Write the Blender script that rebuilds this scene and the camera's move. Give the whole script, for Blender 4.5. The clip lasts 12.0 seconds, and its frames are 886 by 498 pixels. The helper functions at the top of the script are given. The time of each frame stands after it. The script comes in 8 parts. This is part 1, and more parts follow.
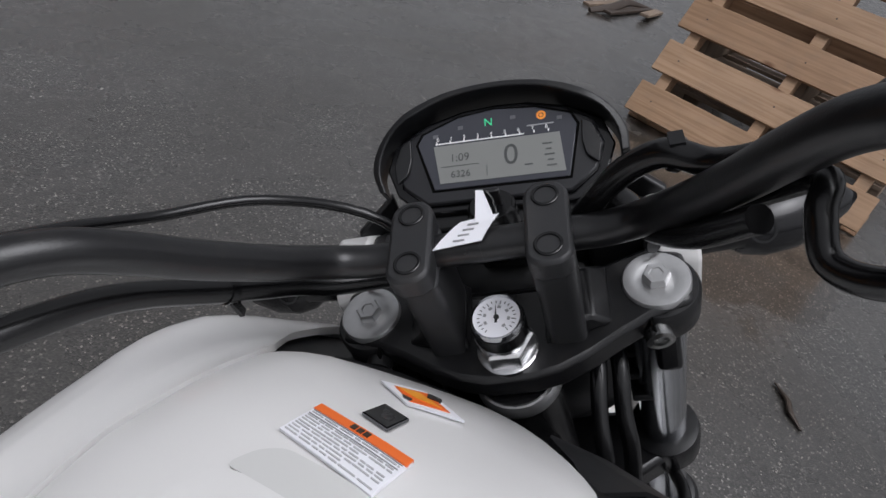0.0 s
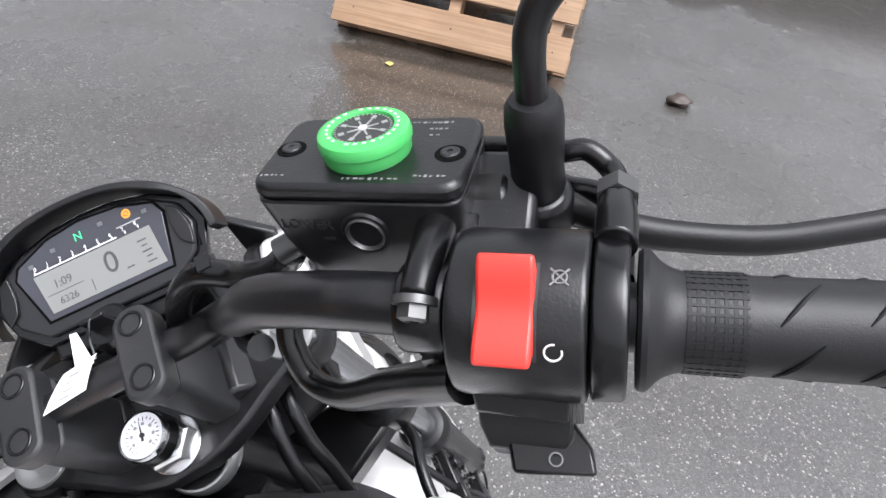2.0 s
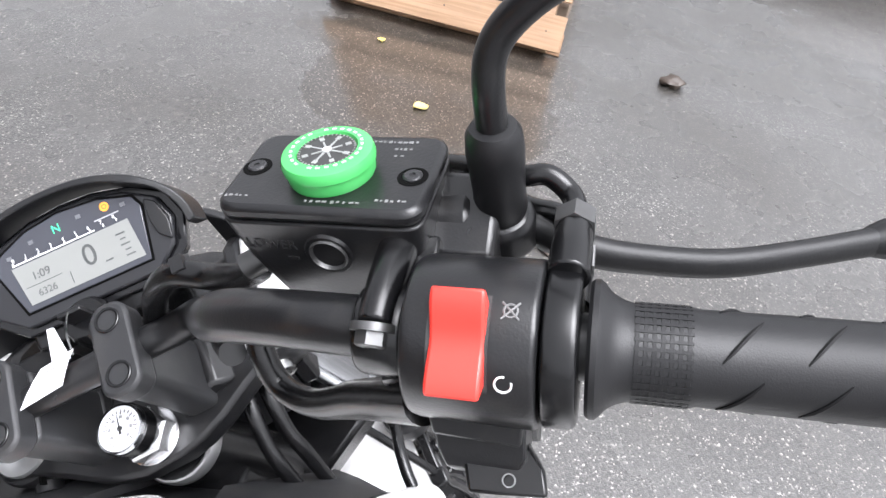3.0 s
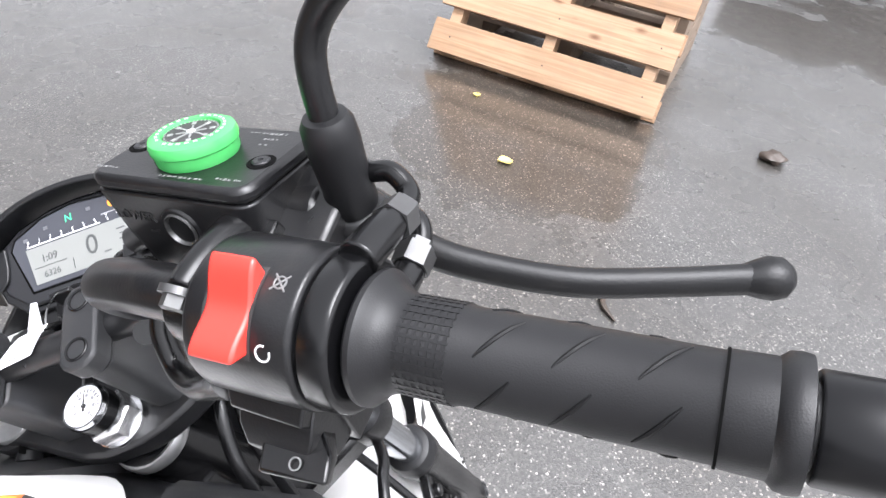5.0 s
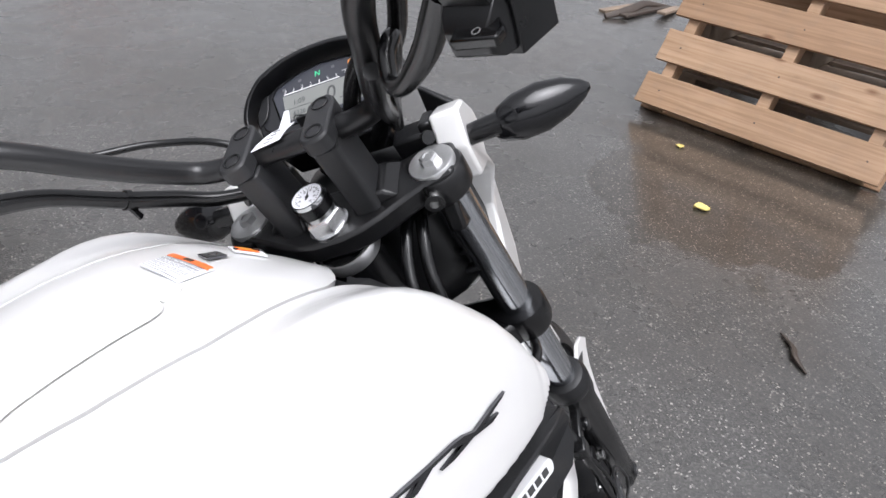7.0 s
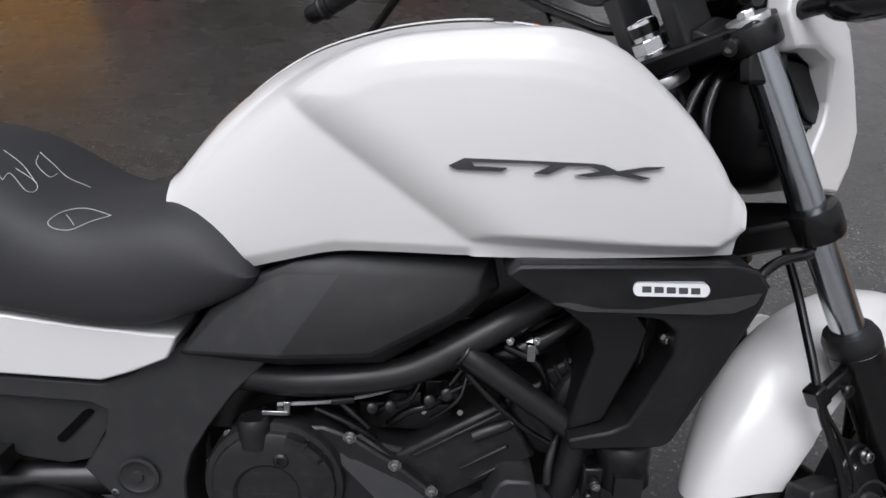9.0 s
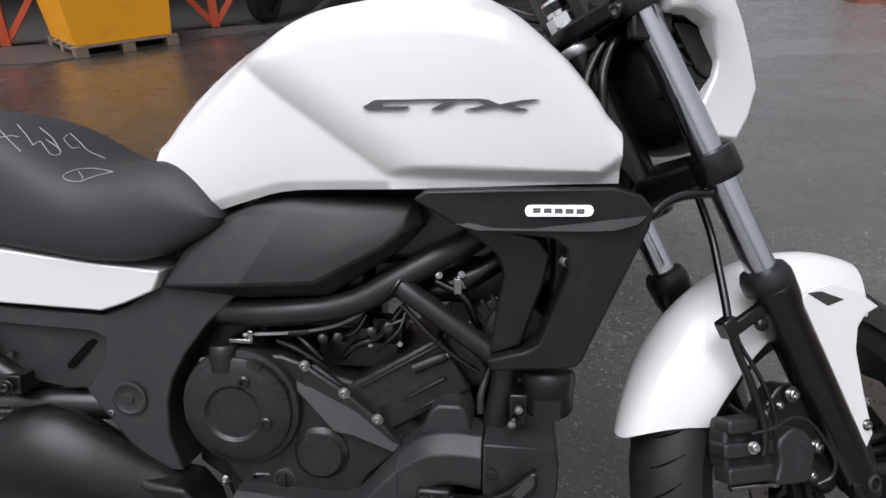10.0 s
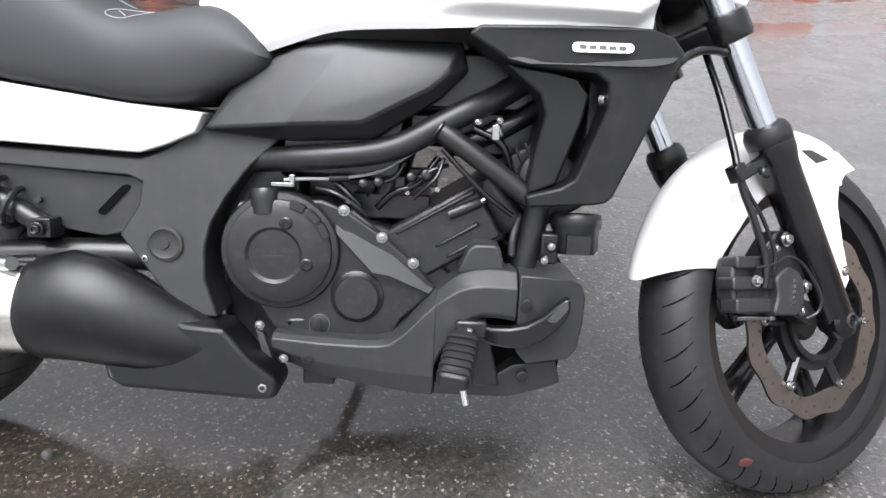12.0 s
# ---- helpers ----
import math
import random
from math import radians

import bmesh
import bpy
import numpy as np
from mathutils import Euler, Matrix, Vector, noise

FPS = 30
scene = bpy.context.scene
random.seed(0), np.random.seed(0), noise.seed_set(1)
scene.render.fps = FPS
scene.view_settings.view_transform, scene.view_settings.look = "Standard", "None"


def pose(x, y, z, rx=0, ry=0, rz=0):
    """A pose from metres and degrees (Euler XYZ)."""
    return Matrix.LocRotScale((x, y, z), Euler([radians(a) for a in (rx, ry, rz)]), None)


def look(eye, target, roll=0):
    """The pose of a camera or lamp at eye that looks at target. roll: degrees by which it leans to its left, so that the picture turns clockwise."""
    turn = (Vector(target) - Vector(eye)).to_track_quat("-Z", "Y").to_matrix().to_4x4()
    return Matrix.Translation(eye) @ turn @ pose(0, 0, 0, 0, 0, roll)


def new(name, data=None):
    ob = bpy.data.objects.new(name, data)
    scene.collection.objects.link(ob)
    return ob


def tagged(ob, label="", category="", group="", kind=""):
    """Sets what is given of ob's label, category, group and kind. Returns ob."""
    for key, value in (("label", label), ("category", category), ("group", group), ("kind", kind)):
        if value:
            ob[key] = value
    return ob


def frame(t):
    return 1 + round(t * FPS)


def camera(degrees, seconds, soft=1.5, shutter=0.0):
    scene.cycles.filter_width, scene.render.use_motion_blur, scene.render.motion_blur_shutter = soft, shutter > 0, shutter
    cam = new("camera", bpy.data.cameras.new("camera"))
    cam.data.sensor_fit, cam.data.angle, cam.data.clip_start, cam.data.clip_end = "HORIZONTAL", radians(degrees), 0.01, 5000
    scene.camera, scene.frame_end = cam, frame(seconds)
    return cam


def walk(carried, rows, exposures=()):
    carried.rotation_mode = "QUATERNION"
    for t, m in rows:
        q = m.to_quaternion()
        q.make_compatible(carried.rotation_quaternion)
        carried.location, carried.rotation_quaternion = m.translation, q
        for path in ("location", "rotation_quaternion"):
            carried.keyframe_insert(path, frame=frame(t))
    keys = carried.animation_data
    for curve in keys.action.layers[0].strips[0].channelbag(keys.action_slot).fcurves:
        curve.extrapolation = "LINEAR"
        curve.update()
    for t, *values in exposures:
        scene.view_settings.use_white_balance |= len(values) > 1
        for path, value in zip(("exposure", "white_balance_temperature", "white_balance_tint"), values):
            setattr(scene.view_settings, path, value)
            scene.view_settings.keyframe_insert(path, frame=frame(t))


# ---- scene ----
cam = camera(66.35, 12.0)
EXPOSURES = [(t, stops, 6200, 13) for t, stops in (
    (0, -0.12), (0.5, 0.1), (1, 0.31), (1.5, 0.8), (2, 1.35), (2.5, 1.7), (3, 1.8), (5, 1.94), (5.5, 1.95), (6, 1.8), (6.5, 1.5), (7, 0.92),
    (7.5, 0.05), (9.5, 0.2), (10, 0.4), (10.5, 0.65), (11, 1.0), (11.5, 1.35), (12, 1.65))]
walk(cam, [
    (0, pose(0.0200, 0.1765, 1.1964, 53.70, -13.88, -54.83)),
    (0.5, pose(0.0259, 0.1745, 1.2227, 51.54, -15.18, -69.81)),
    (1, pose(0.0428, 0.1539, 1.2516, 50.55, -12.11, -76.32)),
    (1.5, pose(0.0707, 0.1169, 1.2978, 50.79, -8.88, -78.37)),
    (2, pose(0.1009, 0.0818, 1.3339, 50.39, -7.00, -80.91)),
    (2.5, pose(0.1093, 0.0775, 1.3520, 49.09, -8.11, -80.50)),
    (3, pose(0.1105, 0.0741, 1.3509, 48.26, -8.02, -80.87)),
    (3.2, pose(0.1141, 0.0706, 1.3490, 48.11, -8.15, -81.52)),
    (4.8, pose(0.1087, -0.0032, 1.3487, 51.38, -7.53, -74.01)),
    (5, pose(0.1174, -0.0251, 1.3481, 51.68, -7.39, -70.62)),
    (5.5, pose(0.1243, -0.0805, 1.3372, 51.66, -6.27, -64.44)),
    (6, pose(0.1063, -0.1036, 1.3282, 54.23, -4.41, -60.21)),
    (6.5, pose(0.0715, -0.1218, 1.2861, 54.24, -2.64, -58.08)),
    (7, pose(-0.0300, -0.1291, 1.2325, 56.40, -4.63, -53.21)),
    (7.5, pose(-0.0844, -0.1588, 1.1898, 54.55, -6.58, -42.88)),
    (7.7, pose(-0.0663, -0.1896, 1.1743, 54.81, -5.50, -35.67)),
    (9.3, pose(0.1513, -0.6354, 1.1024, 57.26, -1.20, 2.80)),
    (9.5, pose(0.1893, -0.6767, 1.0748, 58.88, 0.00, 3.12)),
    (10, pose(0.3086, -0.7371, 1.0483, 62.68, 1.43, 6.20)),
    (10.2, pose(0.3182, -0.7556, 1.0328, 62.07, 1.31, 7.41)),
    (10.5, pose(0.3325, -0.7833, 1.0096, 63.07, 0.30, 8.93)),
    (10.8, pose(0.3057, -0.8150, 0.9886, 63.13, -0.54, 8.67)),
    (11, pose(0.2879, -0.8362, 0.9746, 62.46, -1.52, 7.08)),
    (11.2, pose(0.2619, -0.8638, 0.9519, 65.97, -2.99, 5.99)),
    (11.5, pose(0.2228, -0.9053, 0.9178, 64.39, -2.92, 2.58)),
    (11.8, pose(0.1820, -0.8988, 0.8995, 62.72, -2.33, 0.56)),
    (12, pose(0.1548, -0.8946, 0.8874, 62.12, -2.43, 0.79)),
], EXPOSURES)

from functools import lru_cache

# ---- world and light: overcast day ----
world = bpy.data.worlds.new("overcast")
scene.world = world
world.use_nodes = True
wn, wl = world.node_tree.nodes, world.node_tree.links
sky = wn.new("ShaderNodeTexSky")
sky.sky_type = "NISHITA"
sky.sun_disc = False
sky.sun_elevation, sky.sun_rotation = radians(70), radians(207)
sky.air_density, sky.dust_density = 1.0, 6.0
grey = wn.new("ShaderNodeHueSaturation")
grey.inputs["Saturation"].default_value = 0.05
wl.new(sky.outputs["Color"], grey.inputs["Color"])
wl.new(grey.outputs["Color"], wn["Background"].inputs["Color"])
wn["Background"].inputs["Strength"].default_value = 0.115
sun = new("sun", bpy.data.lights.new("sun", "SUN"))
sun.data.energy, sun.data.angle, sun.data.color = 1.3, radians(50), (1.0, 0.99, 0.98)
sun.matrix_world = look((-0.8, -1.6, 5.0), (0, 0, 0))


# ---- materials ----
def material(name, colour, rough=0.5, metal=0.0, spread=0.15, scale=30.0, bump=0.0, bump_scale=400.0, coat=0.0, spec=0.5,
             emit=None, transmission=0.0, dirt=0.0, rough_spread=0.1):
    """A surface with colour and gloss varied at two scales, and fine relief."""
    m = bpy.data.materials.new(name)
    m.use_nodes = True
    n, l = m.node_tree.nodes, m.node_tree.links
    b = n["Principled BSDF"]
    geo = n.new("ShaderNodeTexCoord")
    big, fine = n.new("ShaderNodeTexNoise"), n.new("ShaderNodeTexNoise")
    big.inputs["Scale"].default_value, big.inputs["Detail"].default_value = scale, 4
    fine.inputs["Scale"].default_value, fine.inputs["Detail"].default_value = bump_scale, 2
    l.new(geo.outputs["Object"], big.inputs["Vector"])
    l.new(geo.outputs["Object"], fine.inputs["Vector"])
    mix = n.new("ShaderNodeMix")
    mix.data_type = "RGBA"
    mix.inputs["A"].default_value = (*[c * (1 - spread) for c in colour], 1)
    mix.inputs["B"].default_value = (*[min(1, c * (1 + spread)) for c in colour], 1)
    l.new(big.outputs["Fac"], mix.inputs["Factor"])
    out = mix.outputs["Result"]
    if dirt:
        ramp = n.new("ShaderNodeValToRGB")
        ramp.color_ramp.elements[0].position, ramp.color_ramp.elements[1].position = 0.52, 0.75
        spots = n.new("ShaderNodeTexNoise")
        spots.inputs["Scale"].default_value, spots.inputs["Detail"].default_value = scale * 2.3, 8
        l.new(geo.outputs["Object"], spots.inputs["Vector"])
        l.new(spots.outputs["Fac"], ramp.inputs["Fac"])
        amount = n.new("ShaderNodeMath")
        amount.operation = "MULTIPLY"
        amount.inputs[1].default_value = dirt
        l.new(ramp.outputs["Color"], amount.inputs[0])
        soil = n.new("ShaderNodeMix")
        soil.data_type = "RGBA"
        soil.inputs["B"].default_value = (0.16, 0.14, 0.12, 1)
        l.new(amount.outputs[0], soil.inputs["Factor"])
        l.new(out, soil.inputs["A"])
        out = soil.outputs["Result"]
    l.new(out, b.inputs["Base Color"])
    rr = n.new("ShaderNodeMapRange")
    rr.inputs["To Min"].default_value, rr.inputs["To Max"].default_value = max(0.0, rough * (1 - rough_spread)), min(1, rough * (1 + rough_spread))
    l.new(big.outputs["Fac"], rr.inputs["Value"])
    l.new(rr.outputs["Result"], b.inputs["Roughness"])
    b.inputs["Metallic"].default_value = metal
    b.inputs["Specular IOR Level"].default_value = spec
    b.inputs["Coat Weight"].default_value = coat
    b.inputs["Coat Roughness"].default_value = 0.05
    b.inputs["Transmission Weight"].default_value = transmission
    if emit:
        b.inputs["Emission Color"].default_value = (*emit[:3], 1)
        b.inputs["Emission Strength"].default_value = emit[3]
    if bump:
        bp = n.new("ShaderNodeBump")
        bp.inputs["Strength"].default_value, bp.inputs["Distance"].default_value = bump, 0.001
        l.new(fine.outputs["Fac"], bp.inputs["Height"])
        l.new(bp.outputs["Normal"], b.inputs["Normal"])
    return m


WHITE = material("pearl_white_paint", (0.715, 0.708, 0.696), 0.30, spread=0.02, scale=6, coat=0.6)
PEARLGREY = material("matt_grey_moulding", (0.60, 0.60, 0.585), 0.5, spread=0.03, scale=9)
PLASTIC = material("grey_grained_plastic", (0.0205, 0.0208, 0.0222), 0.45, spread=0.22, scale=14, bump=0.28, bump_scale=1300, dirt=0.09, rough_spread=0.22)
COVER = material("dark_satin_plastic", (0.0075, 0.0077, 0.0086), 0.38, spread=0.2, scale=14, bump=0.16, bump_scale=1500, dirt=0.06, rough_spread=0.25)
SHROUD = material("dark_grained_plastic", (0.0098, 0.0100, 0.0108), 0.44, spread=0.22, scale=14, bump=0.28, bump_scale=1300, dirt=0.06, rough_spread=0.22, spec=0.42)
HEATBLACK = material("black_heat_paint", (0.0042, 0.0043, 0.0048), 0.35, spread=0.2, scale=18, bump=0.12, bump_scale=1200, dirt=0.04, rough_spread=0.2, spec=0.36)
BLACK = material("black_satin_paint", (0.004, 0.004, 0.0045), 0.26, spread=0.2, scale=20, dirt=0.02)
BLACK_METAL = material("black_coated_metal", (0.0088, 0.0088, 0.0096), 0.30, spread=0.25, scale=40, bump=0.10, bump_scale=900, dirt=0.05, rough_spread=0.2, spec=0.5)
FRAME = material("satin_black_frame_paint", (0.0105, 0.0105, 0.0112), 0.40, spread=0.25, scale=30, bump=0.10, bump_scale=800, dirt=0.06, rough_spread=0.2)
LEVER = material("matt_grey_lever", (0.0060, 0.0060, 0.0066), 0.42, spread=0.25, scale=50, bump=0.12, bump_scale=700, dirt=0.03, spec=0.36)
ENDCAP = material("black_anodised_end", (0.0040, 0.0040, 0.0048), 0.29, spread=0.1, scale=40, spec=0.4)
ENGINE = material("black_engine_casting", (0.0125, 0.0125, 0.0134), 0.36, spread=0.3, scale=40, bump=0.30, bump_scale=1000, dirt=0.10, rough_spread=0.25)
RUBBER = material("grip_rubber", (0.0092, 0.0092, 0.0101), 0.45, spread=0.15, scale=60, bump=0.10, bump_scale=1800, spec=0.42, rough_spread=0.2)
TYRE = material("tyre_rubber", (0.011, 0.011, 0.0115), 0.52, spread=0.25, scale=25, bump=0.25, bump_scale=700, dirt=0.06)
GLOSS = material("gloss_black_plastic", (0.006, 0.006, 0.007), 0.14, spread=0.2, scale=15)
SEAT = material("seat_vinyl", (0.0300, 0.0303, 0.0330), 0.60, spread=0.15, scale=15, bump=0.30, bump_scale=900)
CHROME = material("polished_chrome", (0.80, 0.81, 0.83), 0.10, 1.0, spread=0.04, scale=40)
ZINC = material("zinc_plated_bolt", (0.36, 0.36, 0.355), 0.22, 1.0, spread=0.3, scale=300)
NUTGREY = material("dull_zinc_nut", (0.125, 0.125, 0.125), 0.42, 0.8, spread=0.2, scale=150)
STEEL = material("brushed_steel_nut", (0.62, 0.62, 0.62), 0.32, 0.9, spread=0.15, scale=120)
MUFFLER = material("brushed_stainless_steel", (0.62, 0.60, 0.56), 0.26, 1.0, spread=0.08, scale=60)
ALLOY = material("silver_aluminium", (0.74, 0.74, 0.75), 0.26, 1.0, spread=0.06, scale=200)
DISC = material("weathered_disc_steel", (0.235, 0.205, 0.185), 0.42, 1.0, spread=0.25, scale=60, dirt=0.08)
CASTGREY = material("grey_caliper_casting", (0.027, 0.027, 0.029), 0.42, 0.3, spread=0.2, scale=80, bump=0.3, bump_scale=900, dirt=0.15)
SCUFF = material("scraped_plastic", (0.035, 0.035, 0.035), 0.7, spread=0.6, scale=250, bump=0.8, bump_scale=500)
TUBE_GREY = material("grey_fork_tube", (0.58, 0.60, 0.63), 0.17, 1.0, spread=0.05, scale=60)
RED = material("red_switch_plastic", (0.78, 0.045, 0.032), 0.34, spread=0.05, scale=60)
GREEN = material("translucent_green_plastic", (0.07, 0.42, 0.11), 0.18, spread=0.1, scale=90)
PAPER = material("white_paper", (0.82, 0.82, 0.86), 0.7, spread=0.03, scale=90)
ORANGE = material("orange_print", (0.85, 0.165, 0.03), 0.4, spread=0.05, scale=90)
YELLOWP = material("yellow_print", (0.88, 0.36, 0.04), 0.4, spread=0.05, scale=90)
GRIPLINE = material("grip_groove_rubber", (0.0045, 0.0045, 0.005), 0.6, spread=0.1, scale=90, spec=0.25)
REDSTAIN = material("red_brown_stain", (0.085, 0.020, 0.018), 0.6, spread=0.4, scale=150)
SIGHT = material("brown_fluid_window", (0.055, 0.042, 0.016), 0.12, spread=0.3, scale=200)
# near black without gloss: paints in the shade of grooves, slits and gaps
GROOVE_SHADE = material("groove_shade_black", (0.002, 0.002, 0.002), 0.9, spread=0.1, scale=90, spec=0.1)
MARKGREY = material("worn_white_print", (0.17, 0.17, 0.17), 0.5, spread=0.3, scale=600)
INK = material("dark_print", (0.03, 0.03, 0.03), 0.5, spread=0.1, scale=90)
GREYINK = material("grey_print", (0.30, 0.30, 0.31), 0.5, spread=0.1, scale=90)
FAINTINK = material("faint_grey_print", (0.46, 0.46, 0.47), 0.5, spread=0.1, scale=90)
WHITEINK = material("white_print", (0.75, 0.75, 0.75), 0.5, spread=0.05, scale=90)
CHALK = material("white_paint_marker", (0.40, 0.41, 0.42), 0.8, spread=0.3, scale=200)
PLATE = material("pale_silver_plate", (0.72, 0.72, 0.73), 0.30, 0.3, spread=0.05, scale=90)
EMBLEM = material("dark_chrome_emblem", (0.13, 0.13, 0.14), 0.20, 1.0, spread=0.1, scale=90)
BEZEL = material("dark_bezel_plastic", (0.016, 0.0162, 0.0185), 0.30, spread=0.1, scale=30)
LCD = material("lcd_glass", (0.195, 0.20, 0.19), 0.12, spread=0.03, scale=30, emit=(0.55, 0.58, 0.58, 0.02))
LCDINK = material("lcd_segments", (0.06, 0.063, 0.063), 0.4, spread=0.1, scale=90)
DIALMARK = material("unlit_telltale", (0.10, 0.10, 0.11), 0.3, spread=0.1, scale=90)
DIAL = material("dial_panel", (0.045, 0.047, 0.057), 0.10, spread=0.1, scale=30)
LAMP_G = material("green_indicator", (0.02, 0.4, 0.15), 0.4, emit=(0.1, 0.9, 0.45, 0.35))
LAMP_O = material("amber_indicator", (0.7, 0.25, 0.02), 0.4, emit=(1.0, 0.30, 0.07, 0.22))
GLASS = material("clear_lens", (0.75, 0.77, 0.80), 0.08, spread=0.02, scale=20, transmission=0.6)


def sawn_wood(colour, seed):
    """Fresh sawn softwood: streaks along the board, knots and stains."""
    m = material("pallet_wood", colour, 0.62, spread=0.2, scale=6, bump=0.3, bump_scale=120, dirt=0.2)
    n, l = m.node_tree.nodes, m.node_tree.links
    b = n["Principled BSDF"]
    co = n.new("ShaderNodeTexCoord")
    info = n.new("ShaderNodeObjectInfo")
    far = n.new("ShaderNodeVectorMath")
    far.operation = "MULTIPLY_ADD"
    l.new(info.outputs["Random"], far.inputs[0])
    far.inputs[1].default_value = (31, 17, 9)
    l.new(co.outputs["Object"], far.inputs[2])
    mp = n.new("ShaderNodeMapping")
    mp.inputs["Scale"].default_value = (2.2, 60, 60)
    l.new(far.outputs[0], mp.inputs["Vector"])
    streak = n.new("ShaderNodeTexNoise")
    streak.inputs["Scale"].default_value, streak.inputs["Detail"].default_value, streak.inputs["Distortion"].default_value = 1.0, 5, 0.6
    l.new(mp.outputs["Vector"], streak.inputs["Vector"])
    knots = n.new("ShaderNodeMapping")
    knots.inputs["Scale"].default_value = (4.0, 9.0, 9.0)
    l.new(far.outputs[0], knots.inputs["Vector"])
    cell = n.new("ShaderNodeTexVoronoi")
    cell.inputs["Scale"].default_value = 1.0
    l.new(knots.outputs["Vector"], cell.inputs["Vector"])

    def shade(fac, stops, into):
        r = n.new("ShaderNodeValToRGB")
        for e, (p, c) in zip(r.color_ramp.elements, stops):
            e.position, e.color = p, (*c, 1)
        l.new(fac, r.inputs["Fac"])
        x = n.new("ShaderNodeMix")
        x.data_type, x.blend_type = "RGBA", "MULTIPLY"
        x.inputs["Factor"].default_value = 1.0
        l.new(into, x.inputs["A"])
        l.new(r.outputs["Color"], x.inputs["B"])
        return x.outputs["Result"]

    base = b.inputs["Base Color"].links[0].from_socket
    out = shade(streak.outputs["Fac"], ((0.30, (0.76, 0.69, 0.60)), (0.62, (1.1, 1.08, 1.06))), base)
    out = shade(cell.outputs["Distance"], ((0.05, (0.45, 0.33, 0.24)), (0.16, (1.0, 1.0, 1.0))), out)
    l.new(out, b.inputs["Base Color"])
    return m


WOODS = [sawn_wood(c, k) for k, c in enumerate(((0.320, 0.208, 0.128), (0.350, 0.232, 0.146), (0.285, 0.178, 0.105)))]
COMPASSINK = material("pale_compass_print", (0.24, 0.25, 0.24), 0.4, spread=0.1, scale=90)
PALEGREEN = material("pale_green_print", (0.42, 0.80, 0.45), 0.3, spread=0.05, scale=90)
FORKCAP = material("oxidised_alloy_cap", (0.60, 0.60, 0.60), 0.34, 0.85, spread=0.10, scale=200)
OLDWOOD = material("weathered_wood", (0.20, 0.15, 0.11), 0.75, spread=0.4, scale=12, bump=0.3, bump_scale=150)
YELLOW = material("yellow_box_paint", (0.95, 0.40, 0.008), 0.45, spread=0.06, scale=3, dirt=0.08)
REDOX = material("red_lead_paint", (0.55, 0.085, 0.030), 0.5, spread=0.2, scale=9, dirt=0.3)
CONCRETE = material("wet_concrete", (0.060, 0.056, 0.052), 0.45, spread=0.3, scale=3, bump=0.3, bump_scale=60)
DARKWALL = material("dark_shed_cladding", (0.035, 0.035, 0.036), 0.7, spread=0.4, scale=2)
PALEWALL = material("white_van_paint", (0.60, 0.60, 0.60), 0.4, spread=0.1, scale=2)
LEAF = material("yellow_leaf", (0.62, 0.50, 0.16), 0.5, spread=0.2, scale=60)
BARK = material("wet_bark", (0.045, 0.032, 0.024), 0.5, spread=0.4, scale=80, bump=0.5, bump_scale=200)


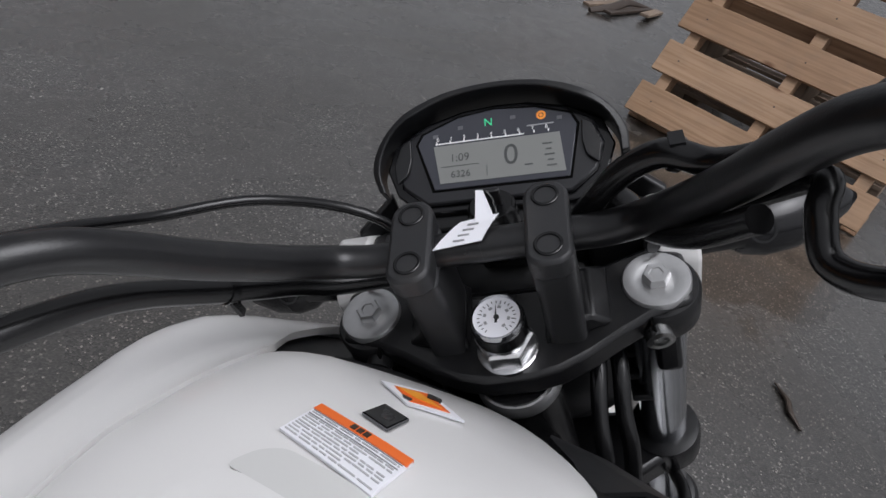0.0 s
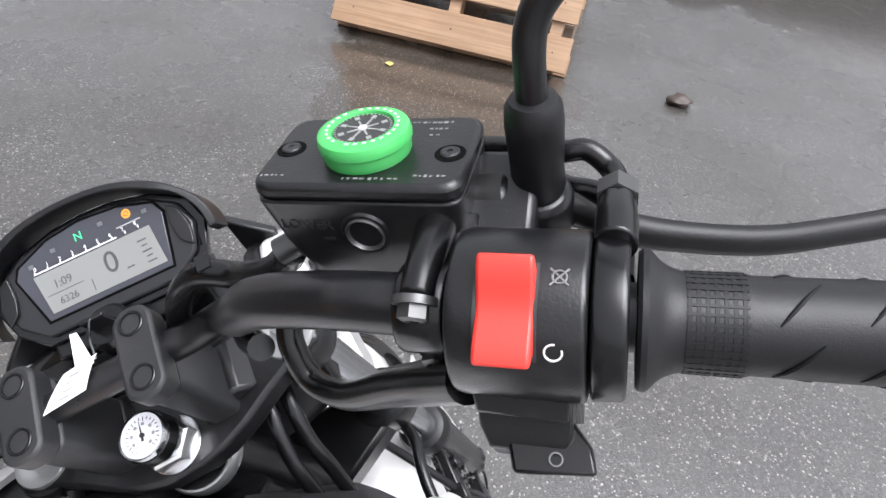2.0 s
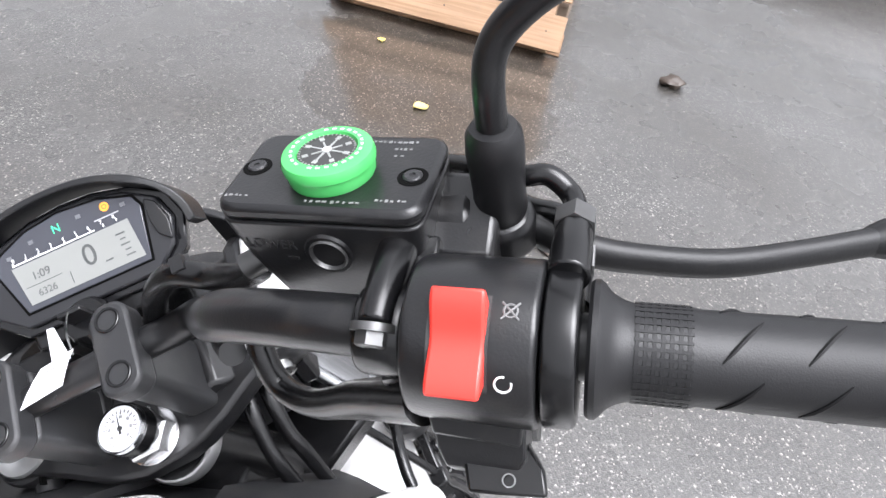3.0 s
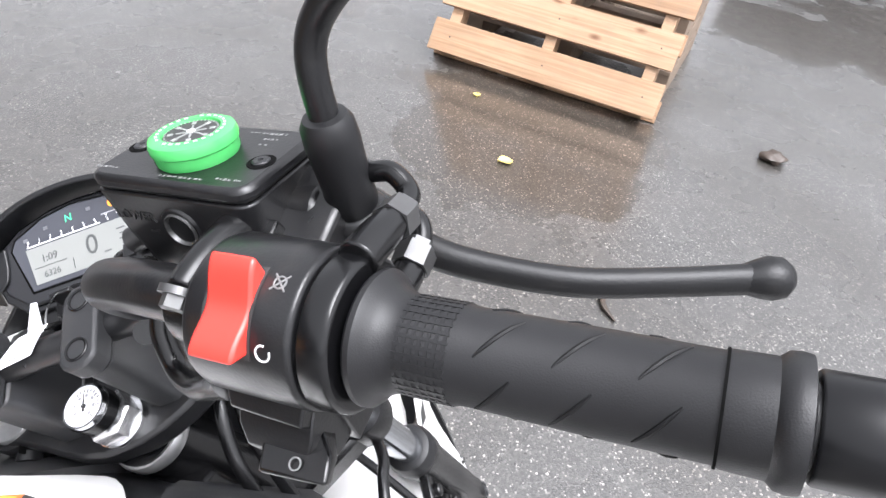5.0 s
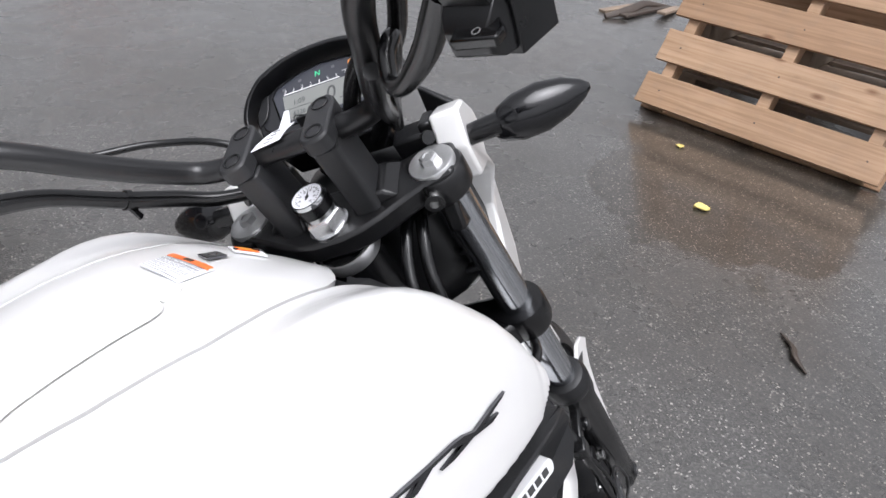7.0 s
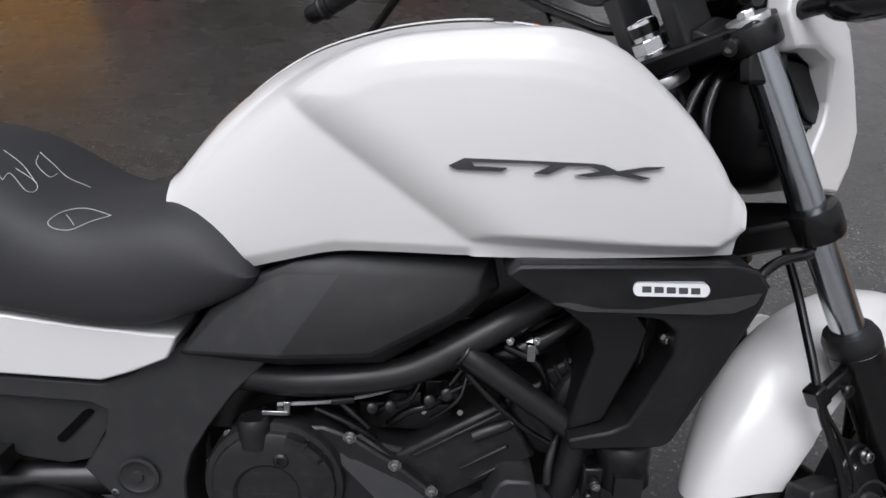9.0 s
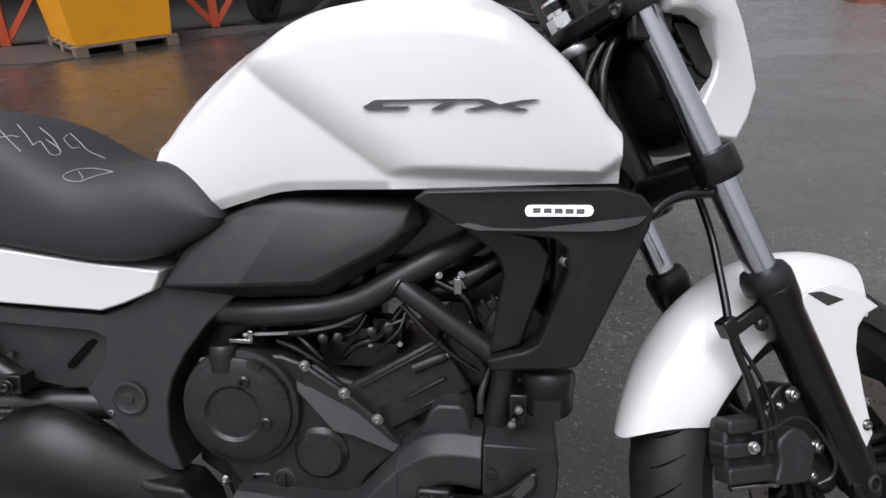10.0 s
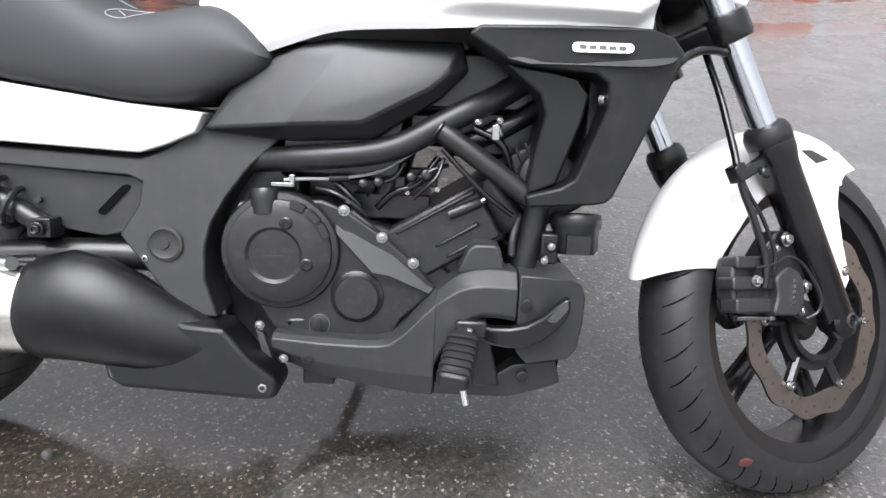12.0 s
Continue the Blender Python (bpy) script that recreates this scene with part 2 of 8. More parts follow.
def asphalt():
    m = bpy.data.materials.new("wet_asphalt")
    m.use_nodes = True
    n, l = m.node_tree.nodes, m.node_tree.links
    b = n["Principled BSDF"]
    co = n.new("ShaderNodeTexCoord").outputs["Object"]

    def noise_tex(scale, detail=4.0):
        t = n.new("ShaderNodeTexNoise")
        t.inputs["Scale"].default_value, t.inputs["Detail"].default_value = scale, detail
        l.new(co, t.inputs["Vector"])
        return t.outputs["Fac"]

    def ramp(fac, stops):
        r = n.new("ShaderNodeValToRGB")
        r.color_ramp.elements[0].position, r.color_ramp.elements[0].color = stops[0][0], (*[stops[0][1]] * 3, 1)
        r.color_ramp.elements[1].position, r.color_ramp.elements[1].color = stops[-1][0], (*[stops[-1][1]] * 3, 1)
        for p, v in stops[1:-1]:
            r.color_ramp.elements.new(p).color = (v, v, v, 1)
        l.new(fac, r.inputs["Fac"])
        return r.outputs["Color"]

    def mixed(fac, a, c):
        x = n.new("ShaderNodeMix")
        x.data_type = "RGBA"
        l.new(fac, x.inputs["Factor"])
        for key, v in (("A", a), ("B", c)):
            if isinstance(v, tuple):
                x.inputs[key].default_value = (*v, 1)
            else:
                l.new(v, x.inputs[key])
        return x.outputs["Result"]

    def cells(scale):
        v = n.new("ShaderNodeTexVoronoi")
        v.inputs["Scale"].default_value = scale
        l.new(co, v.inputs["Vector"])
        return v

    grit = cells(210)
    pick = n.new("ShaderNodeSeparateColor")
    l.new(grit.outputs["Color"], pick.inputs["Color"])
    tone = ramp(pick.outputs["Red"], [(0.0, 0.019), (0.5, 0.036), (0.92, 0.062), (0.955, 0.12), (1.0, 0.26)])
    chips = cells(125)
    pick2 = n.new("ShaderNodeSeparateColor")
    l.new(chips.outputs["Color"], pick2.inputs["Color"])
    few = ramp(pick2.outputs["Green"], [(0.0, 0.0), (0.935, 0.0), (0.950, 1.0), (1.0, 1.0)])
    near = ramp(chips.outputs["Distance"], [(0.0, 1.0), (0.19, 1.0), (0.28, 0.0), (1.0, 0.0)])
    both = n.new("ShaderNodeMath")
    both.operation = "MULTIPLY"
    l.new(few, both.inputs[0])
    l.new(near, both.inputs[1])
    col = mixed(both.outputs[0], tone, (0.29, 0.282, 0.27))
    patch = mixed(ramp(noise_tex(1.3, 5), [(0.35, 0.0), (0.65, 1.0)]), (0.80, 0.72, 0.62), (1.18, 1.12, 1.04))
    mul = n.new("ShaderNodeMix")
    mul.data_type, mul.blend_type = "RGBA", "MULTIPLY"
    mul.inputs["Factor"].default_value = 1.0
    l.new(col, mul.inputs["A"])
    l.new(patch, mul.inputs["B"])
    # standing water: irregular pools, and a thin film of water over all the rest
    def pool(x, y, rx, ry, turn):
        mp = n.new("ShaderNodeMapping")
        mp.vector_type = "TEXTURE"
        mp.inputs["Location"].default_value, mp.inputs["Rotation"].default_value, mp.inputs["Scale"].default_value = (x, y, 0), (0, 0, radians(turn)), (rx, ry, 1)
        l.new(co, mp.inputs["Vector"])
        ln = n.new("ShaderNodeVectorMath")
        ln.operation = "LENGTH"
        l.new(mp.outputs["Vector"], ln.inputs[0])
        wob = n.new("ShaderNodeMath")
        wob.operation = "MULTIPLY_ADD"
        l.new(ragged, wob.inputs[0])
        wob.inputs[1].default_value = 1.6
        l.new(ln.outputs["Value"], wob.inputs[2])
        level = n.new("ShaderNodeMath")
        level.operation = "SUBTRACT"
        l.new(wob.outputs[0], level.inputs[0])
        level.inputs[1].default_value = 0.75
        return ramp(level.outputs[0], [(0.0, 1.0), (0.935, 1.0), (1.0, 0.0)])

    ragged = noise_tex(2.6, 6)
    wet = None
    for q in ((2.72, 0.32, 0.80, 0.60, 8), (3.95, 1.75, 0.85, 0.36, 5), (5.1, -2.0, 1.5, 0.9, 20), (5.1, -0.75, 0.75, 0.55, 70), (2.9, 4.9, 1.4, 0.30, 20), (2.3, 4.65, 0.8, 0.25, 10), (4.3, 7.5, 0.95, 0.50, 60), (5.5, 8.5, 0.95, 0.50, 30), (6.3, 11.5, 3.5, 0.8, 8), (-0.42, 0.0, 0.50, 0.26, 8)):
        p = pool(*q)
        if wet is None:
            wet = p
        else:
            mx = n.new("ShaderNodeMath")
            mx.operation = "MAXIMUM"
            l.new(wet, mx.inputs[0])
            l.new(p, mx.inputs[1])
            wet = mx.outputs[0]
    soaked = n.new("ShaderNodeMix")
    soaked.data_type, soaked.blend_type = "RGBA", "MULTIPLY"
    l.new(wet, soaked.inputs["Factor"])
    l.new(mul.outputs["Result"], soaked.inputs["A"])
    soaked.inputs["B"].default_value = (0.84, 0.78, 0.72, 1)
    l.new(soaked.outputs["Result"], b.inputs["Base Color"])
    sheen = n.new("ShaderNodeMapRange")
    sheen.inputs["To Min"].default_value, sheen.inputs["To Max"].default_value = 0.5, 0.28
    l.new(wet, sheen.inputs["Value"])
    l.new(sheen.outputs["Result"], b.inputs["Specular IOR Level"])
    l.new(ramp(noise_tex(9, 6), [(0.3, 0.30), (0.7, 0.45)]), b.inputs["Roughness"])
    film = mixed(wet, ramp(noise_tex(3.5, 5), [(0.3, 0.20), (0.7, 0.34)]), (0.05, 0.05, 0.05))
    l.new(film, b.inputs["Coat Roughness"])
    b.inputs["Coat Weight"].default_value = 1.0
    b.inputs["Coat IOR"].default_value = 1.62
    film_bump = n.new("ShaderNodeBump")
    film_bump.inputs["Distance"].default_value, film_bump.inputs["Strength"].default_value = 0.0012, 0.30
    l.new(noise_tex(110, 3), film_bump.inputs["Height"])
    l.new(film_bump.outputs["Normal"], b.inputs["Coat Normal"])
    height = n.new("ShaderNodeMath")
    height.operation = "ADD"
    l.new(grit.outputs["Distance"], height.inputs[0])
    l.new(noise_tex(60, 3), height.inputs[1])
    bp = n.new("ShaderNodeBump")
    bp.inputs["Distance"].default_value = 0.0022
    dry = n.new("ShaderNodeMapRange")
    dry.inputs["To Min"].default_value, dry.inputs["To Max"].default_value = 0.55, 0.06
    l.new(wet, dry.inputs["Value"])
    l.new(dry.outputs["Result"], bp.inputs["Strength"])
    l.new(height.outputs[0], bp.inputs["Height"])
    l.new(bp.outputs["Normal"], b.inputs["Normal"])
    return m


ASPHALT = asphalt()


# ---- modelling helpers ----
def finish(ob, mat, smooth=38, bevel=0.0, segments=2):
    ob.data.materials.append(mat)
    ob.data.shade_smooth()
    ob.data.set_sharp_from_angle(angle=radians(smooth))
    if bevel:
        mod = ob.modifiers.new("worn_edges", "BEVEL")
        mod.width, mod.segments, mod.limit_method, mod.angle_limit = bevel, segments, "ANGLE", radians(32)
        mod.harden_normals = False
    return ob


def part(name, bm, mat, parent=None, label="", bevel=0.0, smooth=38, mirror=False, segments=2):
    """One mesh object from a bmesh, under its thing or part."""
    if mirror:
        for v in bm.verts:
            v.co.y = -v.co.y
        bmesh.ops.reverse_faces(bm, faces=bm.faces[:])
    bmesh.ops.recalc_face_normals(bm, faces=bm.faces[:])
    me = bpy.data.meshes.new(name)
    bm.to_mesh(me)
    bm.free()
    ob = new(name, me)
    finish(ob, mat, smooth, bevel, segments)
    if parent:
        ob.parent = parent
        # a part under a part takes no offset: all meshes are in the thing's own frame
        if parent.type == "MESH":
            ob.matrix_parent_inverse = Matrix()
    return tagged(ob, label)


def thing(name, label, category, m=None, group="", kind=""):
    ob = new(name)
    ob.empty_display_size = 0.1
    if m is not None:
        ob.matrix_world = m
    return tagged(ob, label, category, group, kind)


def moved(bm, m):
    bmesh.ops.transform(bm, matrix=m, verts=bm.verts[:])
    return bm


def joined(*bms):
    out = bmesh.new()
    for b in bms:
        me = bpy.data.meshes.new("tmp")
        b.to_mesh(me)
        b.free()
        out.from_mesh(me)
        bpy.data.meshes.remove(me)
    return out


def smooth_path(points, steps=6):
    """A Catmull-Rom line through the points."""
    p = [Vector(q) for q in points]
    if len(p) < 3:
        return p
    p = [2 * p[0] - p[1], *p, 2 * p[-1] - p[-2]]
    out = []
    for i in range(1, len(p) - 2):
        for k in range(steps):
            t = k / steps
            out.append(0.5 * (2 * p[i] + (p[i + 1] - p[i - 1]) * t + (2 * p[i - 1] - 5 * p[i] + 4 * p[i + 1] - p[i + 2]) * t * t
                              + (3 * p[i] - p[i - 1] - 3 * p[i + 1] + p[i + 2]) * t ** 3))
    return out + [p[-2]]


def tube(points, radius, sides=14, steps=6, flat=1.0):
    """A round bar along a smooth line; radius a number or one for each given point."""
    line = smooth_path(points, steps)
    if isinstance(radius, (int, float)):
        radii = [radius] * len(line)
    else:
        at = np.linspace(0, len(radius) - 1, len(line))
        radii = [float(v) for v in np.interp(at, range(len(radius)), radius)]
    bm = bmesh.new()
    ahead = (line[1] - line[0]).normalized()
    side = ahead.orthogonal().normalized()
    rings = []
    for i, q in enumerate(line):
        a = line[min(i + 1, len(line) - 1)] - line[max(i - 1, 0)]
        a.normalize()
        side = (side - a * side.dot(a)).normalized()
        up = a.cross(side)
        rings.append([bm.verts.new(q + radii[i] * (math.cos(2 * math.pi * k / sides) * side + flat * math.sin(2 * math.pi * k / sides) * up)) for k in range(sides)])
    for r0, r1 in zip(rings, rings[1:]):
        for k in range(sides):
            bm.faces.new((r0[k], r0[(k + 1) % sides], r1[(k + 1) % sides], r1[k]))
    bm.faces.new(rings[0][::-1])
    bm.faces.new(rings[-1])
    return bm


def frame_of(origin, axis, hint=(0, 1, 0)):
    z = Vector(axis).normalized()
    x = Vector(hint) - z * Vector(hint).dot(z)
    x = x.normalized() if x.length > 1e-6 else z.orthogonal().normalized()
    y = z.cross(x)
    return Matrix.Translation(origin) @ Matrix((x, y, z)).transposed().to_4x4()


def lathe(profile, origin, axis, sides=32, hint=(0, 1, 0)):
    """A turned body: profile of (radius, height along the axis)."""
    bm = bmesh.new()
    rings = []
    for r, h in profile:
        if r < 1e-6:
            rings.append([bm.verts.new((0, 0, h))])
        else:
            rings.append([bm.verts.new((r * math.cos(2 * math.pi * k / sides), r * math.sin(2 * math.pi * k / sides), h)) for k in range(sides)])
    for r0, r1 in zip(rings, rings[1:]):
        for k in range(sides):
            j = (k + 1) % sides
            q = [r0[k % len(r0)], r0[j % len(r0)], r1[j % len(r1)], r1[k % len(r1)]]
            q = list(dict.fromkeys(q))
            if len(q) > 2:
                bm.faces.new(q)
    if len(rings[0]) > 1:
        bm.faces.new(rings[0][::-1])
    if len(rings[-1]) > 1:
        bm.faces.new(rings[-1])
    return moved(bm, frame_of(origin, axis, hint))


def ring(profile, origin, axis, sides=64, hint=(0, 1, 0)):
    """A closed turned ring: its section (radius, height) goes round and closes."""
    bm = bmesh.new()
    rings = [[bm.verts.new((r * math.cos(2 * math.pi * k / sides), r * math.sin(2 * math.pi * k / sides), h)) for k in range(sides)] for r, h in profile]
    for r0, r1 in zip(rings, rings[1:] + rings[:1]):
        for k in range(sides):
            j = (k + 1) % sides
            bm.faces.new((r0[k], r0[j], r1[j], r1[k]))
    return moved(bm, frame_of(origin, axis, hint))


def block(x0, x1, y0, y1, z0, z1):
    bm = bmesh.new()
    bmesh.ops.create_cube(bm, size=1)
    return moved(bm, Matrix.Translation(((x0 + x1) / 2, (y0 + y1) / 2, (z0 + z1) / 2)) @ Matrix.Diagonal((x1 - x0, y1 - y0, z1 - z0, 1)))


def prism(outline, low, high, m=None):
    """An outline (u, v) with thickness from low to high along w; m lays u, v, w into place."""
    bm = bmesh.new()
    a = [bm.verts.new((u, v, low)) for u, v in outline]
    b = [bm.verts.new((u, v, high)) for u, v in outline]
    bm.faces.new(a[::-1])
    bm.faces.new(b)
    for i in range(len(a)):
        j = (i + 1) % len(a)
        bm.faces.new((a[i], a[j], b[j], b[i]))
    return moved(bm, m) if m is not None else bm


# lays an outline (x, z) into the side view; the thickness runs to the right-hand side of the machine
SIDE = Matrix(((1, 0, 0, 0), (0, 0, -1, 0), (0, 1, 0, 0), (0, 0, 0, 1)))


def pad(outline, back, rim, top, inset, m=SIDE, bow=None):
    """A panel with a raised, chamfered middle: its outline from back to rim, then in by inset at height top."""
    bm = bmesh.new()
    a = [bm.verts.new((u, v, back)) for u, v in outline]
    b = [bm.verts.new((u, v, rim)) for u, v in outline]
    bm.faces.new(a[::-1])
    for i in range(len(a)):
        j = (i + 1) % len(a)
        bm.faces.new((a[i], a[j], b[j], b[i]))
    face = bm.faces.new(b)
    bmesh.ops.inset_region(bm, faces=[face], thickness=inset, use_even_offset=True)
    for v in face.verts:
        v.co.z = top
    if bow:
        for v in bm.verts:
            v.co.z += bow(v.co.x, v.co.y)
    return moved(bm, m)


def rounded(outline, radius, steps=4):
    """An outline with its corners rounded."""
    out = []
    k = len(outline)
    for i in range(k):
        p, q, r = Vector(outline[i - 1]), Vector(outline[i]), Vector(outline[(i + 1) % k])
        d0, d1 = (p - q), (r - q)
        c = min(radius, d0.length * 0.45, d1.length * 0.45)
        s, e = q + d0.normalized() * c, q + d1.normalized() * c
        for j in range(steps + 1):
            t = j / steps
            out.append(tuple((1 - t) ** 2 * s + 2 * t * (1 - t) * q + t * t * e))
    return out


def loft(sections, closed=True, caps=True):
    bm = bmesh.new()
    rings = [[bm.verts.new(p) for p in s] for s in sections]
    for r0, r1 in zip(rings, rings[1:]):
        for k in range(len(r0) if closed else len(r0) - 1):
            j = (k + 1) % len(r0)
            bm.faces.new((r0[k], r0[j], r1[j], r1[k]))
    if caps and closed:
        bm.faces.new(rings[0][::-1])
        bm.faces.new(rings[-1])
    return bm


def letters(body, size, m, mat, parent, name="lettering", label="", depth=0.0002):
    """Characters in the built-in font, standing slightly proud."""
    cu = bpy.data.curves.new(name, "FONT")
    cu.body, cu.size, cu.align_x, cu.align_y, cu.extrude = body, size, "CENTER", "CENTER", depth
    tmp = bpy.data.objects.new(name, cu)
    scene.collection.objects.link(tmp)
    bpy.context.view_layer.update()
    me = bpy.data.meshes.new_from_object(tmp)
    bpy.data.objects.remove(tmp)
    me.transform(m)
    ob = new(name, me)
    me.materials.clear()
    me.materials.append(mat)
    ob.parent = parent
    if parent.type == "MESH":
        ob.matrix_parent_inverse = Matrix()
    return tagged(ob, label)


def bolt_bm(at, axis, r=0.006, h=0.006, sides=6):
    return joined(lathe([(r * 1.35, 0), (r * 1.35, h * 0.35)], at, axis, 20), lathe([(r, h * 0.3), (r, h * 0.9), (r * 0.75, h), (r * 0.5, h), (r * 0.5, h * 0.6), (0, h * 0.6)], at, axis, sides))


# ---- ground ----
bm = bmesh.new()
bmesh.ops.create_grid(bm, x_segments=2, y_segments=2, size=400)
ground = tagged(part("ground", bm, ASPHALT), "wet grey asphalt with pale stone chips", "ground", kind="structure")

# ---- the motorcycle, leaning on its stand with the bars turned to the left ----
LEAN, RAKE, STEER = 17.0, 27.8, 28.4
bike = thing("motorcycle", "white and black cruiser motorcycle parked on wet asphalt", "motorcycle", pose(0, 0, 0, -LEAN, 0, 0))
STEM = Vector((0.349, 0, 0.959))
AXIS = Vector((-math.sin(radians(RAKE)), 0, math.cos(radians(RAKE))))
TURN = Matrix.Rotation(radians(STEER), 3, AXIS)
F = Matrix.Translation(STEM) @ Matrix((TURN @ Vector((AXIS.z, 0, -AXIS.x)), TURN @ Vector((0, 1, 0)), AXIS)).transposed().to_4x4()


def spart(name, bm, mat, parent=None, label="", bevel=0.0, smooth=38, mirror=False):
    """A part of the steered front, given in the steering head's frame: ahead, left, up along the axis."""
    if mirror:
        for v in bm.verts:
            v.co.y = -v.co.y
    return part(name, moved(bm, F), mat, parent or bike, label, bevel, smooth)


# ---- fuel tank: a centre panel and two side panels over one form ----
TX = (-0.215, -0.17, -0.12, -0.06, 0.0, 0.07, 0.14, 0.22, 0.29, 0.345, 0.385, 0.42, 0.432)
TTOP = (0.740, 0.803, 0.853, 0.896, 0.923, 0.941, 0.950, 0.948, 0.930, 0.888, 0.848, 0.795, 0.77)
TLOW = (0.700, 0.680, 0.657, 0.675, 0.692, 0.695, 0.697, 0.701, 0.706, 0.710, 0.713, 0.715, 0.716)
TWID = (0.105, 0.125, 0.145, 0.160, 0.172, 0.184, 0.194, 0.203, 0.207, 0.205, 0.200, 0.192, 0.185)


def table(xs, ys, x):
    if x <= xs[0]:
        return ys[0]
    for i in range(1, len(xs)):
        if x <= xs[i]:
            return ys[i - 1] + (ys[i] - ys[i - 1]) * (x - xs[i - 1]) / (xs[i] - xs[i - 1])
    return ys[-1]


def tank_point(x, u):
    """x along the tank, u from 0 on the crown to 1 at the lower edge; the right-hand side (-y)."""
    top, low, wide = table(TX, TTOP, x), table(TX, TLOW, x), table(TX, TWID, x)
    h = top - low
    key_u = (0.0, 0.20, 0.36, 0.45, 0.55, 0.63, 0.70, 0.78, 0.86, 0.94, 1.0)
    lean_y, lean_z = (0.0, 0.38, 0.66, 0.76, 0.86, 0.915, 0.95, 0.98, 1.0, 1.0, 0.97), (1.0, 0.985, 0.915, 0.84, 0.72, 0.61, 0.50, 0.37, 0.24, 0.10, 0.0)
    full_y, full_z = (0.0, 0.36, 0.58, 0.68, 0.82, 0.90, 0.955, 0.99, 1.0, 0.995, 0.97), (1.0, 0.992, 0.957, 0.952, 0.957, 0.93, 0.86, 0.70, 0.45, 0.18, 0.0)
    k = max(0.0, min(1.0, (x + 0.20) / 0.26))
    k = k * k * (3 - 2 * k)
    y = (1 - k) * table(key_u, lean_y, u) + k * table(key_u, full_y, u)
    z = (1 - k) * table(key_u, lean_z, u) + k * table(key_u, full_z, u)
    # the shoulder stands higher towards the steering head
    z += 0.05 * math.exp(-((x - 0.25) / 0.07) ** 2) * max(0.0, 1 - abs(u - 0.57) / 0.16)
    return x, -wide * y, low + h * z


def smooth_tank(x, u):
    """The form above with its kinks rounded."""
    pts = [tank_point(min(max(x + dx, TX[0]), TX[-1]), min(max(u + du, 0), 1) if abs(u + du) else 0) for dx in (-0.02, 0, 0.02) for du in (-0.035, 0, 0.035)]
    if u < 0.06:
        pts = [(a, b if u + 0 > 0.001 else 0, c) for a, b, c in pts]
    return Vector((x, sum(q[1] for q in pts) / 9, sum(q[2] for q in pts) / 9))


def knee(p):
    """How far the side is let in below the slanted crease and behind its turn."""
    fall = (0.849 - 0.685 * (p.x + 0.018)) if p.x < 0.144 else table((0.144, 0.405, 0.50), (0.738, 0.734, 0.80), p.x)
    slope = 0.849 - 0.685 * (p.x + 0.018) - 0.014
    d = max(0.0, min(1.0, 1 + (slope - p.z) / 0.070)) ** 2.4
    low = max(0.0, min(1.0, (fall - p.z) / 0.016)) * max(0.0, min(1.0, (p.x - 0.130) / 0.014))
    d = max(d, 1 - (1 - low) ** 1.35)
    turn = table((0.849, 0.896, 0.93), (-0.018, 0.050, 0.120), p.z)
    e = max(0.0, min(1.0, (turn + 0.012 - p.x) * 0.6 / 0.075)) * max(0.0, min(1.0, (0.935 - p.z) / 0.06))
    d = max(d, e * e * (3 - 2 * e)) if p.z > 0.80 else d
    lip = max(0.0, min(1.0, (table(TX, TLOW, p.x) + 0.020 - p.z) / 0.020)) if p.x < 0.150 else 0.0
    d += 0.5 * lip
    return 0.0175 * d * max(0.0, min(1.0, (abs(p.y) - 0.05) / 0.06))


def tank_sheet(u0, u1, nu, x0, x1, nx, lift, thick=0.004, crease=True):
    grid = []
    for i in range(nx + 1):
        x = x0 + (x1 - x0) * i / nx
        row = []
        a, b = (u0(x) if callable(u0) else u0), (u1(x) if callable(u1) else u1)
        for j in range(nu + 1):
            u = a + (b - a) * j / nu
            p = smooth_tank(x, u)
            if crease:
                p.y += knee(p)
            row.append(p)
        grid.append(row)
    bm = bmesh.new()
    vs = [[bm.verts.new(p) for p in row] for row in grid]
    for i in range(nx):
        for j in range(nu):
            bm.faces.new((vs[i][j], vs[i + 1][j], vs[i + 1][j + 1], vs[i][j + 1]))
    bmesh.ops.recalc_face_normals(bm, faces=bm.faces[:])
    bm.normal_update()
    if sum((f.normal.z - f.normal.y) for f in bm.faces) < 0:
        bmesh.ops.reverse_faces(bm, faces=bm.faces[:])
        bm.normal_update()
    for v in bm.verts:
        v.co += v.normal * lift
    geo = bmesh.ops.extrude_face_region(bm, geom=bm.faces[:])
    for v in [e for e in geo["geom"] if isinstance(e, bmesh.types.BMVert)]:
        v.co -= v.normal * thick
    return bm


def u_at(x, y):
    """Where the tank is y wide."""
    us = np.linspace(0, 0.7, 50)
    return float(np.interp(y, [abs(smooth_tank(x, q).y) for q in us], us))


def centre_edge(x):
    y = table((-0.215, -0.12, -0.05, 0.015, 0.08, 0.155, 0.262, 0.274, 0.281, 0.288, 0.297, 0.309, 0.320, 0.331, 0.3380),
              (0.012, 0.026, 0.046, 0.072, 0.095, 0.110, 0.110, 0.105, 0.098, 0.087, 0.073, 0.055, 0.039, 0.022, 0.002), x)
    return u_at(x, max(0.002, y))


def side_edge(x):
    return u_at(x, table((-0.215, -0.12, -0.05, 0.015, 0.08, 0.155, 0.262, 0.282, 0.31, 0.35, 0.39, 0.43), (0.0172, 0.0312, 0.0512, 0.0767, 0.0997, 0.1147, 0.1152, 0.1188, 0.137, 0.156, 0.170, 0.172), x))


